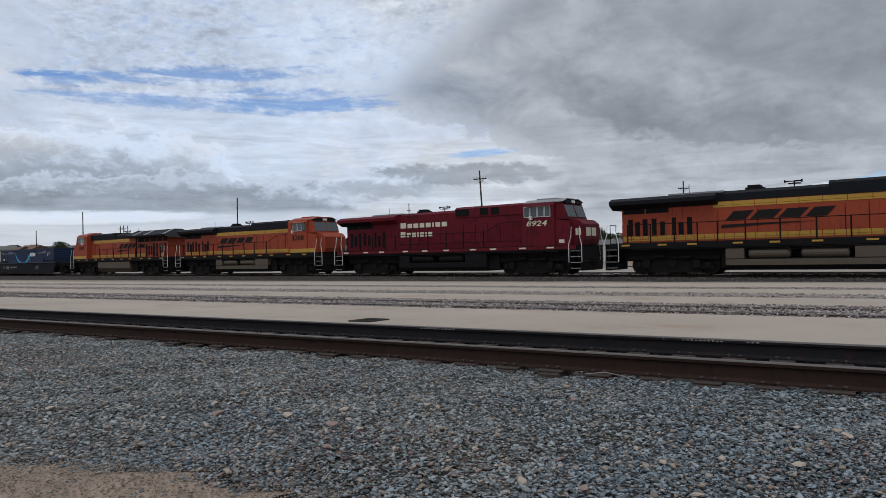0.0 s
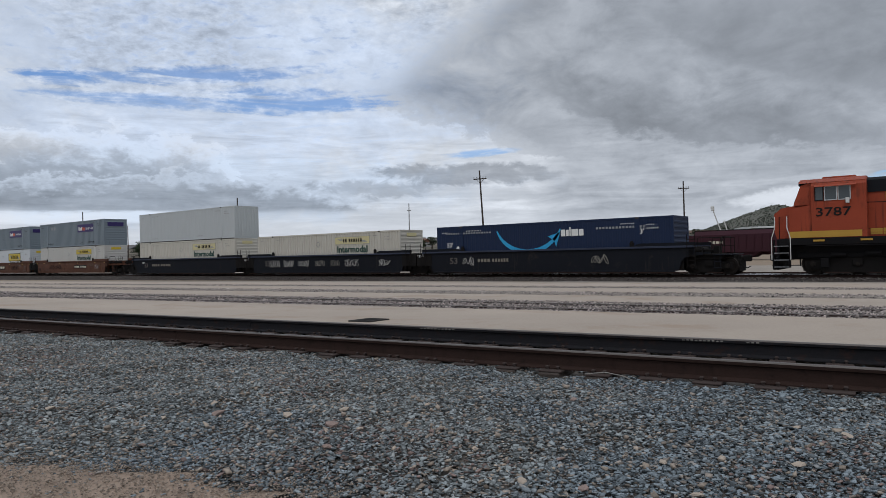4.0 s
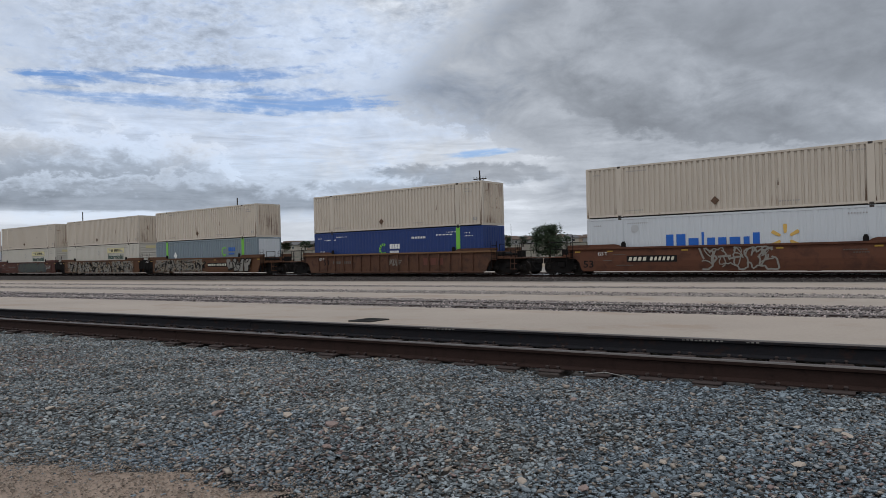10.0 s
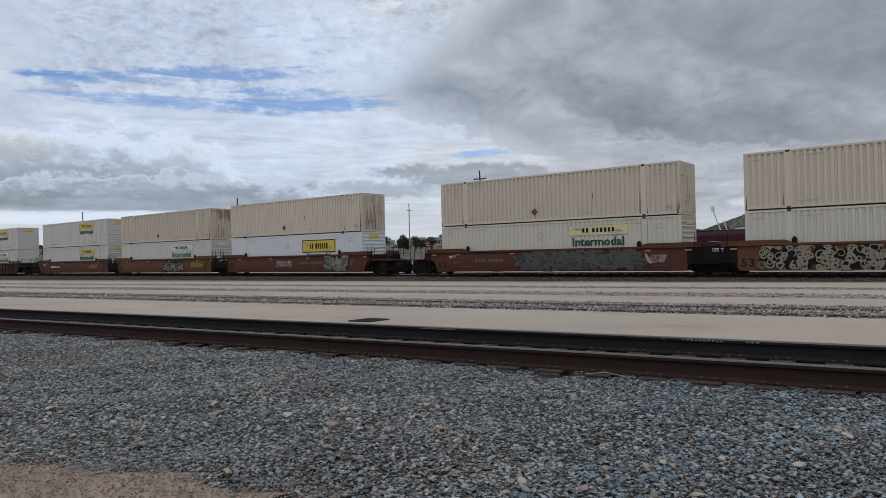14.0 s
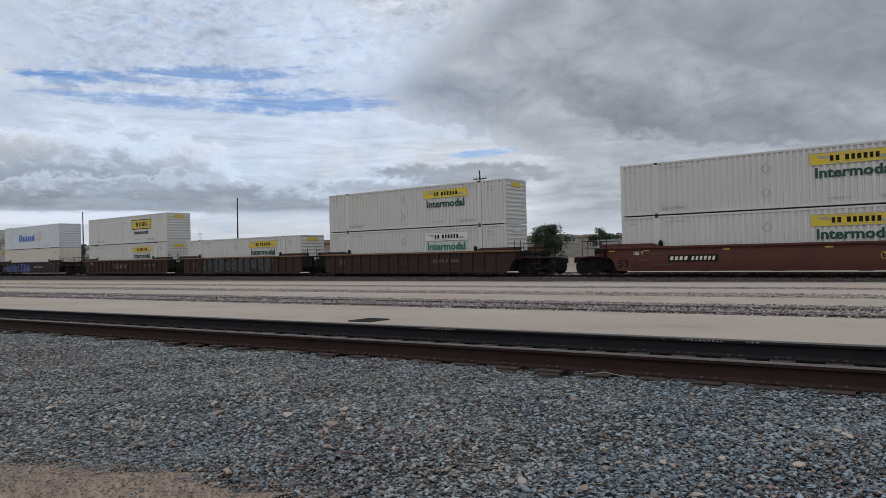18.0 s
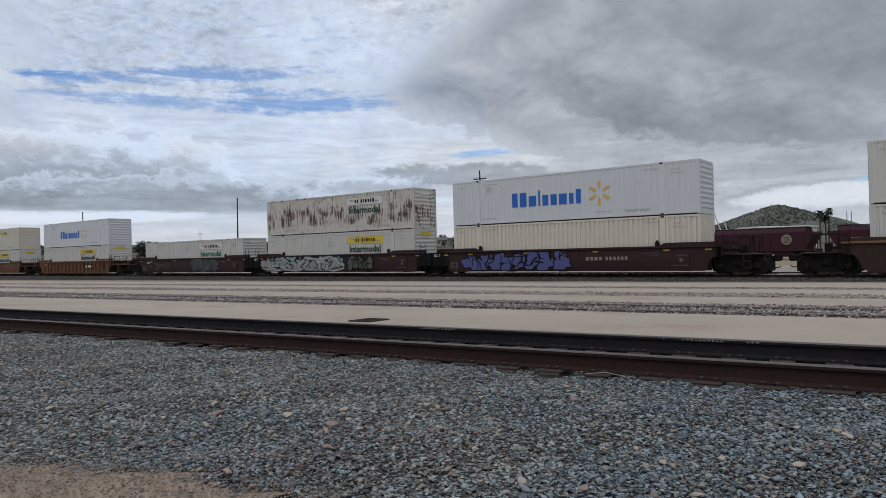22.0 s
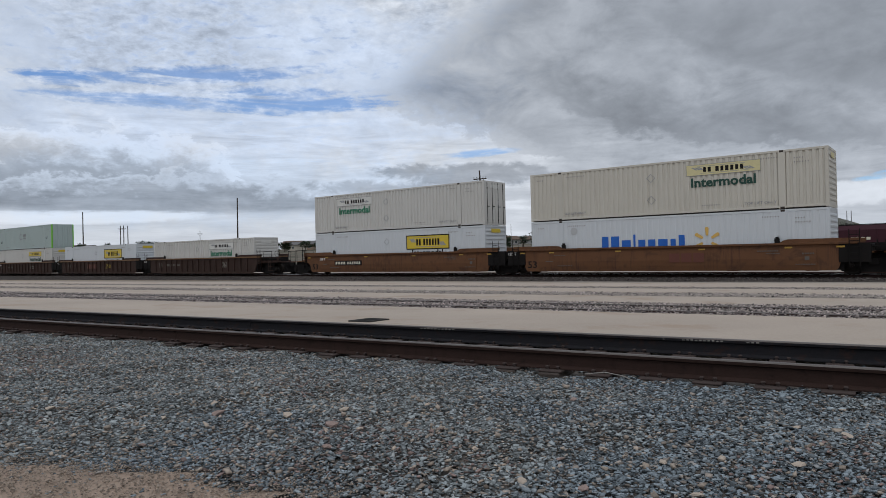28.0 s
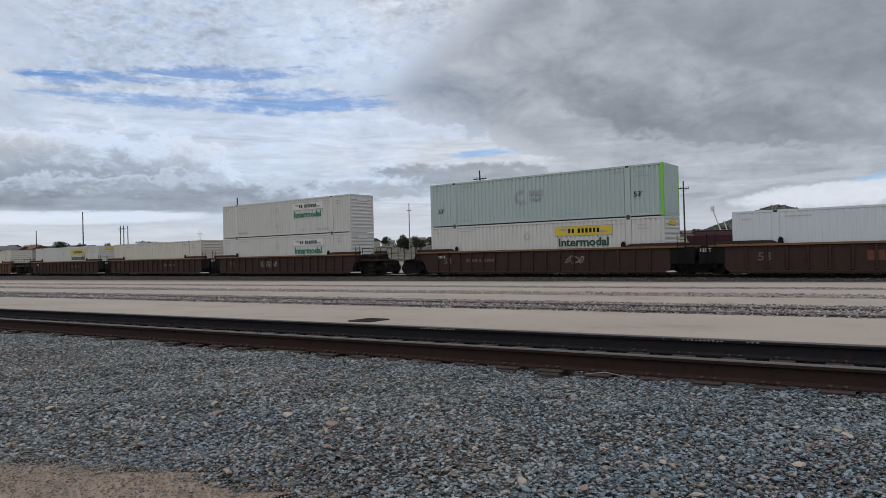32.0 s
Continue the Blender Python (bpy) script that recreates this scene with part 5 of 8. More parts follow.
def stroke(bm, pts, width, y):
    """A flat sprayed line through points in x and z."""
    left, right = [], []
    for i, (x, z) in enumerate(pts):
        a, b = pts[max(i - 1, 0)], pts[min(i + 1, len(pts) - 1)]
        d = Vector((b[0] - a[0], b[1] - a[1]))
        d = d.normalized() if d.length > 1e-6 else Vector((1, 0))
        n = Vector((-d.y, d.x)) * (width / 2)
        left.append(bm.verts.new((x + n.x, y - i * 0.00006, z + n.y)))
        right.append(bm.verts.new((x - n.x, y - i * 0.00006, z - n.y)))
    for i in range(len(pts) - 1):
        bm.faces.new((left[i], right[i], right[i + 1], left[i + 1]))


def graffiti(parent, x0, x1, z0, z1, fill, line, seed, y, letters=6, wild=False, width=0.07):
    """Swelling painted shapes with outlines and slashes; they spell nothing."""
    rng = random.Random(seed)
    step = (x1 - x0) / letters
    fills, lines = bmesh.new(), bmesh.new()
    mid, half = (z0 + z1) / 2, (z1 - z0) / 2
    for k in range(letters):
        cx, cz = x0 + (k + 0.5 + rng.uniform(-0.12, 0.12)) * step, mid + rng.uniform(-0.12, 0.12)
        ph = [rng.uniform(0, math.tau) for _ in range(4)]
        lean = rng.uniform(-0.5, 0.5)
        n = 30
        ring = []
        for i in range(n):
            a = i * math.tau / n
            q = 1 + 0.22 * math.sin(2 * a + ph[0]) + 0.20 * math.sin(3 * a + ph[1]) + (0.28 if wild else 0.12) * math.sin(7 * a + ph[2])
            zz = cz + math.sin(a) * half * 0.92 * q
            zz = min(max(zz, z0), z1)
            ring.append((cx + math.cos(a) * step * 0.70 * q + lean * (zz - cz) * 0.5, zz))
        if fill:
            c = fills.verts.new((cx, -0.0012 * k, cz))
            vs = [fills.verts.new((px, -0.0012 * k, pz)) for px, pz in ring]
            for i in range(n):
                fills.faces.new((c, vs[i], vs[(i + 1) % n]))
        if line:
            cut = rng.randrange(n)
            keep = ring[cut:] + ring[:cut]
            stroke(lines, keep[:rng.randint(18, n)], width * rng.uniform(0.7, 1.5), -0.0004 * k)
            for _ in range(3 if not wild else 5):
                px, pz = cx + rng.uniform(-0.5, 0.5) * step, mid + rng.uniform(-0.7, 0.7) * half
                a = rng.choice((0.2, 1.2, 1.6, 2.0, 2.9)) + rng.uniform(-0.3, 0.3)
                bend = rng.uniform(-0.3, 0.3)
                pts = []
                for i in range(7):
                    pts.append((px, min(max(pz, z0), z1)))
                    px += math.cos(a) * 0.11
                    pz += math.sin(a) * 0.11
                    a += bend
                stroke(lines, pts, width * rng.uniform(0.5, 1.6), -0.0004 * k - 0.0025 - rng.uniform(0, 0.002))
    if fill:
        part("graffiti_fill", fills, GRAFFITI_MATS[fill], parent, "sprayed paint", pose(0, y, 0))["kind"] = "stuff"
    else:
        fills.free()
    if line:
        part("graffiti_outline", lines, GRAFFITI_MATS[line], parent, "sprayed outlines", pose(0, y - 0.002 - (0.0012 * letters if fill else 0.0), 0))["kind"] = "stuff"
    else:
        lines.free()


def scrawl(parent, x0, x1, z0, z1, ink, seed, y, width=0.026):
    """Thin sprayed loops."""
    rng = random.Random(seed)
    bm = bmesh.new()
    n = max(3, int((x1 - x0) / 0.24))
    for k in range(n):
        cx = x0 + (k + 0.5) * (x1 - x0) / n
        pts = []
        rng_h = rng.uniform(0.22, 0.42)
        f1, f2, p1, p2 = rng.uniform(1.5, 3.5), rng.uniform(1.5, 3.5), rng.uniform(0, 6), rng.uniform(0, 6)
        for i in range(20):
            t = i / 19 * math.tau * 0.8
            pts.append((cx + 0.15 * math.sin(f1 * t + p1), (z0 + z1) / 2 + (z1 - z0) * rng_h * math.sin(f2 * t + p2)))
        stroke(bm, pts, width, -0.0008 * k)
    part("graffiti_scrawl", bm, GRAFFITI_MATS[ink], parent, "sprayed scrawl", pose(0, y, 0))["kind"] = "stuff"


def curls(parent, x0, x1, z0, z1, ink, seed, y, tight):
    """Dense sprayed loops and tangles that cover a side."""
    rng = random.Random(seed)
    bm = bmesh.new()
    n = int((x1 - x0) * (9 if tight else 12))
    for k in range(n):
        px, pz = rng.uniform(x0, x1), rng.uniform(z0, z1)
        a = rng.uniform(0, math.tau)
        bend = rng.uniform(0.35, 0.75) * rng.choice((-1, 1)) if tight else rng.gauss(0, 0.28)
        pts = []
        for i in range(12 if tight else 9):
            pts.append((px, min(max(pz, z0), z1)))
            px += math.cos(a) * 0.085
            pz += math.sin(a) * 0.085
            a += bend
            bend *= 1.04
        stroke(bm, pts, rng.uniform(0.035, 0.085), rng.uniform(-0.003, 0.0))
    part("graffiti_scrawl", bm, GRAFFITI_MATS[ink], parent, "dense sprayed loops", pose(0, y, 0))["kind"] = "stuff"


def well_car(label, kind, paint, uc, first, last, art=()):
    """One unit of an articulated well car (or a single car), its middle at uc."""
    ob = thing("well_car", label, "railway car", pose(uc, TRACK_Y, 0), "well cars of the train")
    p = WELL[paint]
    chord = {"black": M_CHORD_BLUE}.get(paint, M_CHORD_GOLD if kind == "ribbed" and paint in ("rust", "gold", "dark") else p)
    for s in (-1, 1):
        y0, y1 = (s * SIDE_Y, s * (SIDE_Y - 0.08)) if s < 0 else (SIDE_Y - 0.08, SIDE_Y)
        if kind == "smooth":
            # a plate with a soft crease along its lower third
            def plate(bm):
                o = side_outline()
                prism(bm, o, y0, y1)
                prism_x(bm, [(s * (SIDE_Y - 0.001), 0.22), (s * (SIDE_Y + 0.035), 0.50), (s * (SIDE_Y + 0.05), 0.80), (s * (SIDE_Y + 0.02), 1.22), (s * (SIDE_Y - 0.001), 1.5)], -7.5, 7.5)
            lazy("side_plate", ("well", kind, paint, s), plate, p, ob)
        else:
            lazy("side_plate", ("well", kind, paint, s), lambda bm: prism(bm, [(a, min(b, 1.46)) for a, b in side_outline()], y0, y1), p, ob)
            for k in range(17 if s < 0 and paint != "black" else 0):
                x = -7.36 + k * 0.92
                lazy("rib", ("rib", paint, s), lambda bm: prism_x(bm, [(s * SIDE_Y, 0.24), (s * (SIDE_Y + 0.10), 0.30), (s * (SIDE_Y + 0.12), 1.38), (s * SIDE_Y, 1.46)], -0.045, 0.045), p, ob, at=pose(x, 0, 0))
            lazy("bottom_chord", ("bchord", paint, s), lambda bm: box(bm, -8.2, 8.2, s * (SIDE_Y + 0.06) - 0.06, s * (SIDE_Y + 0.06) + 0.06, 0.16, 0.24, 0.01), p, ob)
        lazy("top_chord", ("chord", chord.name, kind, s), lambda bm: box(bm, -9.2, 9.2, s * (SIDE_Y + 0.0) - 0.10, s * (SIDE_Y + 0.0) + 0.09, 1.46, 1.57, 0.012), chord, ob)
        for e in (-1, 1):
            # raised guides over the well's ends
            lazy("end_guide", ("guide", paint, s), lambda bm: prism(bm, [(-1.7, 1.56), (1.7, 1.56), (1.7, 1.74), (-1.25, 1.74), (-1.45, 1.70)], y0, y1), p, ob, at=pose(e * 7.55, 0, 0, 0, 0, 0) if e > 0 else pose(e * 7.55, 0, 0) @ Matrix.Diagonal((-1, 1, 1, 1)))
            lazy("guide_post", ("gpost",), lambda bm: (box(bm, -0.12, 0.12, -0.05, 0.05, 1.56, 1.80, 0.01), box(bm, -0.07, 0.07, -0.06, 0.04, 1.78, 1.88, 0.01)), M_STEEL_DARK, ob, at=pose(e * 5.8, s * (SIDE_Y - 0.02), 0))
        # dark gussets inside the sloped ends
        for e in (-1, 1):
            lazy("end_gusset", ("gusset", s, e), lambda bm: prism(bm, [(e * 6.9, 0.24), (e * 8.62, 0.24), (e * 8.62, 1.2), (e * 6.9, 1.2)], s * 1.36 - 0.02, s * 1.36 + 0.02), M_STEEL_DARK, ob)
    # floor of the well and cross beams
    for x in (-7.3, -3.65, 0, 3.65, 7.3):
        lazy("cross_beam", ("xbeam", paint), lambda bm: box(bm, -0.28, 0.28, -SIDE_Y + 0.08, SIDE_Y - 0.08, 0.2, 0.318, 0.01), p, ob, at=pose(x, 0, 0))
    lazy("well_floor", ("wfloor",), lambda bm: box(bm, -7.9, 7.9, -0.3, 0.3, 0.19, 0.3), M_STEEL_DARK, ob)
    for e in (-1, 1):
        at = pose(0, 0, 0) if e > 0 else pose(0, 0, 0, 0, 0, 180)
        lazy("end_bulkhead", ("bulk", paint), lambda bm: prism(bm, [(8.2, 0.3), (8.3, 0.3), (8.75, 1.0), (9.6, 1.05), (9.6, 1.2), (8.6, 1.2)], -SIDE_Y + 0.09, SIDE_Y - 0.09), p, ob, "", at)
        lazy("end_platform", ("plat", paint), lambda bm: (box(bm, 9.0, 10.2, -1.3, 1.3, 1.02, 1.10, 0.01), box(bm, 9.2, 10.9, -0.36, 0.36, 0.72, 1.06, 0.02), box(bm, 8.9, 9.15, -SIDE_Y, SIDE_Y, 0.95, 1.5, 0.02)), p if paint != "black" else M_STEEL_DARK, ob, "", at)
        lazy("truck_shroud", ("shroud",), lambda bm: (box(bm, 8.7, 11.0, -0.75, 0.75, 0.55, 0.98, 0.02), box(bm, 8.9, 10.6, -1.12, 1.12, 0.80, 1.02, 0.02)), M_STEEL_DARK, ob, "", at)
        lazy("brake_cylinder", ("bcyl",), lambda bm: (tube(bm, (8.95, -1.25, 1.32), (9.55, -1.25, 1.32), 0.16, 10), tube(bm, (9.55, -1.25, 1.32), (10.1, -1.25, 1.30), 0.035, 6)), M_STEEL_DARK, ob, "", at)
        lazy("end_gear", ("gear",), lambda bm: (tube(bm, (9.4, -0.9, 1.28), (9.4, -0.1, 1.28), 0.17, 10), box(bm, 9.7, 10.0, 0.2, 0.8, 1.1, 1.5, 0.02), box(bm, 9.25, 9.6, 0.35, 1.0, 1.1, 1.36, 0.02), tube(bm, (9.9, -0.9, 1.1), (9.9, -0.9, 1.62), 0.03, 6)), M_STEEL_DARK, ob, "", at)
        end_car = (e > 0 and first) or (e < 0 and last)
        if not end_car:
            lazy("joint_cover", ("jcover",), lambda bm: (prism(bm, [(8.42, 0.60), (9.70, 0.60), (9.70, 1.50), (8.42, 1.50)], -1.53, -1.40), prism(bm, [(8.42, 0.60), (9.70, 0.60), (9.70, 1.50), (8.42, 1.50)], 1.40, 1.53), box(bm, 9.2, 9.72, -1.40, 1.40, 0.9, 1.45, 0.02)), M_STEEL_DARK, ob, "black steel cover over the joint", at)
        # ladder and handrails at the corner
        def ladder(bm):
            for y in (-1.62, ):
                tube(bm, (8.86, y, 0.42), (8.86, y, 2.15), 0.02, 6)
                tube(bm, (9.28, y, 0.42), (9.28, y, 2.15), 0.02, 6)
                for i in range(6):
                    tube(bm, (8.86, y, 0.48 + i * 0.28), (9.28, y, 0.48 + i * 0.28), 0.014, 5)
        lazy("ladder", ("ladder",), ladder, M_STEEL_DARK, ob, "", pose(0, 0, 0) if e > 0 else pose(0, 0, 0) @ Matrix.Diagonal((-1, 1, 1, 1)))
        if end_car:
            for yr in (-1.35, 1.35):
                lazy("handrail", ("wrail", yr), lambda bm: (path_tube(bm, [(9.35, yr, 1.1), (9.35, yr, 1.95), (10.5, yr, 1.95), (10.5, yr, 1.1)], 0.02, 6), tube(bm, (9.35, yr, 1.52), (10.5, yr, 1.52), 0.016, 6)), M_STEEL_DARK, ob, "", at)
            lazy("end_rail", ("werail",), lambda bm: path_tube(bm, [(10.5, -0.6, 1.05), (10.5, -0.6, 1.98), (10.5, 0.6, 1.98), (10.5, 0.6, 1.05)], 0.02, 6), M_STEEL_DARK, ob, "", at)
            lazy("crossover_step", ("xstep", paint), lambda bm: (box(bm, 10.1, 11.0, -1.35, 1.35, 1.02, 1.07, 0.008), box(bm, 10.2, 10.5, -1.52, -1.2, 0.35, 0.39), box(bm, 10.2, 10.5, -1.52, -1.2, 0.68, 0.72), tube(bm, (10.2, -1.5, 0.36), (10.2, -1.5, 1.05), 0.018, 5), tube(bm, (10.5, -1.5, 0.36), (10.5, -1.5, 1.05), 0.018, 5)), p, ob, "", at)
            if e > 0:
                lazy("brake_wheel", ("bwheel",), lambda bm: hoop(bm, (10.45, -0.75, 1.75), 0.26, 0.018), M_STEEL_DARK, ob)
            coupler(ob, e * 11.3, 0 if e > 0 else 180)
            lazy("draft_sill", ("dsill",), lambda bm: box(bm, 9.4, 11.2, -0.22, 0.22, 0.62, 1.0, 0.02), M_STEEL_DARK, ob, "", at)
    # bogies: the leading one, and the rear one of the last unit
    ax = (-0.89, 0.89)
    truck(ob, 9.85 if first else 9.76, ax, 0.46)
    if last:
        truck(ob, -9.85, ax, 0.46)
    # yellow edge reflectors and stencils
    y = -SIDE_Y - (0.055 if kind == "smooth" else 0.004)
    for x in (-8.6, -6.6, -2.4, 2.2, 6.3, 8.5):
        lazy("reflector", ("refl", ), lambda bm: box(bm, -0.17, 0.17, -0.003, 0.003, 0.0, 0.08), M_AMBER_REFLECTOR, ob, "", pose(x, -SIDE_Y - (0.094 if kind != "smooth" else 0.03), 1.47 if kind != "smooth" else 1.30))
    lettering("53", 0.42, 0.62, M_BLACK if paint in ("brown", "orange", "gold", "rust", "red") else M_DIM_MARK, ob, pose(-8.25, -SIDE_Y - 0.006, 0.42) if kind == "smooth" else pose(6.9 if paint == "gold" else -6.85, -SIDE_Y - 0.006, 0.72), "number")
    lettering("125 T", 0.17, 0.55, M_WHITE, ob, pose(-9.62, -1.534, 1.22) if not last else pose(-7.3, y - 0.003, 1.12), "weight_mark")
    def legends(bm):
        for x0, n, z, h in ((4.9, 9, 1.16, 0.06), (5.3, 6, 1.04, 0.05), (6.9, 5, 1.0, 0.08), (-6.4, 7, 1.14, 0.05), (-6.2, 9, 0.52, 0.05), (6.6, 8, 0.5, 0.05)):
            for i in range(n):
                box(bm, x0 + i * 0.11, x0 + i * 0.11 + 0.07, -0.002, 0.002, z, z + h)
        box(bm, 7.0, 7.2, -0.002, 0.002, 0.72, 0.90)
        box(bm, -7.0, -6.5, -0.002, 0.002, 0.8, 0.84)
    if kind == "smooth":
        decal("stencil", ("wlegend",), legends, M_DIM_MARK, ob, y - 0.002)
    for turnno, (kindof, *a) in enumerate(art):
        lift = 0.012 + 0.02 * turnno
        if kindof == "mark":            # reporting mark on a dark plate
            x0, x1 = a
            decal("mark_plate", ("mplate", x0, x1), lambda bm: box(bm, x0 - 0.1, x1 + 0.1, -0.002, 0.002, 0.72, 1.08), M_BLACK, ob, y - 0.002)
            decal("reporting_mark", ("mbars", x0, x1), lambda bm: blocks(bm, x0, x1, 0.80, 1.0, [1, 1, 1, 1, 0.5, 0.85, 0.85, 0.85, 0.85, 0.85, 0.85], [1, 1, 1, 1, 0.01, 1, 1, 1, 1, 1, 1], 0.36, 0.25), M_CREAM_MARK, ob, y - 0.005)
        elif kindof == "bars":          # reporting mark without a plate
            x0, x1 = a
            decal("reporting_mark", ("rbars", x0, x1), lambda bm: blocks(bm, x0, x1, 0.84, 1.04, [1, 1, 1, 1, 0.5, 0.85, 0.85, 0.85, 0.85, 0.85, 0.85], [1, 1, 1, 1, 0.01, 1, 1, 1, 1, 1, 1], 0.3), M_FADED_MARK if paint in ("black", "maroon") else M_DIM_MARK, ob, y - 0.003)
        elif kindof == "sign":          # owner's plate
            x0, x1 = a
            decal("owner_plate", ("splate", x0, x1), lambda bm: box(bm, x0, x1, -0.002, 0.002, 0.67, 1.20), M_BLACK, ob, y - 0.003)
            decal("owner_mark", ("sbars", x0, x1), lambda bm: blocks(bm, x0 + 0.18, x1 - 0.25, 0.80, 1.08, [1, 1, 1], None, 0.14, 0.3), M_CREAM_MARK, ob, y - 0.006)
        elif kindof == "paint":
            x0, x1, fill, line, seed, n, wild = a
            graffiti(ob, x0, x1, 0.30, 1.42, fill, line, seed, y - lift, n, wild)
        elif kindof == "scrawl":
            x0, x1, ink, seed = a
            scrawl(ob, x0, x1, 0.55, 1.25, ink, seed, y - lift)
        elif kindof == "band":          # a flat sprayed band behind other shapes
            x0, x1, z0, z1, fill, seed = a
            graffiti(ob, x0, x1, z0, z1, fill, None, seed, y - lift, max(3, int((x1 - x0) / 0.8)), True)
        elif kindof == "curls":
            x0, x1, ink, seed, tight = a
            curls(ob, x0, x1, 0.28, 1.40, ink, seed, y - lift, tight)
        elif kindof == "bigbars":       # faded owner's letters on ribs
            x0, x1, ink = a
            decal("owner_mark", ("bigb", x0, x1), lambda bm: blocks(bm, x0, x1, 0.68, 1.15, [1, 1, 1], None, 0.14), {"red": M_RUST_MARK, "pale": M_CREAM_MARK}[ink], ob, y - 0.006)
    return ob
# ---------------------------------------------------------------- locomotives
M_LOCO_ORANGE = mat("orange_loco_paint", (0.290, 0.052, 0.024), 0.55, 0, 0.2, 0.8, 0.05, 30, (0.15, 0.038, 0.021), 0.34, (0.085, 0.028, 0.019), 0.44, spec=0.2)
M_LOCO_RED = mat("red_loco_paint", (0.112, 0.0085, 0.0165), 0.6, 0, 0.25, 0.8, 0.05, 30, (0.048, 0.010, 0.014), 0.42, (0.030, 0.011, 0.013), 0.50, spec=0.12)
M_LOCO_BLACK = mat("black_loco_paint", (0.010, 0.011, 0.0145), 0.65, 0, 0.2, 0.8, 0.05, 30, (0.024, 0.022, 0.022), 0.2, spec=0.12)
M_LOCO_YELLOW = mat("yellow_loco_paint", (0.43, 0.25, 0.035), 0.5, 0, 0.14, 1.0, 0.05, 30, (0.2, 0.1, 0.03), 0.2)
M_LOCO_ROOF = mat("grey_roof_panel", (0.22, 0.22, 0.23), 0.5, 0, 0.12, 1.0, 0.05)
M_LOCO_ENDPLATE = mat("dull_end_plate", (0.045, 0.048, 0.052), 0.55, 0, 0.1, 1.0, 0.05)
M_TANK = mat("dusty_tank_paint", (0.088, 0.069, 0.050), 0.7, 0, 0.2, 1.0, 0.15, 30, (0.08, 0.06, 0.05), 0.35)
M_FRAME = mat("black_underframe", (0.0085, 0.008, 0.009), 0.75, 0.0, 0.3, 1.6, 0.2, 30, (0.022, 0.017, 0.015), 0.34, spec=0.12)
M_GRILLE = mat("dark_grille", (0.008, 0.008, 0.009), 0.75, 0.0, 0.2, 8, 0.3, spec=0.1)
M_RAIL_WHITE = mat("white_handrail_paint", (0.62, 0.61, 0.58), 0.5, 0, 0.1, 4, 0.05)
M_GLASS = glass("cab_glass")
M_LAMP = mat("lamp_lens", (0.6, 0.6, 0.58), 0.15, 0, 0.05, 4, 0.0)


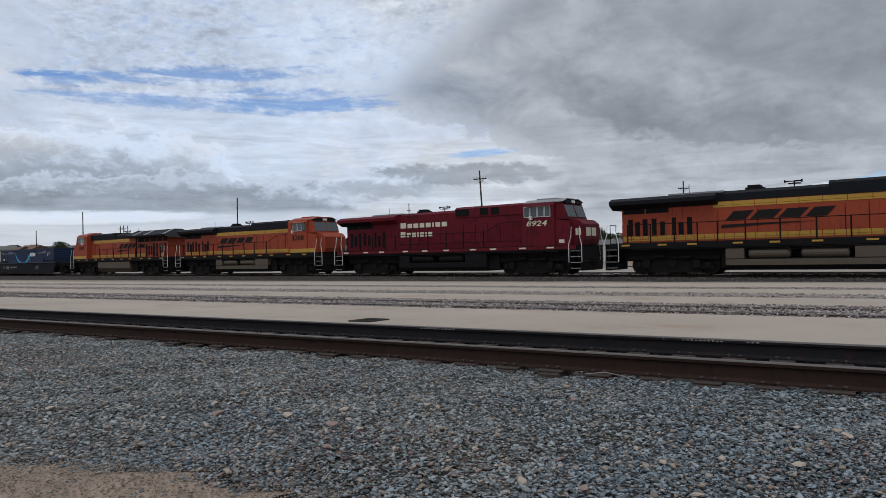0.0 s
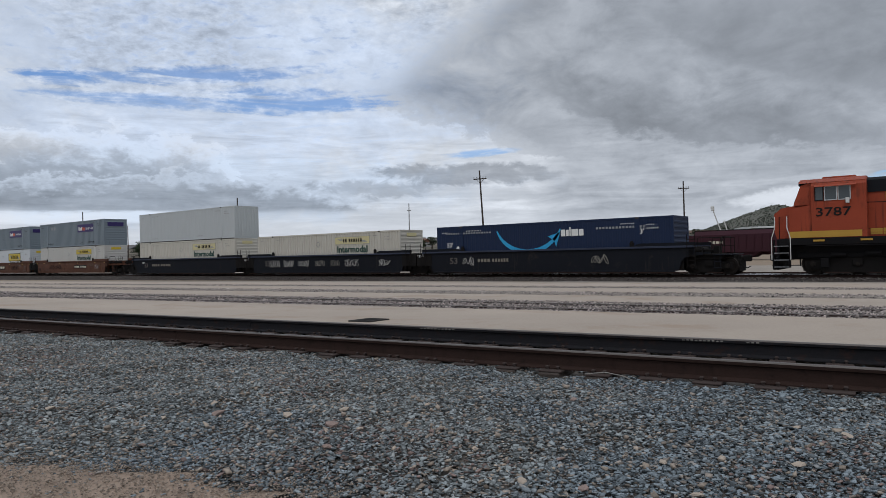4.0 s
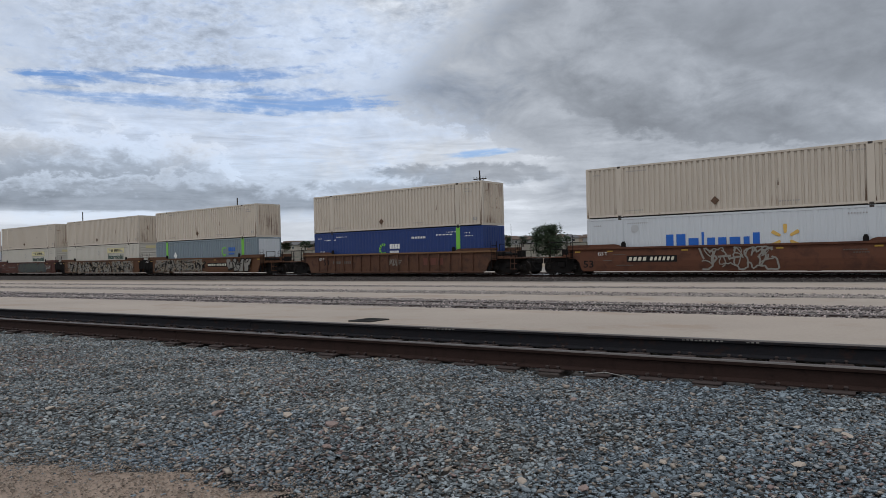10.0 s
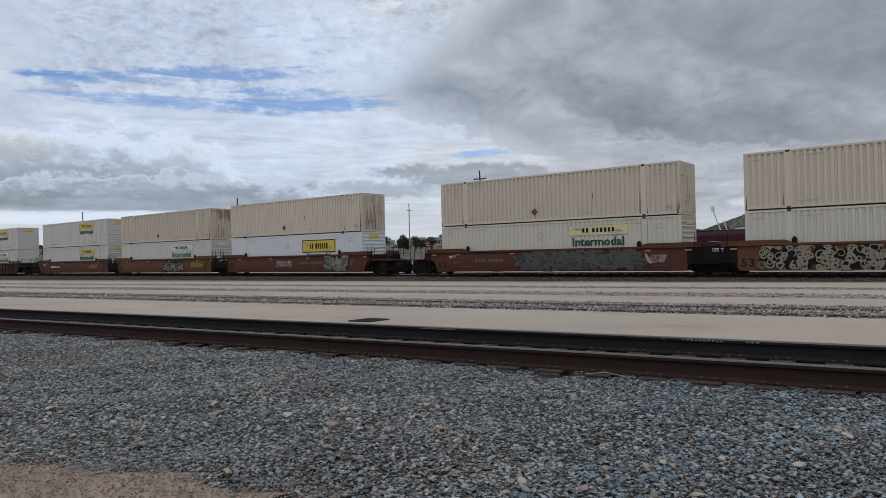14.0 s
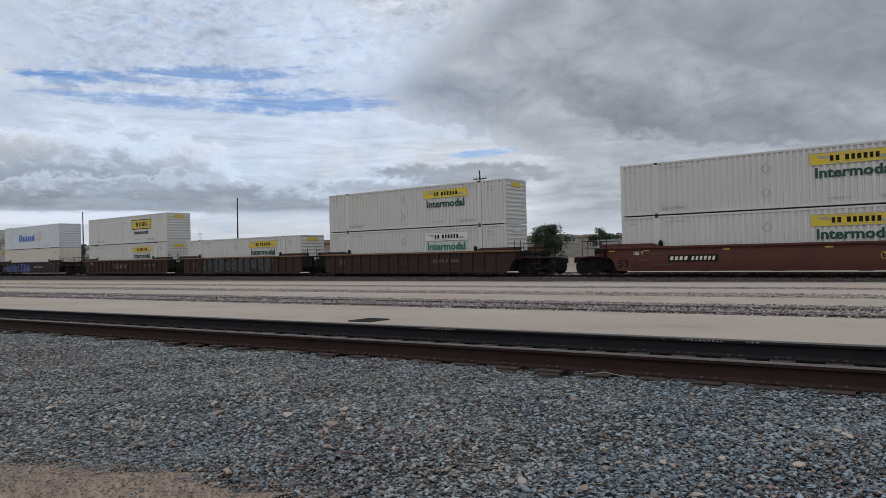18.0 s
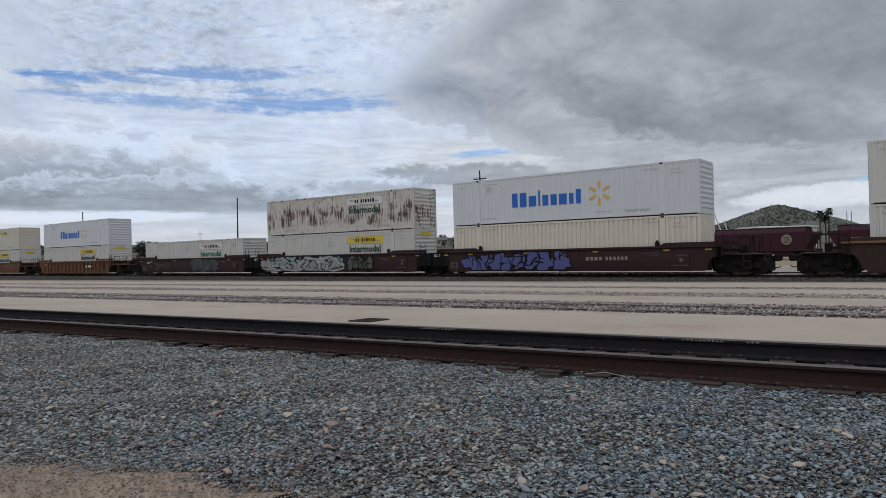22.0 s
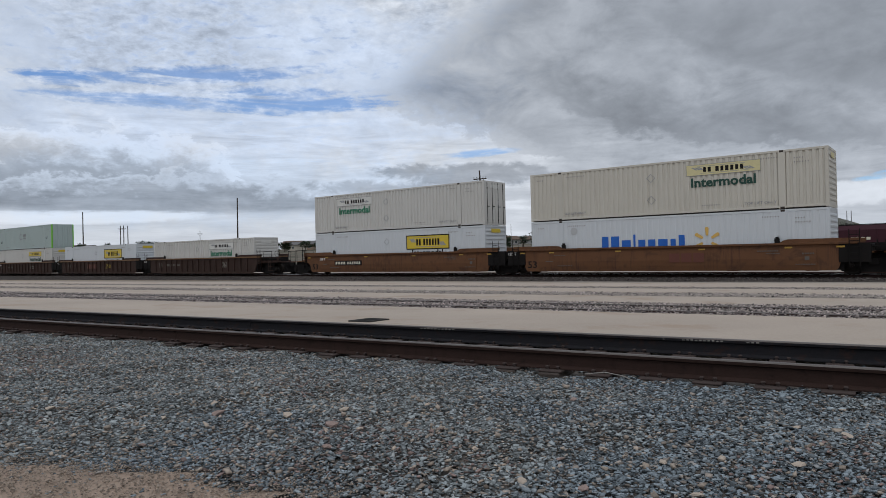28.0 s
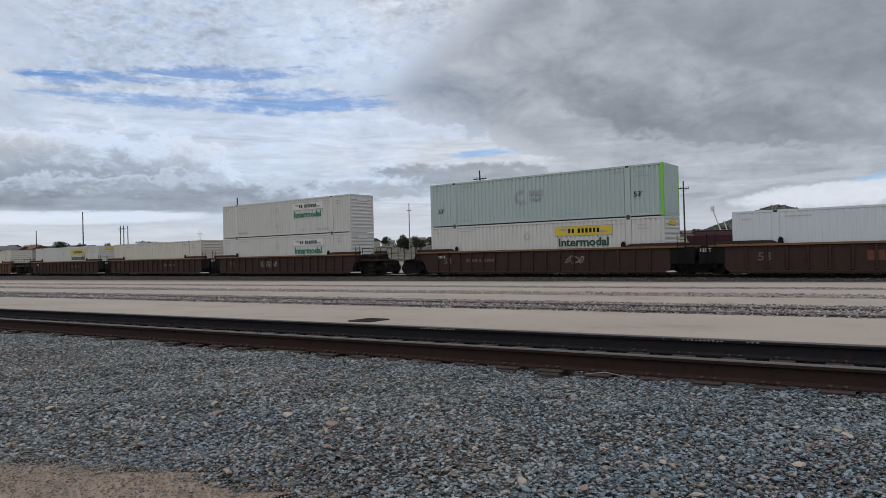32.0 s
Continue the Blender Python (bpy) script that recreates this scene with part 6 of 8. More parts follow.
def loco(label, livery, uc, reverse, number, wing):
    """A six-axle road diesel, rear coupler at x = -11, cab to +x. wing: the broad radiator roof of the newer type."""
    ob = thing("locomotive", label, "locomotive", pose(uc, TRACK_Y, 0, 0, 0, 180 if reverse else 0), "locomotives of the train")
    body = M_LOCO_ORANGE if livery == "orange" else M_LOCO_RED
    top = M_LOCO_BLACK if livery == "orange" else M_LOCO_RED
    K = (livery,)

    def X(s):
        return s - 11.0
    hw = 0.98                              # half width of the engine hood
    # frame and walkway
    lazy("underframe", ("uf",), lambda bm: (box(bm, X(0.9), X(21.0), -1.53, 1.53, 1.44, 1.74, 0.02), box(bm, X(0.9), X(21.0), -0.8, 0.8, 1.1, 1.44)), M_FRAME, ob)
    lazy("walkway", ("ww",), lambda bm: box(bm, X(1.0), X(20.9), -1.5, 1.5, 1.741, 1.78, 0.005), M_FRAME, ob)
    for e, x0 in ((-1, X(0.85)), (1, X(21.05))):
        lazy("end_plate", ("ep", e), lambda bm: (box(bm, x0 - 0.05, x0 + 0.05, -1.45, 1.45, 0.85, 1.74, 0.01), box(bm, min(x0, x0 + e * 0.3), max(x0, x0 + e * 0.3), -1.3, 1.3, 0.25, 0.85, 0.04)), M_FRAME, ob)
        coupler(ob, x0 + e * 0.25, 0 if e > 0 else 180)
    # hood
    def hood(bm):
        prism_x(bm, [(-hw, 1.78), (-hw, 3.82), (hw, 3.82), (hw, 1.78)], X(1.5), X(17.4))
    lazy("engine_hood", ("hood",) + K, hood, body, ob)
    def hood_top(bm):
        prism_x(bm, [(-hw - 0.004, 3.82), (-hw - 0.004, 4.2), (-0.7, 4.36), (0.7, 4.36), (hw + 0.004, 4.2), (hw + 0.004, 3.82)], X(6.5), X(11.85))
        prism_x(bm, [(-hw - 0.05, 3.82), (-hw - 0.05, 4.38), (-0.8, 4.52), (0.8, 4.52), (hw + 0.05, 4.38), (hw + 0.05, 3.82)], X(11.85), X(17.42))
    lazy("hood_roof", ("hoodtop",) + K, hood_top, top, ob, "black upper hood" if livery == "orange" else "")
    # radiator section: flared wings above the hood
    rz = 4.32
    if wing:
        def rad(bm):
            prism_x(bm, [(-hw - 0.02, 3.80), (-1.50, 3.86), (-1.55, 4.02), (-0.35, 4.56), (0.35, 4.56), (1.55, 4.02), (1.50, 3.86), (hw + 0.02, 3.80)], X(1.05), X(8.7))
    else:
        def rad(bm):
            prism_x(bm, [(-hw - 0.02, 3.66), (-1.50, 3.92), (-1.52, 4.12), (-1.1, 4.30), (1.1, 4.30), (1.52, 4.12), (1.50, 3.92), (hw + 0.02, 3.66)], X(0.95), X(6.75))
    lazy("radiator_roof", ("rad", wing) + K, rad, top, ob, "flared radiator roof")
    if wing:
        lazy("roof_end", ("rend",), lambda bm: prism_x(bm, [(-1.48, 3.82), (-1.53, 4.01), (-0.34, 4.55), (0.34, 4.55), (1.53, 4.01), (1.48, 3.82), (1.1, 3.7), (-1.1, 3.7)], X(1.02), X(1.05)), M_LOCO_ENDPLATE, ob, "dull dark grey end plate of the roof")
    for a, b in ((4.15, 7.0),) if not wing else ((1.15, 1.6), (4.7, 5.2), (6.9, 7.3)):
        if not wing:
            lazy("roof_panel", ("rpan", a, wing), lambda bm: box(bm, X(a), X(b), -0.95, 0.9, rz - 0.03, rz + 0.075), M_LOCO_ROOF, ob, "pale roof panel")
        for s in (-1, 1) if wing else ():
            lazy("roof_panel", ("rpan", a, wing, s), lambda bm: prism_x(bm, [(s * 1.50, 4.05), (s * 0.4, 4.545), (s * 0.4, 4.565), (s * 1.50, 4.07)], X(a), X(b)), M_LOCO_ROOF, ob, "pale roof panel")
    # dark radiator openings and hood-side grilles
    for s in (-1, 1):
        y = s * (hw + 0.012)
        def flat(bm, a, b, z0, z1, out=0.0):
            box(bm, X(a), X(b), min(y + s * out, y + s * out - s * 0.02), max(y + s * out, y + s * out - s * 0.02), z0, z1)
        openings = ((1.5, 2.4), (2.5, 3.45), (3.55, 4.7), (4.83, 5.8), (5.94, 7.09)) if wing else ((1.58, 2.82), (2.9, 4.16))
        for a, b in openings:
            lazy("radiator_screen", ("rscr", a, s), lambda bm: flat(bm, a, b, 3.37 if wing else 3.40, 3.79 if wing else 3.655), M_GRILLE, ob)
        if wing:
            lazy("radiator_screen", ("rscr2", s), lambda bm: flat(bm, 5.85, 7.11, 2.83, 3.15), M_GRILLE, ob)
            lazy("drain_pipe", ("dpipe", s), lambda bm: tube(bm, (X(7.43), s * (hw + 0.05), 1.8), (X(7.43), s * (hw + 0.05), 3.8), 0.055, 6), M_FRAME, ob)
            lazy("door_panel", ("dpan", s), lambda bm: flat(bm, 2.33, 3.02, 2.22, 3.12), M_LOCO_RED, ob, "dull red door panel")
            lazy("shield_mark", ("shield", s), lambda bm: prism(bm, [(X(2.42), 2.95), (X(2.42), 2.62), (X(2.67), 2.40), (X(2.92), 2.62), (X(2.92), 2.95), (X(2.67), 3.02)], y, y + s * 0.006), M_TANK, ob, "dull tan shield shape")["kind"] = "stuff"
        else:
            # black plate added below the flared roof, standing for the shade there
            lazy("radiator_intake", ("rint", s), lambda bm: prism_x(bm, [(s * (hw + 0.024), 3.650), (s * 1.49, 3.908), (s * 1.49, 3.914), (s * (hw + 0.024), 3.657)], X(1.1), X(4.3)), M_GRILLE, ob)
        doors = ((5.28, 5.64, 1.85, 3.15), (4.81, 5.15, 2.02, 2.94), (4.32, 4.67, 2.04, 2.91), (3.81, 4.19, 1.84, 3.16), (3.27, 3.62, 1.84, 3.15), (1.74, 2.10, 1.82, 3.19)) if wing else (
            (1.85, 2.14, 2.0, 3.09), (2.26, 2.55, 2.14, 2.94), (2.69, 2.98, 2.0, 3.09), (3.21, 3.48, 2.12, 3.09), (3.68, 3.95, 2.14, 2.92), (4.33, 4.56, 2.0, 3.11), (4.68, 4.96, 2.06, 2.85), (5.14, 5.42, 1.97, 3.09))
        for a, b, z0, z1 in doors:
            g = lazy("hood_door_grille", ("hgr", s, a), lambda bm: flat(bm, a, b, z0, z1), M_GRILLE, ob)
            lazy("grille_frame", ("hgf", s, a) + K, lambda bm: (flat(bm, a - 0.03, b + 0.03, z1, z1 + 0.03, 0.008), flat(bm, a - 0.03, b + 0.03, z0 - 0.03, z0, 0.008), flat(bm, a - 0.03, a, z0, z1, 0.008), flat(bm, b, b + 0.03, z0, z1, 0.008), flat(bm, a, b, (z0 + z1) / 2 - 0.015, (z0 + z1) / 2 + 0.015, 0.008) if wing else None), body, g)
        # engine doors
        for i in range(11):
            a = 6.75 + i * 0.96
            lazy("hood_door", ("hdoor", s) + K, lambda bm: (box(bm, 0.02, 0.93, min(s * hw, s * (hw + 0.012)), max(s * hw, s * (hw + 0.012)), 2.16, 3.34, 0.004), box(bm, 0.8, 0.86, min(s * hw, s * (hw + 0.03)), max(s * hw, s * (hw + 0.03)), 2.6, 2.78)), body, ob, at=pose(X(a), 0, 0))
        if livery == "orange":
            for z0, z1, a, b, cell in ((3.51, 3.80, 6.5, 16.9, 1.02), (1.87, 2.15, 1.55, 17.4, 0.5)) if not wing else ((3.47, 3.78, 8.85, 16.6, 1.02), (1.87, 2.15, 5.75, 17.4, 0.5), (1.87, 2.13, 2.35, 2.98, 0.63)):
                def band(bm):
                    for k in range(int(round((b - a) / cell))):
                        for q0, q1 in ((0.0, 0.30), (0.36, 1.0)):
                            flat(bm, a + k * cell, min(a + (k + 1) * cell - 0.035, b), z0 + q0 * (z1 - z0), z0 + q1 * (z1 - z0), 0.004)
                lazy("yellow_stripe", ("ystr", wing, z0, a, s), band, M_LOCO_YELLOW, ob, "yellow band in framed lengths")
        else:
            lazy("upper_grille", ("ugr", s), lambda bm: [box(bm, X(a), X(b), min(s * (hw + 0.05), s * (hw + 0.07)), max(s * (hw + 0.05), s * (hw + 0.07)), 3.9, 4.36) for a, b in ((11.9, 13.0), (13.88, 14.5), (14.74, 15.36))], M_GRILLE, ob)
            lazy("red_sill", ("rsill", s), lambda bm: box(bm, X(0.95), X(20.95), min(s * 1.531, s * 1.545), max(s * 1.531, s * 1.545), 1.54, 1.742), body, ob)
        # hood seams, latches and piping
        lazy("hood_seam", ("seam", s), lambda bm: ([box(bm, X(a) - 0.012, X(a) + 0.012, min(s * (hw + 0.010), s * (hw + 0.016)), max(s * (hw + 0.010), s * (hw + 0.016)), 2.12, 3.36) for a in (6.74, 8.66, 10.58, 12.5, 13.46, 14.42, 15.38, 16.34)] + [box(bm, X(6.75), X(17.3), min(s * (hw + 0.010), s * (hw + 0.015)), max(s * (hw + 0.010), s * (hw + 0.015)), 2.12, 2.14)]), M_FRAME, ob, "dark door seams")["kind"] = "stuff"
        lazy("sill_pipe", ("spipe", s), lambda bm: (tube(bm, (X(2.2), s * 1.50, 1.40), (X(19.8), s * 1.50, 1.40), 0.028, 6), tube(bm, (X(7.4), s * 1.46, 1.30), (X(14.4), s * 1.46, 1.30), 0.022, 6)), M_FRAME, ob)
        # small end markers along the sill
        for i in range(10):
            lazy("sill_marker", ("smk", s, livery), lambda bm: box(bm, -0.24, 0.24, min(s * 1.546, s * 1.551), max(s * 1.546, s * 1.551), 1.60, 1.69), M_LOCO_YELLOW if livery == "orange" else M_CREAM_MARK, ob, "", pose(X(1.9 + i * 1.92 + 0.2 * math.sin(i * 2.4)), 0, 0))
        # handrail
        def railing(bm):
            tube(bm, (X(2.0), s * 1.47, 2.78), (X(14.6), s * 1.47, 2.78), 0.022, 6)
            path_tube(bm, [(X(14.6), s * 1.47, 2.78), (X(15.5), s * 1.2, 3.3), (X(17.3), s * 1.2, 3.35)], 0.02, 6)
        lazy("handrail", ("lrail", s), railing, M_FRAME, ob)
        for a in (2.0, 3.3, 4.6, 5.81, 6.83, 8.18, 9.78, 11.36, 12.78, 14.4):
            lazy("stanchion", ("lst", s), lambda bm: tube(bm, (0, s * 1.47, 1.75), (0, s * 1.47, 2.80), 0.042, 6), M_FRAME, ob, at=pose(X(a), 0, 0))
    # cab
    def cab(bm):
        prism_x(bm, [(-1.50, 1.78), (-1.50, 4.24), (-1.36, 4.42), (-0.8, 4.56), (0.8, 4.56), (1.36, 4.42), (1.50, 4.24), (1.50, 1.78)], X(17.3), X(19.55))
        # raked windscreen block
        prism(bm, [(X(19.55), 3.36), (X(20.35), 3.36), (X(20.02), 4.30), (X(19.55), 4.44)], -1.32, 1.32)
    lazy("cab", ("cab",) + K, cab, body, ob)
    lazy("cab_roof", ("cabroof",) + K, lambda bm: (prism_x(bm, [(-1.40, 4.40), (-0.82, 4.565), (0.82, 4.565), (1.40, 4.40), (0.8, 4.62), (-0.8, 4.62)], X(17.35), X(20.1)), box(bm, X(17.8), X(19.2), -0.5, 0.5, 4.6, 4.72, 0.03)), M_LOCO_ROOF if livery == "red" else body, ob)
    def nose(bm):
        prism(bm, [(X(19.5), 1.78), (X(21.15), 1.78), (X(21.25), 2.1), (X(21.25), 3.0), (X(20.95), 3.26), (X(20.3), 3.37), (X(19.5), 3.37)], -1.12, 1.12)
        prism(bm, [(X(19.5), 1.78), (X(20.6), 1.78), (X(20.5), 3.2), (X(19.5), 3.37)], -1.42, 1.42)
    lazy("nose", ("nose",) + K, nose, body, ob)
    for s in (-1, 1):
        y0, y1 = sorted((s * 1.50, s * 1.512))
        panes = ((17.5, 17.85), (17.95, 18.36), (18.45, 18.85), (18.94, 19.27)) if livery == "red" else ((17.95, 18.4), (18.5, 18.95), (19.06, 19.36))
        for a, b in panes:
            w = lazy("side_window", ("cwin", a, s), lambda bm: box(bm, X(a), X(b), y0, y1, 3.56, 4.16), M_GLASS, ob)

            def win_frame(bm):
                yy = sorted((s * 1.50, s * 1.524))
                for c0, c1, d0, d1 in ((a - 0.04, b + 0.04, 3.52, 3.56), (a - 0.04, b + 0.04, 4.16, 4.20), (a - 0.04, a, 3.56, 4.16), (b, b + 0.04, 3.56, 4.16)):
                    box(bm, X(c0), X(c1), yy[0], yy[1], d0, d1)
            lazy("window_frame", ("cwf", a, s, livery), win_frame, M_SEAL if livery == "red" else M_FRAME if a > 19 else M_SEAL, w, "pale window frame")
        lazy("sun_visor", ("visor", s) + K, lambda bm: prism_x(bm, [(s * 1.46, 4.24), (s * 1.66, 4.17), (s * 1.66, 4.19), (s * 1.46, 4.28)], X(17.7), X(19.4)), body, ob)
        lazy("mirror", ("mir", s), lambda bm: box(bm, X(17.95), X(18.1), min(s * 1.55, s * 1.75), max(s * 1.55, s * 1.75), 3.35, 3.6, 0.01), M_LAMP, ob)
    for y0, y1 in ((-1.22, -0.06), (0.06, 1.22)):
        lazy("windscreen", ("wscr", y0), lambda bm: prism(bm, [(X(20.335), 3.48), (X(20.345), 3.48), (X(20.06), 4.22), (X(20.05), 4.22)], y0, y1), M_GLASS, ob)
    lazy("number_board", ("nb",), lambda bm: (box(bm, X(19.9), X(20.14), -1.1, -0.35, 4.3, 4.5, 0.01), box(bm, X(19.9), X(20.14), 0.35, 1.1, 4.3, 4.5, 0.01)), M_LOCO_BLACK, ob)
    for y in (-0.12, 0.12):
        lazy("headlight", ("hl", y), lambda bm: tube(bm, (X(20.0), y, 4.42), (X(20.12), y, 4.42), 0.1, 12), M_LAMP, ob, "round headlight")
    if livery == "orange":
        for s in (-1, 1):
            lazy("cab_stripe", ("cstr", s), lambda bm: box(bm, X(17.5), X(20.55), min(s * 1.505, s * 1.515), max(s * 1.505, s * 1.515), 1.80, 2.10), M_LOCO_YELLOW, ob, "yellow band")
    # fuel tank, reservoirs, running gear
    if not wing:
        lazy("fuel_tank", ("tank",), lambda bm: prism_x(bm, [(-1.35, 0.26), (-1.5, 0.5), (-1.5, 0.82), (-0.9, 0.9), (-0.9, 1.4), (0.9, 1.4), (0.9, 0.9), (1.5, 0.82), (1.5, 0.5), (1.35, 0.26)], X(7.2), X(14.6)), M_FRAME, ob)
        for s in (-1, 1):
            for a, b in ((8.35, 10.1), (10.75, 12.6)):
                lazy("air_reservoir", ("res", a, s) + K, lambda bm: (tube(bm, (X(a), s * 1.2, 1.1), (X(b), s * 1.2, 1.1), 0.27, 16), tube(bm, (X(a) - 0.09, s * 1.2, 1.1), (X(a), s * 1.2, 1.1), 0.16, 16, 0.27), tube(bm, (X(b), s * 1.2, 1.1), (X(b) + 0.09, s * 1.2, 1.1), 0.27, 16, 0.16)), M_TANK if livery == "orange" else M_FRAME, ob, "dusty tan cylinder" if livery == "orange" else "")
            lazy("tool_box", ("tbox", s) + K, lambda bm: (box(bm, X(7.2), X(8.1), min(s * 0.95, s * 1.5), max(s * 0.95, s * 1.5), 0.83, 1.36, 0.02), box(bm, X(12.9), X(14.6), min(s * 0.95, s * 1.5), max(s * 0.95, s * 1.5), 0.83, 1.36, 0.02), box(bm, X(7.2), X(14.6), min(s * 1.45, s * 1.51), max(s * 1.45, s * 1.51), 0.5, 0.8, 0.01)), M_TANK if livery == "orange" else M_FRAME, ob)
    else:
        lazy("fuel_tank", ("tankw",), lambda bm: prism_x(bm, [(-1.1, 0.26), (-1.5, 0.72), (-1.5, 1.36), (1.5, 1.36), (1.5, 0.72), (1.1, 0.26)], X(8.0), X(14.8)), M_TANK, ob, "dusty brown tank")
    # added black filler boxes that stand for the deep shade below the frame
    for a, b, w2, z0, z1 in ((1.6, 7.3, 1.0, 0.75, 1.435), (14.7, 20.6, 1.0, 0.75, 1.435), (6.9, 8.2, 1.2, 0.34, 1.3), (14.5, 15.4, 1.2, 0.34, 1.3)):
        lazy("underframe_box", ("ucore", a), lambda bm: box(bm, X(a), X(b), -w2, w2, z0, z1, 0.03), M_FRAME, ob)
    ax = (-1.85, 0.0, 1.85)
    for x in (4.35, 17.75):
        truck(ob, X(x), ax, 0.53)
        for s in (-1, 1):
            lazy("truck_gear", ("tgear", s), lambda bm: (box(bm, -2.5, 2.5, min(s * 0.95, s * 1.12), max(s * 0.95, s * 1.12), 0.82, 1.05, 0.02), tube(bm, (-0.95, s * 1.2, 1.0), (-0.35, s * 1.2, 1.0), 0.11, 8), tube(bm, (0.45, s * 1.2, 0.95), (1.05, s * 1.2, 0.95), 0.11, 8), box(bm, -1.6, -1.2, min(s * 1.1, s * 1.3), max(s * 1.1, s * 1.3), 0.35, 0.8, 0.02), box(bm, 1.15, 1.5, min(s * 1.1, s * 1.3), max(s * 1.1, s * 1.3), 0.35, 0.8, 0.02)), M_FRAME, ob, at=pose(X(x), 0, 0))
    # steps and grab rails at the corners
    for s in (-1, 1):
        for x0 in (1.05, 20.9):
            for dx in (-0.355, 0.355):
                lazy("ladder_side", ("lside", s), lambda bm: box(bm, -0.015, 0.015, min(s * 1.18, s * 1.5), max(s * 1.18, s * 1.5), 0.36, 1.74), M_FRAME, ob, at=pose(X(x0) + dx, 0, 0))
            for i in range(4):
                st = lazy("step", ("steps", s), lambda bm: box(bm, -0.34, 0.34, min(s * 1.2, s * 1.5), max(s * 1.2, s * 1.5), 0.0, 0.04), M_FRAME, ob, at=pose(X(x0), 0, 0.38 + i * 0.34))
                lazy("step_edge", ("sedge", s), lambda bm: box(bm, -0.33, 0.33, min(s * 1.5, s * 1.51), max(s * 1.5, s * 1.51), 0.0, 0.035), M_GREY_MARK, st, "worn grey step edge")
            for dx in (-0.42, 0.42):
                lazy("grab_rail", ("grab", s, dx), lambda bm: path_tube(bm, [(dx, s * 1.54, 0.75), (dx, s * 1.54, 1.8), (dx * 0.65, s * 1.50, 2.3), (dx * 0.65, s * 1.44, 2.85)], 0.022, 6), M_RAIL_WHITE, ob, "white grab rail", pose(X(x0), 0, 0))
    for e, x0 in ((-1, X(0.9)), (1, X(21.0))):
        for s in (-1, 1):
            lazy("end_railing", ("erail", e, s), lambda bm: path_tube(bm, [(x0, s * 1.3, 1.75), (x0, s * 1.3, 2.83), (x0, s * 0.5, 2.83), (x0, s * 0.5, 1.75)], 0.022, 6), M_FRAME, ob)
        lazy("hose_rack", ("hrack", e), lambda bm: [path_tube(bm, [(x0 + e * 0.06, y, 1.0), (x0 + e * 0.2, y, 0.7), (x0 + e * 0.28, y * 0.95, 0.42)], 0.025, 6) for y in (-1.05, -0.9, -0.75, 0.75, 0.9, 1.05)], M_BLACK, ob)
    # roof fittings
    lazy("exhaust_stack", ("exh",), lambda bm: (box(bm, X(7.95), X(8.8), -0.35, 0.35, 4.34, 4.5, 0.02), box(bm, X(8.05), X(8.65), -0.28, 0.28, 4.5, 4.62, 0.02)), M_FRAME, ob)
    def horn(bm):
        h = 11.0 if wing else 10.2
        tube(bm, (X(h), 0, 4.3), (X(h), 0, 4.56), 0.03, 6)
        box(bm, X(h - 0.25), X(h + 0.3), -0.2, 0.2, 4.54, 4.58)
        for yy, d, ln in ((-0.16, 1, 0.4), (0.0, -1, 0.45), (0.16, 1, 0.33)):
            tube(bm, (X(h), yy, 4.68), (X(h) + d * ln * 0.8, yy, 4.68), 0.022, 8, 0.03)
            tube(bm, (X(h) + d * ln * 0.8, yy, 4.68), (X(h) + d * ln, yy, 4.68), 0.03, 8, 0.085)
            tube(bm, (X(h), yy, 4.56), (X(h), yy, 4.68), 0.02, 6)
    lazy("horn", ("horn", wing), horn, M_FRAME, ob, "black air horns")
    lazy("antenna", ("ant", wing), lambda bm: (tube(bm, (X(5.0) if not wing else X(8.8), 0, 4.3), (X(5.0) if not wing else X(8.8), 0, 4.95), 0.012, 5),), M_FRAME, ob)
    # names as plain bars, numbers as figures
    for s in (-1, 1):
        turn = 0 if s < 0 else 180
        y = s * (hw + 0.034)
        if livery == "orange":
            x0, x1 = (7.12, 11.95) if not wing else (7.6, 11.05)
            if s > 0:
                x0, x1 = 22 - x1, 22 - x0
            o, w = x0 - 11.0, x1 - x0
            lazy("name_mark", ("bn", wing, s), lambda bm: (blocks(bm, o, o + w, 2.84, 3.28, (1.15, 1.25, 1.15, 1.1), None, 0.22, 0.95), prism(bm, [(o - 0.22, 2.42), (o + w * 0.4, 2.53), (o + w * 0.88, 2.62), (o + w * 0.4, 2.63), (o - 0.2, 2.60)], -0.003, 0.003)), M_BLACK, ob, "black italic name bars", pose(0, y, 0, 0, 0, turn))
        else:
            o = 6.95 - 11.0 if s < 0 else 22 - 11.65 - 11.0
            lazy("name_mark", ("cp", s), lambda bm: (blocks(bm, o, o + 4.3, 3.30, 3.64, (1.15, 0.95, 1, 0.95, 1, 0.5, 0.95, 1), (1.12, 0.9, 0.9, 0.9, 0.9, 0.9, 0.9, 0.9), 0.24), blocks(bm, o, o + 3.0, 2.66, 3.0, (1.1, 0.95, 0.95, 0.5, 0.9, 0.5, 0.95), (1.12, 0.9, 0.9, 0.9, 0.9, 0.9, 0.9), 0.24)), M_CREAM_MARK, ob, "cream name bars", pose(0, y, 0, 0, 0, turn))
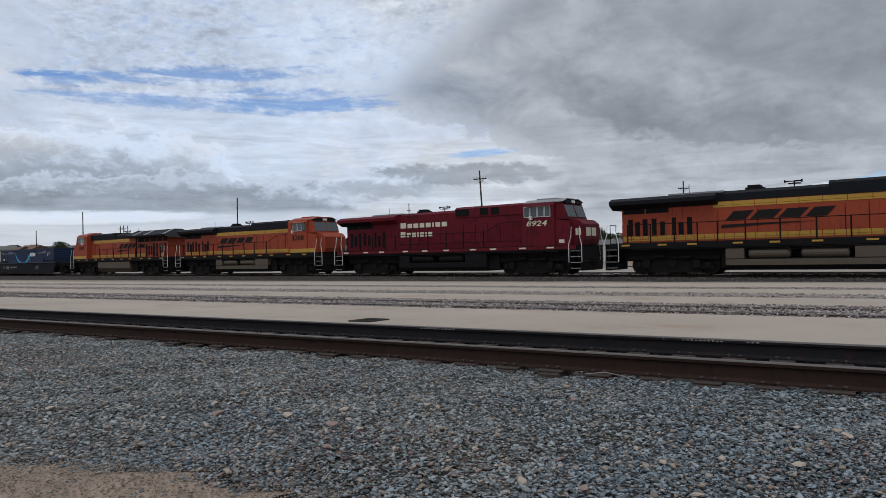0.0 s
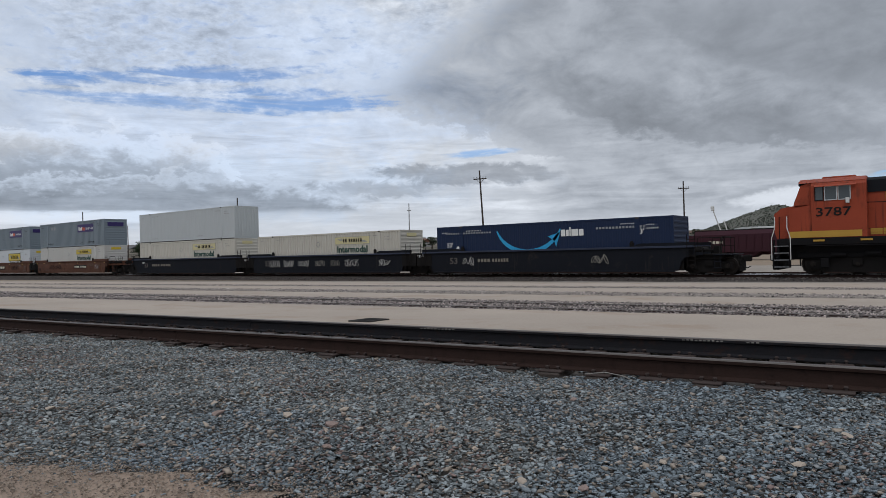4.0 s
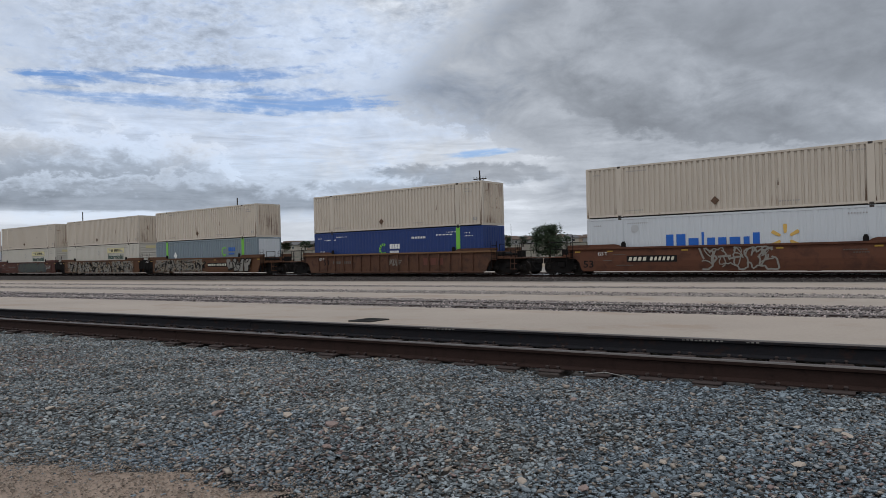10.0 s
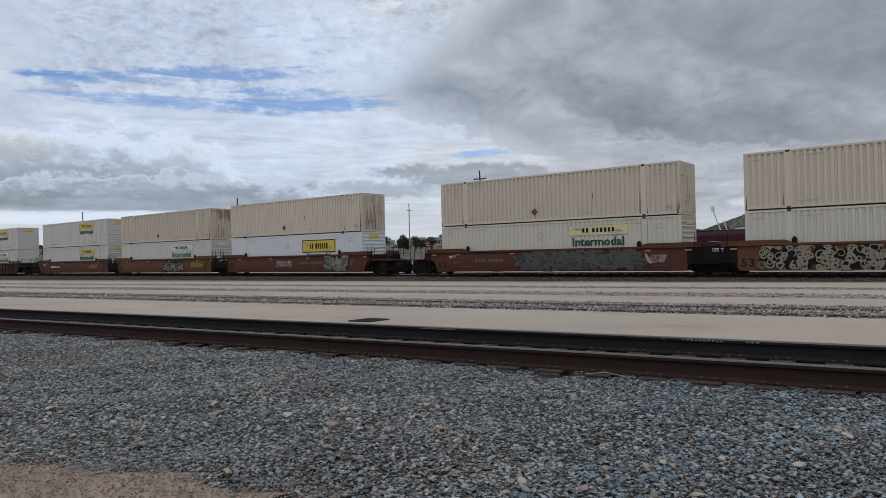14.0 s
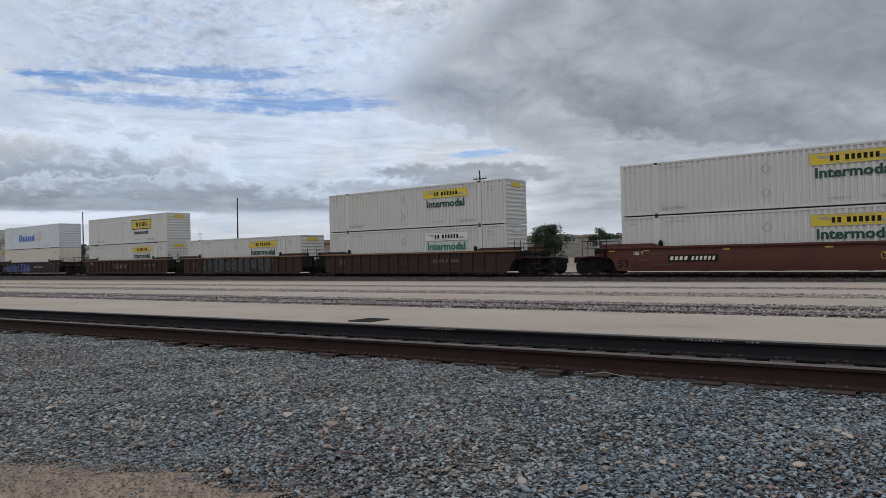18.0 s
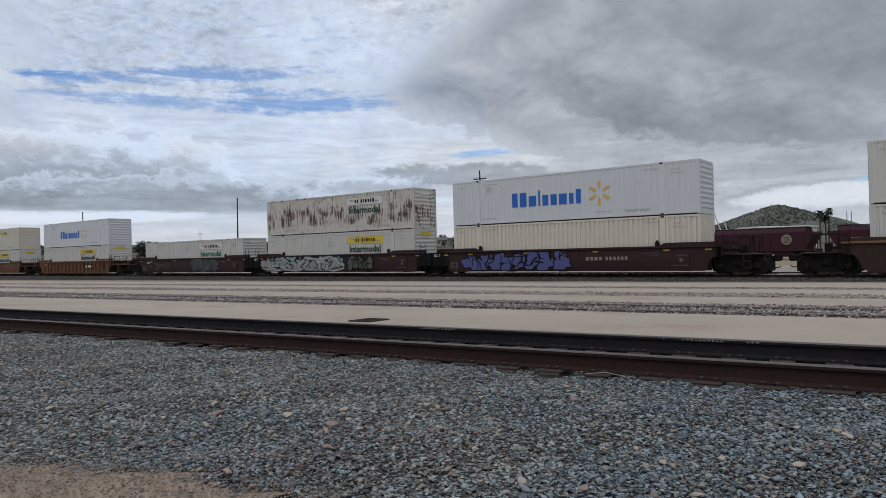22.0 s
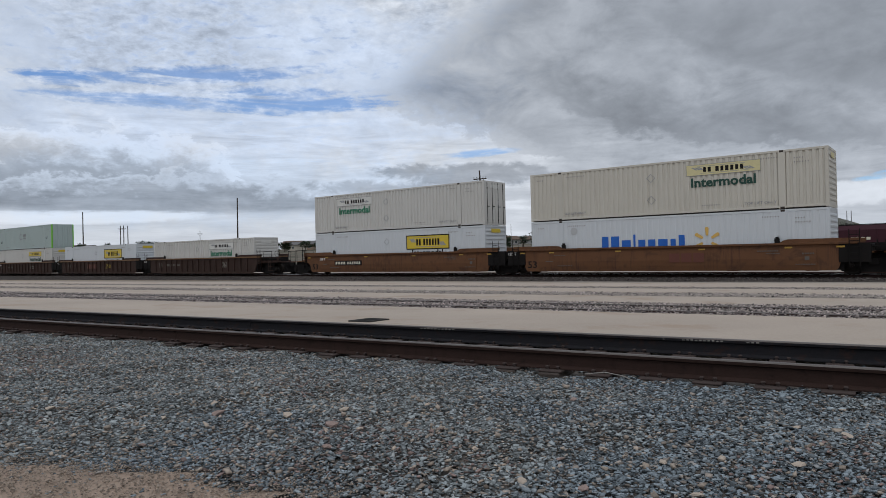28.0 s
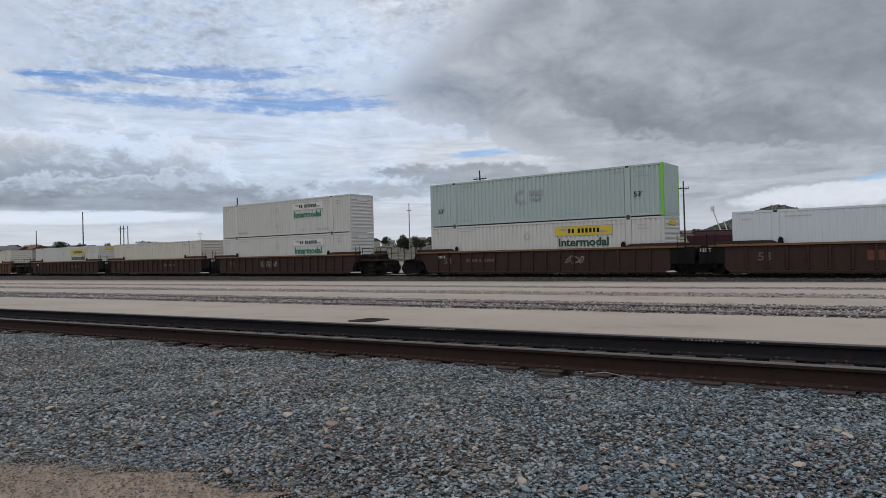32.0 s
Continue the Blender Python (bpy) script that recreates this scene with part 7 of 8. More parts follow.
        if livery == "orange":
            lettering(number, 0.42, 1.45, M_BLACK, ob, pose(X(17.75) if s < 0 else X(19.35), s * 1.514, 2.78, 0, 0, turn), "number")
        else:
            lettering(number, 0.34, 1.42, M_CREAM_MARK, ob, pose(X(17.64) if s < 0 else X(19.06), s * 1.514, 2.98, 0, 0, turn), "number", slant=0.2)
            lazy("small_mark", ("wplate", s), lambda bm: box(bm, X(19.8), X(20.15), min(s * 1.421, s * 1.426), max(s * 1.421, s * 1.426), 1.92, 2.12), M_CREAM_MARK, ob)["kind"] = "stuff"
    if livery == "red":
        lazy("nose_emblem", ("nbars",), lambda bm: blocks(bm, -0.75, 0.75, 2.3, 2.8, [1, 1], None, 0.2), M_CREAM_MARK, ob, "white bars", pose(X(21.26), 0, 0, 0, 0, 90))
        for s in (-1, 1):
            lazy("nose_mark", ("nmark", s), lambda bm: box(bm, X(20.75), X(21.1), min(s * 1.121, s * 1.126), max(s * 1.121, s * 1.126), 2.35, 2.75), M_CREAM_MARK, ob)
    return ob


# ---------------------------------------------------------------- the train, front to rear
RUN = []          # (thing, its place along the train)


def on_train(ob, u, turn=0.0, z=0.0):
    RUN.append((ob, u, turn, z))


for label, livery, uc, rev, num, wing in (
        ("orange and black road diesel locomotive with yellow bands", "orange", -5.75, False, "3291", False),
        ("dark red road diesel locomotive with cream lettering", "red", -27.85, False, "8924", False),
        ("orange and black diesel locomotive coupled nose forward", "orange", -49.95, False, "3268", False),
        ("orange diesel locomotive with broad black radiator roof, running backwards", "orange", -72.05, True, "3787", True)):
    on_train(loco(label, livery, uc, rev, num, wing), uc, 180 if rev else 0)

BOX = {
    "smile": ("navy blue container with a light blue curved mark", "navy", "plate", "lying", "smile"),
    "faded": ("ivory ribbed container with a sun-bleached yellow panel and green word", "ivory", "wide", "lying", "faded"),
    "plain_grey": ("pale grey smooth container with rusted corner edges", "pale_grey", "panel", "standing", ""),
    "yellow": ("white ribbed container with a yellow panel and dark green word", "white", "wide", "lying", "yellow"),
    "parcel": ("slate grey ribbed container with a purple name panel", "grey", "fine", "lying", "parcel"),
    "framed": ("smooth white container with a black-framed yellow panel", "bright", "plate", "lying", "framed"),
    "framed_word": ("white container with a black-framed yellow panel above a word", "white", "plate", "lying", "framed_word"),
    "spark": ("white container with blue name bars and an amber rayed mark", "bright", "plate", "lying", "spark"),
    "tan": ("tan ribbed steel container with rust streaks on its end", "tan", "fine", "standing", "diamond"),
    "arc_blue": ("royal blue container with one lime green post", "blue", "plate", "standing", "arc_blue"),
    "arc_slate": ("slate blue container with lime green lift posts", "slate", "wide", "standing", "arc_slate"),
    "arc_mist": ("pale grey-green container with one lime green corner post", "mist", "wide", "standing", "arc_mist"),
    "clear": ("white ribbed container with a bleached panel and bright green word", "white", "wide", "lying", "clear"),
    "cream": ("cream corrugated steel container without markings", "cream", "fine", "standing", ""),
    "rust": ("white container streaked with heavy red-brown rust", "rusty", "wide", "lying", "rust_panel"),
    "panel": ("ivory container with a bleached panel and no word", "ivory", "plate", "lying", "plain_panel"),
    "left": ("white ribbed container with a door end and a green word", "white", "wide", "doors", "clear_left"),
    "plain": ("plain ivory ribbed container without a name panel", "ivory", "wide", "lying", ""),
}
CONSIST = (
    # left end along the train, lower box, upper box, well kind, paint, first and last unit of its car, what is painted on it
    (-103.4, "smile", None, "plain", "black", True, False, (("bars", -4.6, -2.2), ("scrawl", -5.8, -4.9, "white", 3), ("scrawl", 3.4, 4.4, "pale", 4))),
    (-122.9, "faded", None, "plain", "black", False, False, (("scrawl", -6.2, -5.0, "white", 5), ("scrawl", -4.4, -3.2, "white", 6), ("scrawl", -2.6, -1.4, "white", 7), ("scrawl", -0.6, 0.5, "pale", 8), ("scrawl", 1.2, 2.2, "pale", 9), ("scrawl", 2.8, 4.2, "white", 10), ("scrawl", 6.3, 7.4, "white", 11))),
    (-142.25, "faded", "plain_grey", "plain", "black", False, True, (("bars", -5.4, -2.0),)),
    (-165.9, "yellow", "parcel", "smooth", "brown", True, False, (("mark", 1.5, 4.3), ("scrawl", -5.0, -1.8, "ink", 12), ("scrawl", 6.3, 7.2, "white", 13))),
    (-185.25, "framed", "parcel", "smooth", "brown", False, False, (("sign", -1.53, 0.95), ("scrawl", 3.0, 5.4, "ink", 14))),
    (-204.8, "spark", "tan", "smooth", "brown", False, True, (("mark", -5.5, -2.9), ("paint", -1.6, 2.0, None, "pale", 15, 6, False))),
    (-228.25, "arc_blue", "tan", "ribbed", "rust", True, True, (("bars", -5.8, -3.6), ("bigbars", 3.2, 5.0, "red"), ("scrawl", 0.0, 1.2, "pale", 16))),
    (-251.65, "arc_slate", "tan", "smooth", "orange", True, False, (("band", -7.7, 0.4, 0.3, 1.4, "ink", 17), ("curls", -7.8, 0.5, "buff", 117, False), ("curls", -7.8, 0.5, "pale", 118, False), ("mark", 1.2, 4.0), ("paint", 4.4, 7.4, "pale", "ink", 18, 4, False))),
    (-271.15, "faded", "tan", "smooth", "orange", False, False, (("band", -7.2, 7.0, 0.3, 1.4, "ink", 19), ("curls", -7.4, 7.2, "buff", 119, True), ("curls", -7.4, 7.2, "pale", 120, True), ("scrawl", 5.8, 7.4, "pale", 20))),
    (-290.5, "faded", "tan", "smooth", "red", False, True, (("bars", -5.2, -3.0), ("paint", -1.8, 6.0, "dusk", "olive", 21, 8, True), ("curls", -1.4, 5.6, "olive", 22, True), ("scrawl", 6.2, 7.3, "white", 23))),
    (-314.15, "framed", "tan", "smooth", "red", True, False, (("bars", 1.3, 4.0), ("scrawl", -1.6, 0.4, "white", 24), ("paint", 4.4, 6.6, "olive", "pale", 25, 3, True))),
    (-333.5, "clear", "tan", "smooth", "orange", False, False, (("bigbars", -1.6, 0.4, "red"), ("paint", 0.7, 3.9, "pale", "ink", 26, 6, False), ("scrawl", 5.3, 7.3, "yellow", 27))),
    (-352.7, "yellow", "yellow", "smooth", "red", False, True, (("mark", -5.3, -2.9), ("scrawl", 4.3, 6.3, "yellow", 28))),
    (-376.5, "clear", "yellow", "ribbed", "dark", True, False, (("bars", 2.3, 4.6),)),
    (-396.1, "yellow", None, "ribbed", "dark", False, False, (("paint", -5.0, 4.6, "dusk", "olive", 29, 8, False),)),
    (-415.8, "yellow", "framed_word", "ribbed", "dark", False, True, (("scrawl", -2.2, 0.6, "pale", 30), ("bars", 4.0, 6.2))),
    (-439.5, "cream", "spark", "smooth", "maroon", True, False, (("paint", -6.8, 0.4, "blue", "ink", 31, 8, False), ("bars", 1.6, 4.2))),
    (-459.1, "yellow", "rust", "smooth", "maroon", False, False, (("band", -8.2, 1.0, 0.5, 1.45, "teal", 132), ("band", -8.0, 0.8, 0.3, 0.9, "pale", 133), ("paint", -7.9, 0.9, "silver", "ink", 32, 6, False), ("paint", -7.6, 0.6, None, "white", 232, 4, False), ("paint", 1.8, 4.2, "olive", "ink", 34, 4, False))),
    (-478.7, "clear", None, "smooth", "maroon", False, True, (("scrawl", -5.8, -3.4, "olive", 35), ("paint", 0.6, 4.6, "dusk", "olive", 36, 5, False))),
    (-502.45, "yellow", "spark", "ribbed", "gold", True, True, (("sign", 2.9, 5.0), ("bars", -6.0, -4.0))),
    (-526.05, "yellow", "panel", "smooth", "gold", True, False, (("mark", -1.4, 1.4),)),
    (-546.05, "spark", "faded", "smooth", "gold", False, False, (("bigbars", 0.5, 2.4, "red"),)),
    (-565.65, "framed", "left", "smooth", "gold", False, True, (("mark", -5.6, -2.9),)),
    (-589.6, "clear", None, "ribbed", "dark", True, False, (("bars", -5.4, -3.0), ("scrawl", 3.6, 4.6, "pale", 37))),
    (-609.3, "framed", None, "ribbed", "dark", False, False, (("bigbars", -2.2, 0.2, "red"), ("scrawl", 2.2, 3.2, "yellow", 38))),
    (-628.95, "yellow", "arc_mist", "ribbed", "dark", False, True, (("scrawl", 2.2, 3.4, "pale", 39), ("bars", -5.0, -2.8))),
    (-652.9, "clear", "clear", "ribbed", "dark", True, False, (("scrawl", -2.5, -0.4, "pale", 40),)),
    (-672.6, "plain", None, "ribbed", "dark", False, False, (("bars", 2.0, 4.0),)),
    (-692.4, "yellow", None, "ribbed", "dark", False, True, (("bars", 2.0, 4.0),)),
    (-716.2, "plain", None, "ribbed", "rust", True, True, (("bars", 2.0, 4.0),)),
)
WELL_WORDS = {"black": "black", "brown": "red-brown", "rust": "rusty brown", "orange": "orange-brown", "red": "faded red-brown", "maroon": "dark maroon", "dark": "dark brown", "gold": "golden brown"}
for u, lower, upper, kind, paint, first, last, art in CONSIST:
    sprayed = any(a[0] == "paint" for a in art)
    text = f"{WELL_WORDS[paint]} {'ribbed' if kind != 'smooth' else 'smooth-sided'} steel well car" + (" covered in graffiti" if sprayed else " carrying stacked containers" if upper else " carrying one container")
    on_train(well_car(text, kind, paint, u + CL / 2, first, last, art), u + CL / 2)
    on_train(container(*BOX[lower], u, 0.33), u + CL / 2, 0, 0.33)
    if upper:
        on_train(container(*BOX[upper], u, 0.33 + CH + 0.02), u + CL / 2, 0, 0.33 + CH + 0.02)
# ---------------------------------------------------------------- beyond the train
M_POLE = mat("pole_wood", (0.05, 0.04, 0.034), 0.9, 0, 0.25, 2, 0.2)
M_POLE_METAL = mat("pole_steel", (0.22, 0.22, 0.22), 0.6, 0.3, 0.15, 2, 0.1)
M_WIRE = mat("wire", (0.16, 0.165, 0.17), 0.6, 0.2, 0.1, 2, 0.0)
M_BARK = mat("bark", (0.075, 0.055, 0.042), 0.95, 0, 0.3, 3, 0.4)
M_LEAF = mat("leaf", (0.030, 0.046, 0.022), 0.7, 0, 0.25, 2, 0.0, island=0.4, shift=0.2, spec=0.2)
M_PALM = mat("palm_leaf", (0.035, 0.05, 0.026), 0.7, 0, 0.25, 2, 0.0, island=0.3, spec=0.2)
M_HOPPER = mat("maroon_hopper_paint", (0.046, 0.016, 0.023), 0.7, 0, 0.2, 0.5, 0.1, 20, (0.03, 0.017, 0.02), 0.3, (0.025, 0.016, 0.018), 0.3, spec=0.15)
# the hill's scrub and bush colours are paled to carry distance haze
M_HAZY_HILL = mat("hill_scrub", (0.13, 0.128, 0.112), 0.95, 0, 0.25, 0.03, 0.4, 0.4, (0.085, 0.088, 0.07), 0.5, spec=0.1)
M_SLOPE = mat("town_slope_scrub", (0.15, 0.132, 0.105), 0.95, 0, 0.3, 0.06, 0.4, 0.5, (0.055, 0.06, 0.042), 0.55, spec=0.1)
M_HAZY_BUSH = mat("bush", (0.088, 0.096, 0.078), 0.85, 0, 0.25, 0.3, 0.0, island=0.5, spec=0.1)
M_ROOFS = [mat("grey_shingle", (0.13, 0.125, 0.125), 0.9, 0, 0.2, 0.6), mat("brown_shingle", (0.12, 0.085, 0.065), 0.9, 0, 0.2, 0.6), mat("red_tile", (0.17, 0.085, 0.06), 0.9, 0, 0.2, 0.6)]
M_WALLS = [mat("cream_stucco", (0.42, 0.38, 0.32), 0.9, 0, 0.12, 0.6, shift=0.08), mat("grey_stucco", (0.30, 0.29, 0.28), 0.9, 0, 0.12, 0.6, shift=0.08), mat("tan_stucco", (0.33, 0.25, 0.19), 0.9, 0, 0.12, 0.6, shift=0.08), mat("white_siding", (0.52, 0.52, 0.50), 0.85, 0, 0.1, 0.6, shift=0.05)]
M_PANE = glass("far_window", (0.03, 0.035, 0.04))
M_SHED = mat("white_shed_metal", (0.62, 0.62, 0.60), 0.5, 0.1, 0.08, 0.4)
GROUND_Z = -0.61


def utility_pole(x, y, top, lean=0.0, arms=1, label="tall dark timber utility pole with a cross arm", metal=False, r=0.15):
    ob = thing("utility_pole", label, "utility pole", pose(x, y, GROUND_Z, 0, lean, 37))
    h = top - GROUND_Z
    bm = bmesh.new()
    tube(bm, (0, 0, -0.4), (0, 0, h), r, 10, r * 0.62)
    part("pole_shaft", bm, M_POLE_METAL if metal else M_POLE, ob)
    for k in range(arms):
        z = h - 1.1 - k * 1.0
        bm = bmesh.new()
        box(bm, -0.85, 0.85, -0.12, -0.02, z - 0.07, z + 0.07, 0.01)
        part("cross_arm", bm, M_POLE, ob)
        bm = bmesh.new()
        tube(bm, (-0.55, -0.05, z), (0, -0.03, z - 0.6), 0.025, 5)
        tube(bm, (0.55, -0.05, z), (0, -0.03, z - 0.6), 0.025, 5)
        part("arm_brace", bm, M_POLE, ob)
        for a in (-0.78, -0.4, 0.4, 0.78):
            lazy("insulator", ("insul",), lambda bm: (tube(bm, (0, 0, 0), (0, 0, 0.12), 0.02, 6), tube(bm, (0, 0, 0.1), (0, 0, 0.2), 0.06, 8, 0.035)), M_WIRE, ob, at=pose(a, -0.07, z + 0.07))
    return ob


POLES = ((-49.0, 73.3, 12.1, -2.6, 1), (-33.5, 105.2, 11.6, -0.4, 1), (-95.0, 68.4, 11.4, 0.5, 0), (-144.1, 66.1, 11.7, 0.0, 0))
for x, y, t, lean, arms in POLES:
    utility_pole(x, y, t, lean, arms, *(() if arms else ("tall plain dark timber utility pole",)))
utility_pole(-87.2, 103.2, 11.5, 0.3, 0, "slim grey steel lamp pole", True, 0.13)
lazy("cap", ("polecap",), lambda bm: box(bm, -0.35, 0.35, -0.1, 0.1, 10.6, 10.75), M_POLE_METAL, bpy.data.objects["utility_pole.004"])
for x, y, t in ((-226.6, 116.3, 13.4), (-225.6, 116.9, 13.4), (-224.4, 117.7, 13.3)):
    utility_pole(x, y, t, 0, 1 if t > 13.35 else 0, "distant dark timber pole of a cluster", False, 0.2)
utility_pole(-214.1, 138.5, 11.4, 0, 1, "small distant pole with a cross arm", True, 0.12)
utility_pole(-238.5, 94.6, 11.8, 0, 0, "distant dark timber pole beyond the yard", False, 0.2)
utility_pole(-22.4, 196.8, 9.6, 0, 0, "thin grey mast beyond the yard", True, 0.13)
utility_pole(-21.5, 197.3, 9.6, 0, 0, "thin grey mast beyond the yard", True, 0.13)
utility_pole(-107.9, 169.3, 7.9, 0, 0, "thin grey mast beyond the yard", True, 0.1)
utility_pole(-105.3, 171.2, 9.5, 0, 0, "thin grey mast beyond the yard", True, 0.1)


def leaves(bm, centre, radius, n, rng, size):
    """A clump: small tilted leaf cards in a shell, uneven."""
    for _ in range(n):
        d = Vector((rng.gauss(0, 1), rng.gauss(0, 1), rng.gauss(0, 1))).normalized()
        c = Vector(centre) + Vector((d.x * radius[0], d.y * radius[1], d.z * radius[2])) * rng.uniform(0.45, 1.05)
        u = Vector((rng.gauss(0, 1), rng.gauss(0, 1), rng.gauss(0, 0.6))).normalized()
        v = u.orthogonal().normalized()
        s = size * rng.uniform(0.6, 1.4)
        bm.faces.new([bm.verts.new(c + u * a * s + v * b * s) for a, b in ((-1, -0.1), (0, -0.55), (1, 0.05), (0.1, 0.6))])


def tree_parts(ob, key, height, spread, clumps, per, seed, size, low=0.32):
    rng = random.Random(seed)
    if (key, "trunk") not in MESHES:
        bm = bmesh.new()
        tube(bm, (0, 0, -0.3), (0.1, 0.05, height * 0.45), height * 0.035, 8, height * 0.022)
        for k in range(6):
            a = k * math.tau / 6 + rng.uniform(-0.4, 0.4)
            z = height * rng.uniform(0.3, 0.48)
            tube(bm, (0.08, 0.04, z), (math.cos(a) * spread * 0.55, math.sin(a) * spread * 0.55, z + height * rng.uniform(0.15, 0.35)), height * 0.014, 6, height * 0.006)
        MESHES[(key, "trunk")] = mesh_from(bm, M_BARK, "trunk")
        bm = bmesh.new()
        for k in range(clumps):
            a = rng.uniform(0, math.tau)
            q = math.sqrt(rng.uniform(0, 1))
            zz = rng.uniform(low, 0.95)
            w = spread * (1 - abs(zz - 0.55) * 0.95) * q
            r = spread * rng.uniform(0.26, 0.44)
            leaves(bm, (math.cos(a) * w, math.sin(a) * w, height * zz), (r, r, r * 0.8), per, rng, size)
        me = bpy.data.meshes.new("crown")
        bm.to_mesh(me)
        bm.free()
        me.materials.append(M_LEAF)
        MESHES[(key, "crown")] = me
    for nm in ("trunk", "crown"):
        o = new(nm, MESHES[(key, nm)])
        o.parent = ob


def tree(x, y, z, height, spread, kind, turn=0.0, label="dark green broad-leaved tree with an uneven crown", group=""):
    """kind: 0 round, 1 wide, 2 upright, 3 dense to the ground; scaled from one of four grown shapes."""
    base_h, base_s = ((6.0, 2.6), (5.0, 3.4), (7.5, 2.0), (7.6, 3.6))[kind]
    ob = thing("tree", label, "tree", pose(x, y, z, 0, 0, turn), group)
    ob.scale = (spread / base_s, spread / base_s, height / base_h)
    tree_parts(ob, ("tree", kind), base_h, base_s, (26, 30, 24, 60)[kind], 55 if kind < 3 else 95, 50 + kind, 0.2, 0.32 if kind < 3 else 0.14)
    return ob


def palm(x, y, z, height, seed):
    rng = random.Random(seed)
    ob = thing("palm_tree", "thin-trunked palm with a ragged round crown", "palm tree", pose(x, y, z, 0, 0, rng.uniform(0, 360)))
    bm = bmesh.new()
    tube(bm, (0, 0, -0.3), (0.15, 0, height - 0.6), 0.20, 8, 0.14)
    part("trunk", bm, M_BARK, ob)
    bm = bmesh.new()
    for k in range(34):
        a = rng.uniform(0, math.tau)
        up = rng.uniform(-0.7, 0.9)
        ln = rng.uniform(1.3, 1.9)
        p = Vector((0.15, 0, height - 0.7))
        d = Vector((math.cos(a) * math.cos(up), math.sin(a) * math.cos(up), math.sin(up)))
        n = Vector((-math.sin(a), math.cos(a), 0))
        prev = None
        for i in range(5):
            t = i / 4
            c = p + d * ln * t - Vector((0, 0, 0.75 * t * t))
            w = 0.02 + 0.30 * math.sin(math.pi * min(1, t * 0.9 + 0.1))
            cur = (bm.verts.new(c + n * w), bm.verts.new(c - n * w))
            if prev:
                bm.faces.new((prev[0], prev[1], cur[1], cur[0]))
            prev = cur
    part("crown", bm, M_PALM, ob)


def house(x, y, z, turn, w, d, h, wall, roof, label, flat=False, windows=2):
    ob = thing("house", label, "house", pose(x, y, z, 0, 0, turn), "houses beyond the yard")
    bm = bmesh.new()
    box(bm, -w / 2, w / 2, -d / 2, d / 2, -3.0, h)
    part("wall", bm, wall, ob)
    bm = bmesh.new()
    if flat:
        box(bm, -w / 2 - 0.2, w / 2 + 0.2, -d / 2 - 0.2, d / 2 + 0.2, h, h + 0.3)
    else:
        rise = d * 0.24
        prism_x(bm, [(-d / 2 - 0.45, h - 0.1), (0, h + rise), (d / 2 + 0.45, h - 0.1), (d / 2 + 0.45, h + 0.08), (0, h + rise + 0.2), (-d / 2 - 0.45, h + 0.08)], -w / 2 - 0.4, w / 2 + 0.4)
        for s in (-1, 1):
            v = [bm.verts.new((s * w / 2, a, b)) for a, b in ((-d / 2, h), (d / 2, h), (0, h + rise))]
            bm.faces.new(v)
    part("roof", bm, roof, ob)
    for k in range(windows):
        a = -w / 2 + w * (k + 0.5) / windows
        for s in (-1,):
            win = lazy("window", ("hwin", s), lambda bm: [box(bm, q[0], q[1], min(s * 0.0, s * 0.06), max(0, s * 0.06), q[2], q[3]) for q in ((-0.7, 0.7, 0.0, 0.08), (-0.7, 0.7, 1.12, 1.2), (-0.7, -0.62, 0.08, 1.12), (0.62, 0.7, 0.08, 1.12))], M_WALLS[3], ob, at=pose(a, s * d / 2, h - 1.9))
            lazy("pane", ("hpane", s), lambda bm: box(bm, -0.62, 0.62, min(s * 0.005, s * 0.03), max(s * 0.005, s * 0.03), 0.08, 1.12), M_PANE, win)
    return ob


def hill_height(x, y):
    """The low town slope that rims the plain, and its dip towards the yard."""
    d = math.hypot(x, y)
    rise = min(max((d - 150) / 260.0, 0), 1)
    rise = rise * rise * (3 - 2 * rise)
    n = noise.noise((x * 0.006, y * 0.006, 0.3)) * 1.6 + noise.noise((x * 0.02, y * 0.02, 1.3)) * 0.7
    return GROUND_Z - 0.3 + rise * (7.2 + n)


def build_slope():
    bm = bmesh.new()
    rows = []
    for r in (145, 170, 200, 235, 275, 320, 370, 420, 470, 560, 700):
        row = []
        for k in range(64):
            b = radians(-98 + k * 2.0)
            x, y = math.sin(b) * r, math.cos(b) * r
            z = hill_height(x, y) if r < 500 else hill_height(x, y) - (r - 470) * 0.02
            row.append(bm.verts.new((x, y, z)))
        rows.append(row)
    for a, b in zip(rows, rows[1:]):
        for i in range(63):
            bm.faces.new((a[i], a[i + 1], b[i + 1], b[i]))
    structure("town_slope", bm, M_SLOPE, "low dry slope that carries the town", "hillside")


def mound(r):
    """Height of the hill r metres from its top."""
    return max(0.0, 39.4 - 0.36 * r + 1.8 * (1 - math.exp(-r / 10.0)))


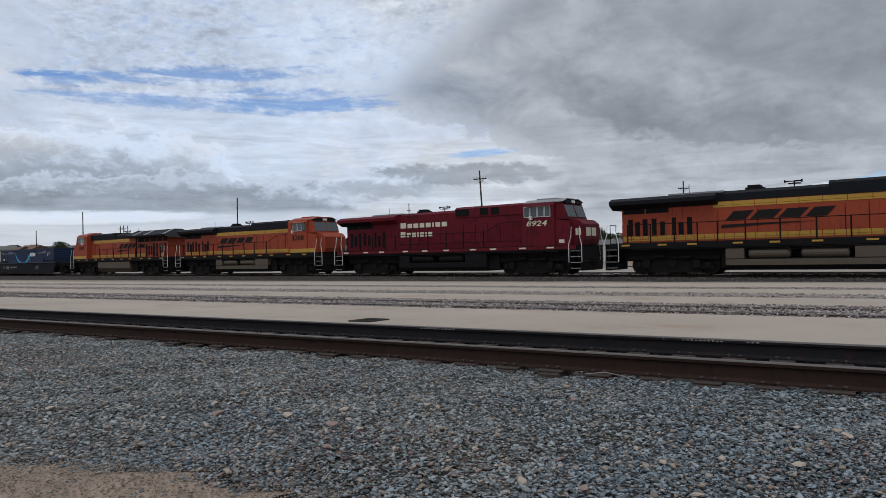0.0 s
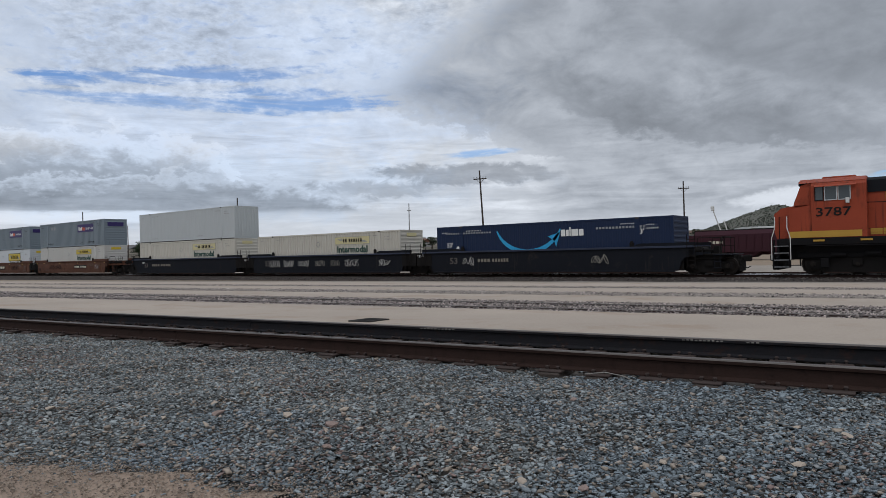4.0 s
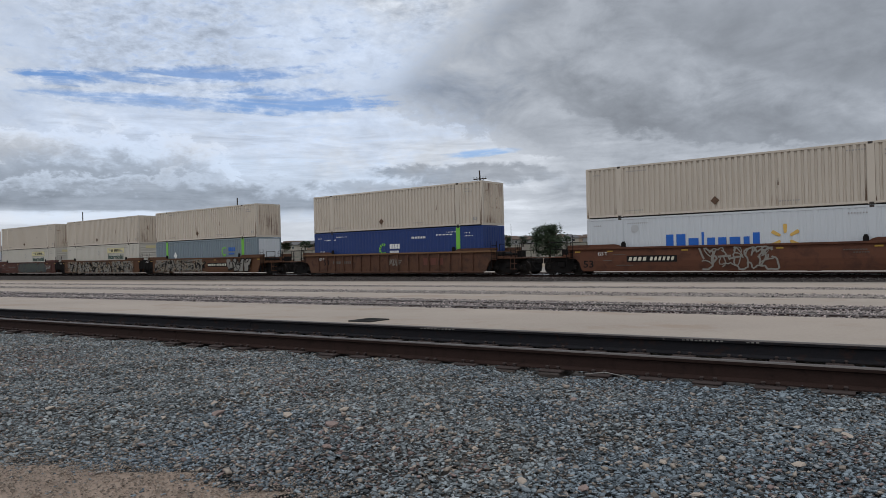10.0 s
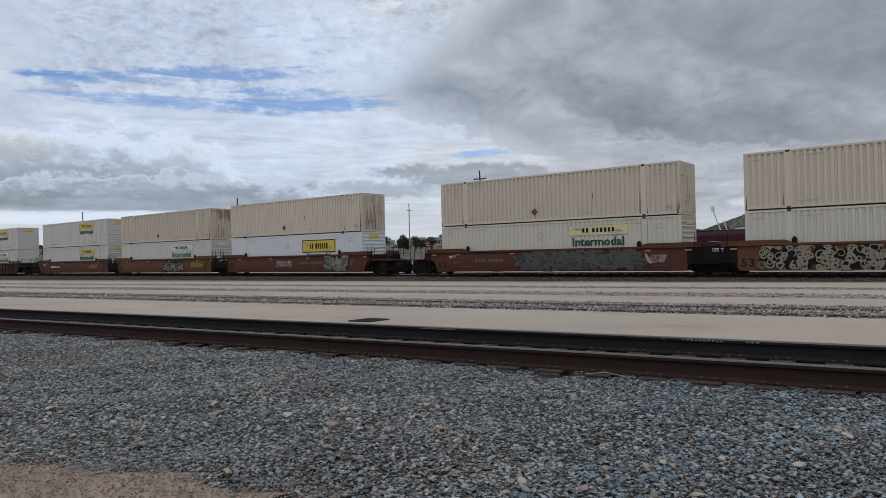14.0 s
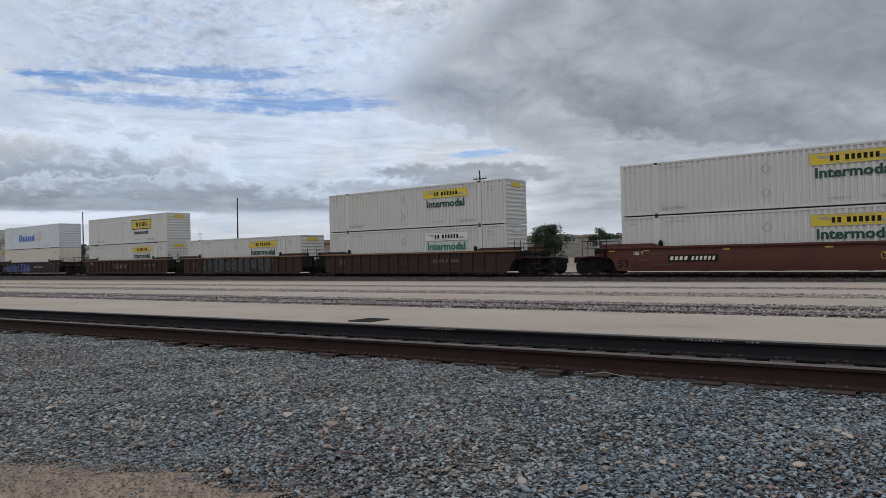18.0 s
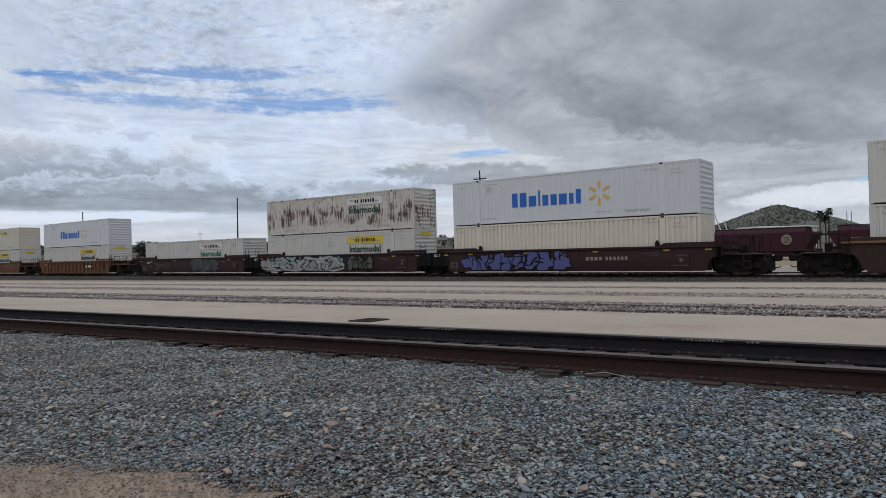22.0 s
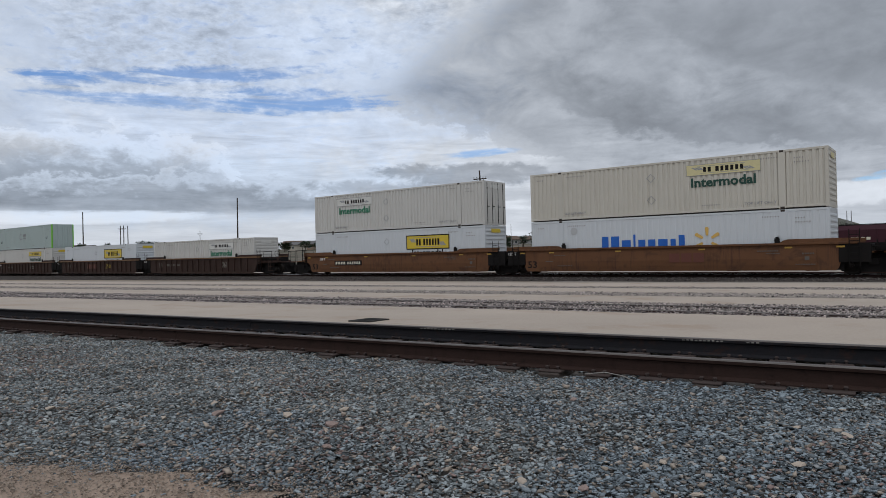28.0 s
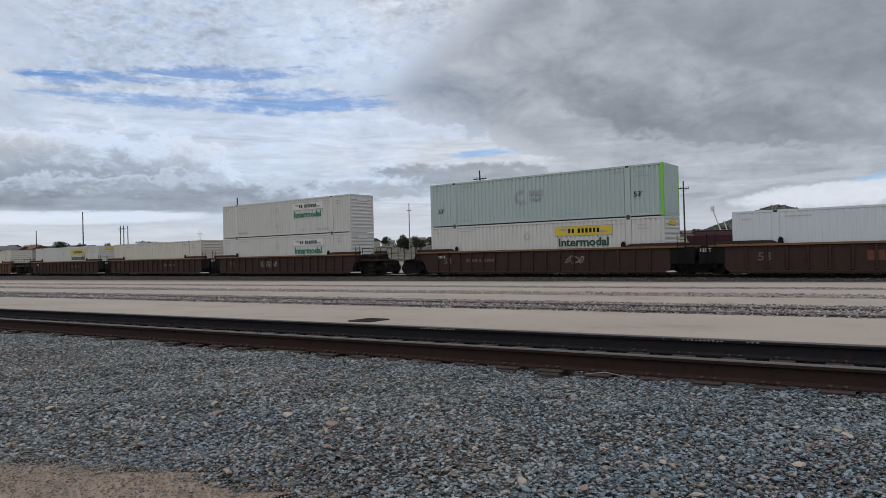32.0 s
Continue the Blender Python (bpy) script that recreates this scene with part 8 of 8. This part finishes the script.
def build_mound():
    """The scrub-covered hill beyond the hopper cars."""
    cx, cy = -127.6, 657.5
    bm = bmesh.new()
    n, m = 26, 64
    rows = []
    for i in range(n + 1):
        r = i / n
        row = []
        for k in range(m):
            a = k * math.tau / m
            rad = 120 * r
            x, y = math.cos(a) * rad, math.sin(a) * rad
            z = mound(rad)
            z += noise.noise((x * 0.03, y * 0.03, 4)) * 1.6 * min(1, 3 * r) + noise.noise((x * 0.1, y * 0.1, 2)) * 0.9
            row.append(bm.verts.new((cx + x, cy + y, -2.5 + max(z, -1) if r < 0.99 else -4)))
        rows.append(row)
    for a, b in zip(rows, rows[1:]):
        for k in range(m):
            bm.faces.new((a[k], a[(k + 1) % m], b[(k + 1) % m], b[k]))
    structure("scrub_hill", bm, M_HAZY_HILL, "rounded brown hill dotted with green scrub", "hill")

    def place(rng, c):
        r, a = np.sqrt(rng.uniform(0, 1, c)), rng.uniform(math.pi, math.tau, c)
        x, y = np.cos(a) * r * 118, np.sin(a) * r * 118
        z = np.array([mound(v) for v in r * 118])
        return cx + x, cy + y, z - 2.3
    scatter("hill_scrub", 6000, place, lambda rng, c: rng.uniform(0.35, 1.0, c), M_HAZY_BUSH, "dull green bushes on a brown hill", 61, 0.9, tags="bushes")


def hopper_car(x, y, turn, mark, label):
    """A covered hopper standing beyond the train."""
    ob = thing("hopper_car", label, "railway car", pose(x, y, GROUND_Z - 0.12, 0, 0, turn), "standing hopper cars")
    L, hw, zt = 18.4, 1.52, 4.5
    bm = bmesh.new()
    prism_x(bm, [(-hw, 1.5), (-hw, 3.9), (-1.0, zt), (1.0, zt), (hw, 3.9), (hw, 1.5)], -L / 2 + 1.2, L / 2 - 1.2)
    for s in (-1, 1):
        prism(bm, [(s * (L / 2 - 1.2), 1.5), (s * (L / 2 - 1.2), 3.9), (s * (L / 2), 3.9), (s * (L / 2), 3.6)], -hw, hw)
    part("body", bm, M_HOPPER, ob)
    for k in range(3):
        lazy("hopper_bay", ("bay",), lambda bm: prism(bm, [(-2.3, 1.5), (2.3, 1.5), (0.55, 0.5), (-0.55, 0.5)], -1.2, 1.2), M_HOPPER, ob, at=pose(-5.0 + k * 5.0, 0, 0))
    for k in range(15):
        for s in (-1, 1):
            lazy("side_post", ("spost", s), lambda bm: box(bm, -0.05, 0.05, min(s * hw, s * (hw + 0.07)), max(s * hw, s * (hw + 0.07)), 1.5, 3.9), M_HOPPER, ob, at=pose(-7.9 + k * 1.128, 0, 0))
    lazy("running_board", ("rboard",), lambda bm: (box(bm, -L / 2 + 1, L / 2 - 1, -0.35, 0.35, zt + 0.14, zt + 0.18), box(bm, -L / 2 + 1, L / 2 - 1, -0.9, -0.5, zt, zt + 0.1), box(bm, -L / 2 + 1, L / 2 - 1, 0.5, 0.9, zt, zt + 0.1)), M_STEEL_DARK, ob)
    lazy("side_sill", ("ssill",), lambda bm: (box(bm, -L / 2, L / 2, -hw - 0.06, -hw + 0.1, 1.32, 1.55), box(bm, -L / 2, L / 2, hw - 0.1, hw + 0.06, 1.32, 1.55), box(bm, -L / 2 - 0.4, L / 2 + 0.4, -0.25, 0.25, 0.85, 1.3)), M_HOPPER, ob)
    for e in (-1, 1):
        truck(ob, e * (L / 2 - 1.5), (-0.89, 0.89), 0.46)
        lazy("end_ladder", ("hlad", e), lambda bm: [tube(bm, (e * (L / 2 - 0.1), -hw + 0.1, 1.5), (e * (L / 2 - 0.1), -hw + 0.1, 4.4), 0.025, 5), tube(bm, (e * (L / 2 - 0.1), -hw + 0.6, 1.5), (e * (L / 2 - 0.1), -hw + 0.6, 4.4), 0.025, 5)] + [tube(bm, (e * (L / 2 - 0.1), -hw + 0.1, 1.6 + i * 0.35), (e * (L / 2 - 0.1), -hw + 0.6, 1.6 + i * 0.35), 0.015, 4) for i in range(8)], M_STEEL_DARK, ob)
    if mark == "disc":
        lazy("round_mark", ("disc",), lambda bm: tube(bm, (5.6, -hw - 0.085, 2.9), (5.6, -hw - 0.075, 2.9), 0.72, 20), M_FADED_MARK, ob, "faded round emblem")
        lazy("emblem_stroke", ("dbar",), lambda bm: [box(bm, 5.2, 6.0, -hw - 0.095, -hw - 0.086, 2.5 + i * 0.3, 2.62 + i * 0.3) for i in range(3)], M_HOPPER, ob)
    lazy("stencil", ("hst",), lambda bm: blocks(bm, -1.2, 1.2, 0, 0.35, [1, 1, 1, 1], None, 0.25), M_CREAM_MARK, ob, at=pose(-4.5 if mark == "disc" else -5.2, -hw - 0.085, 2.6))
    return ob


def build_beyond():
    build_slope()
    build_mound()
    # a second, empty track bed and bare ground behind the train
    bm = bmesh.new()
    prism_x(bm, [(42.2, -0.62), (43.2, -0.36), (47.0, -0.36), (48.2, -0.64), (48.2, -0.9), (42.2, -0.9)], -700, 300)
    structure("second_ballast", bm, mat("second_bank_gravel", (0.24, 0.21, 0.185), 0.95, 0, 0.3, 0.8, 0.7, 16, (0.15, 0.13, 0.115), 0.3, spec=0.1), "grey-brown ballast of a further empty track", "gravel")
    bm = bmesh.new()
    for i in range(2):
        y = 44.35 + i * 1.51
        box(bm, -500, 200, y - 0.036, y + 0.036, -0.36, -0.19)
    structure("second_rails", bm, M_RAIL, "rusty rails of a further track", "rail")
    bm = bmesh.new()
    prism_x(bm, [(48.2, -0.66), (48.6, -0.56), (74.0, -0.56), (75.0, -0.7), (75.0, -0.9), (48.2, -0.9)], -700, 300)
    structure("far_yard_gravel", bm, mat("far_gravel", (0.31, 0.275, 0.24), 0.95, 0, 0.25, 0.5, 0.7, 14, (0.20, 0.17, 0.145), 0.3, spec=0.1), "grey-brown gravel of the yard beyond the train", "gravel")
    # standing hoppers
    turn = -10.0
    c, s = math.cos(radians(turn)), math.sin(radians(turn))
    bm = bmesh.new()
    prism_x(bm, [(-3.2, -0.7), (-1.9, -0.05), (1.9, -0.05), (3.2, -0.7)], -60, 140)
    ob = structure("hopper_ballast", bm, MATS["bank_gravel"], "brown ballast under standing hopper cars", "gravel")
    ob.matrix_basis = pose(-24.4, 106.4, GROUND_Z - 0.25, 0, 0, turn)
    for k, mark in enumerate(("disc", "bars", "bars", "bars")):
        d = k * 20.0
        hopper_car(-24.4 + c * d, 106.4 + s * d, turn, mark, "dark maroon covered hopper car with a faded round emblem" if mark == "disc" else "dark maroon covered hopper car standing in the yard")
    # white shed and boom beyond the hoppers
    sh = thing("storage_shed", "long low white metal shed", "shed", pose(-43.3, 218.5, GROUND_Z, 0, 0, 37.3))
    bm = bmesh.new()
    box(bm, -9, 9, -6, 6, -0.3, 7.0)
    part("wall", bm, M_SHED, sh)
    bm = bmesh.new()
    prism_x(bm, [(-6.4, 7.0), (-6.4, 7.3), (0, 7.6), (6.4, 7.3), (6.4, 7.0)], -9.3, 9.3)
    part("roof", bm, M_SHED, sh)
    for k in range(12):
        lazy("wall_seam", ("seam",), lambda bm: box(bm, -0.05, 0.05, -6.06, -6.0, 0, 6.9), M_SHED, sh, at=pose(-8.2 + k * 1.5, 0, 0))
    bo = thing("loading_boom", "pair of slanted white loading booms", "boom", pose(-34.6, 130.8, GROUND_Z))
    ux, uy = 0.795, 0.607
    bm = bmesh.new()
    tube(bm, (1.2 * ux, 1.2 * uy, 0), (-1.95 * ux, -1.95 * uy, 9.0), 0.11, 8)
    part("long_boom", bm, M_SHED, bo)
    bm = bmesh.new()
    tube(bm, (2.3 * ux, 2.3 * uy, 0), (0.05, 0.05, 6.8), 0.12, 8)
    part("short_boom", bm, M_SHED, bo)
    bm = bmesh.new()
    box(bm, -0.28, 0.28, -0.25, 0.25, -0.4, 0.4, 0.05)
    part("boom_head", bm, M_SHED, bo, at=pose(-1.95 * ux, -1.95 * uy, 9.1))
    bm = bmesh.new()
    box(bm, -1.0, 3.2, -1.2, 1.2, 0.0, 1.2, 0.05)
    part("boom_base", bm, M_STEEL_DARK, bo)
    palm(-27.8, 192.7, GROUND_Z, 10.6, 3)
    palm(-26.0, 193.9, GROUND_Z, 11.2, 4)
    palm(-26.9, 195.5, GROUND_Z, 9.6, 5)

    # trees and buildings one can tell apart
    tree(-72.3, 133.5, GROUND_Z, 7.6, 4.0, 3, 40, "dense dark green tree behind the yard")
    tree(-92.8, 205.9, hill_height(-92.8, 205.9), 7.2, 2.4, 1, 10)
    tree(-74.1, 195.0, hill_height(-74.1, 195.0), 6.4, 3.2, 1, 80)
    tree(-73.5, 208.1, hill_height(-73.5, 208.1), 6.2, 2.4, 0, 130)
    tree(-80.5, 198.0, hill_height(-80.5, 198), 5.2, 2.6, 1, 200)
    tree(-169.9, 197.4, hill_height(-169.9, 197.4), 6.6, 1.7, 0, 30)
    tree(-166.3, 200.2, hill_height(-166.3, 200.2), 6.0, 1.6, 0, 70)
    tree(-284.4, 160.2, hill_height(-284.4, 160.2), 5.4, 5.0, 1, 0)
    tree(-277.0, 166.0, hill_height(-277, 166), 5.0, 4.0, 1, 90)
    tree(-316.7, 135.6, hill_height(-316.7, 135.6), 6.0, 3.6, 0, 50)
    house(-52.7, 161.1, GROUND_Z, 25, 6.0, 6, 4.6, M_WALLS[0], M_ROOFS[0], "pale flat-roofed stucco building by the yard", True, 0)
    house(-56.2, 145.8, GROUND_Z, 30, 5.0, 5, 2.2, M_WALLS[3], M_ROOFS[0], "small white house with a grey gable roof", False, 1)
    house(-65.7, 151.2, GROUND_Z, 42, 6.0, 5, 2.9, M_WALLS[3], M_ROOFS[3 - 3], "small white house with a grey gable roof", False, 1)
    # the town on the slope
    rng = random.Random(77)
    words = {0: "cream", 1: "grey", 2: "tan", 3: "white"}
    rwords = {0: "grey", 1: "brown", 2: "red"}
    for k in range(112):
        b = radians(rng.uniform(-77, -14))
        d = rng.uniform(330, 450)
        x, y = math.sin(b) * d, math.cos(b) * d
        i, j = rng.choice((0, 0, 1, 1, 2, 3)), rng.choice((0, 0, 1, 1, 2))
        house(x, y, hill_height(x, y), rng.uniform(-10, 70), rng.uniform(5.5, 9), rng.uniform(5, 7), rng.choice((2.2, 2.4, 2.6, 2.8)), M_WALLS[i], M_ROOFS[j], f"{words[i]} stucco house with a {rwords[j]} gable roof", False, 1)
    for k in range(150):
        b = radians(rng.uniform(-78, -12))
        d = rng.uniform(230, 430)
        x, y = math.sin(b) * d, math.cos(b) * d
        tree(x, y, hill_height(x, y), rng.uniform(2.8, 5.6), rng.uniform(1.6, 3.2), rng.choice((0, 1, 1, 2)), rng.uniform(0, 360), group="trees of the town")


build_beyond()


def motions():
    """The whole train runs along its track at one speed."""
    for ob, u, turn, z in RUN:
        walk(ob, [(t, pose(u + SPEED * t, TRACK_Y, z, 0, 0, turn)) for t in (0, 8, 16, 24, 32)])


motions()
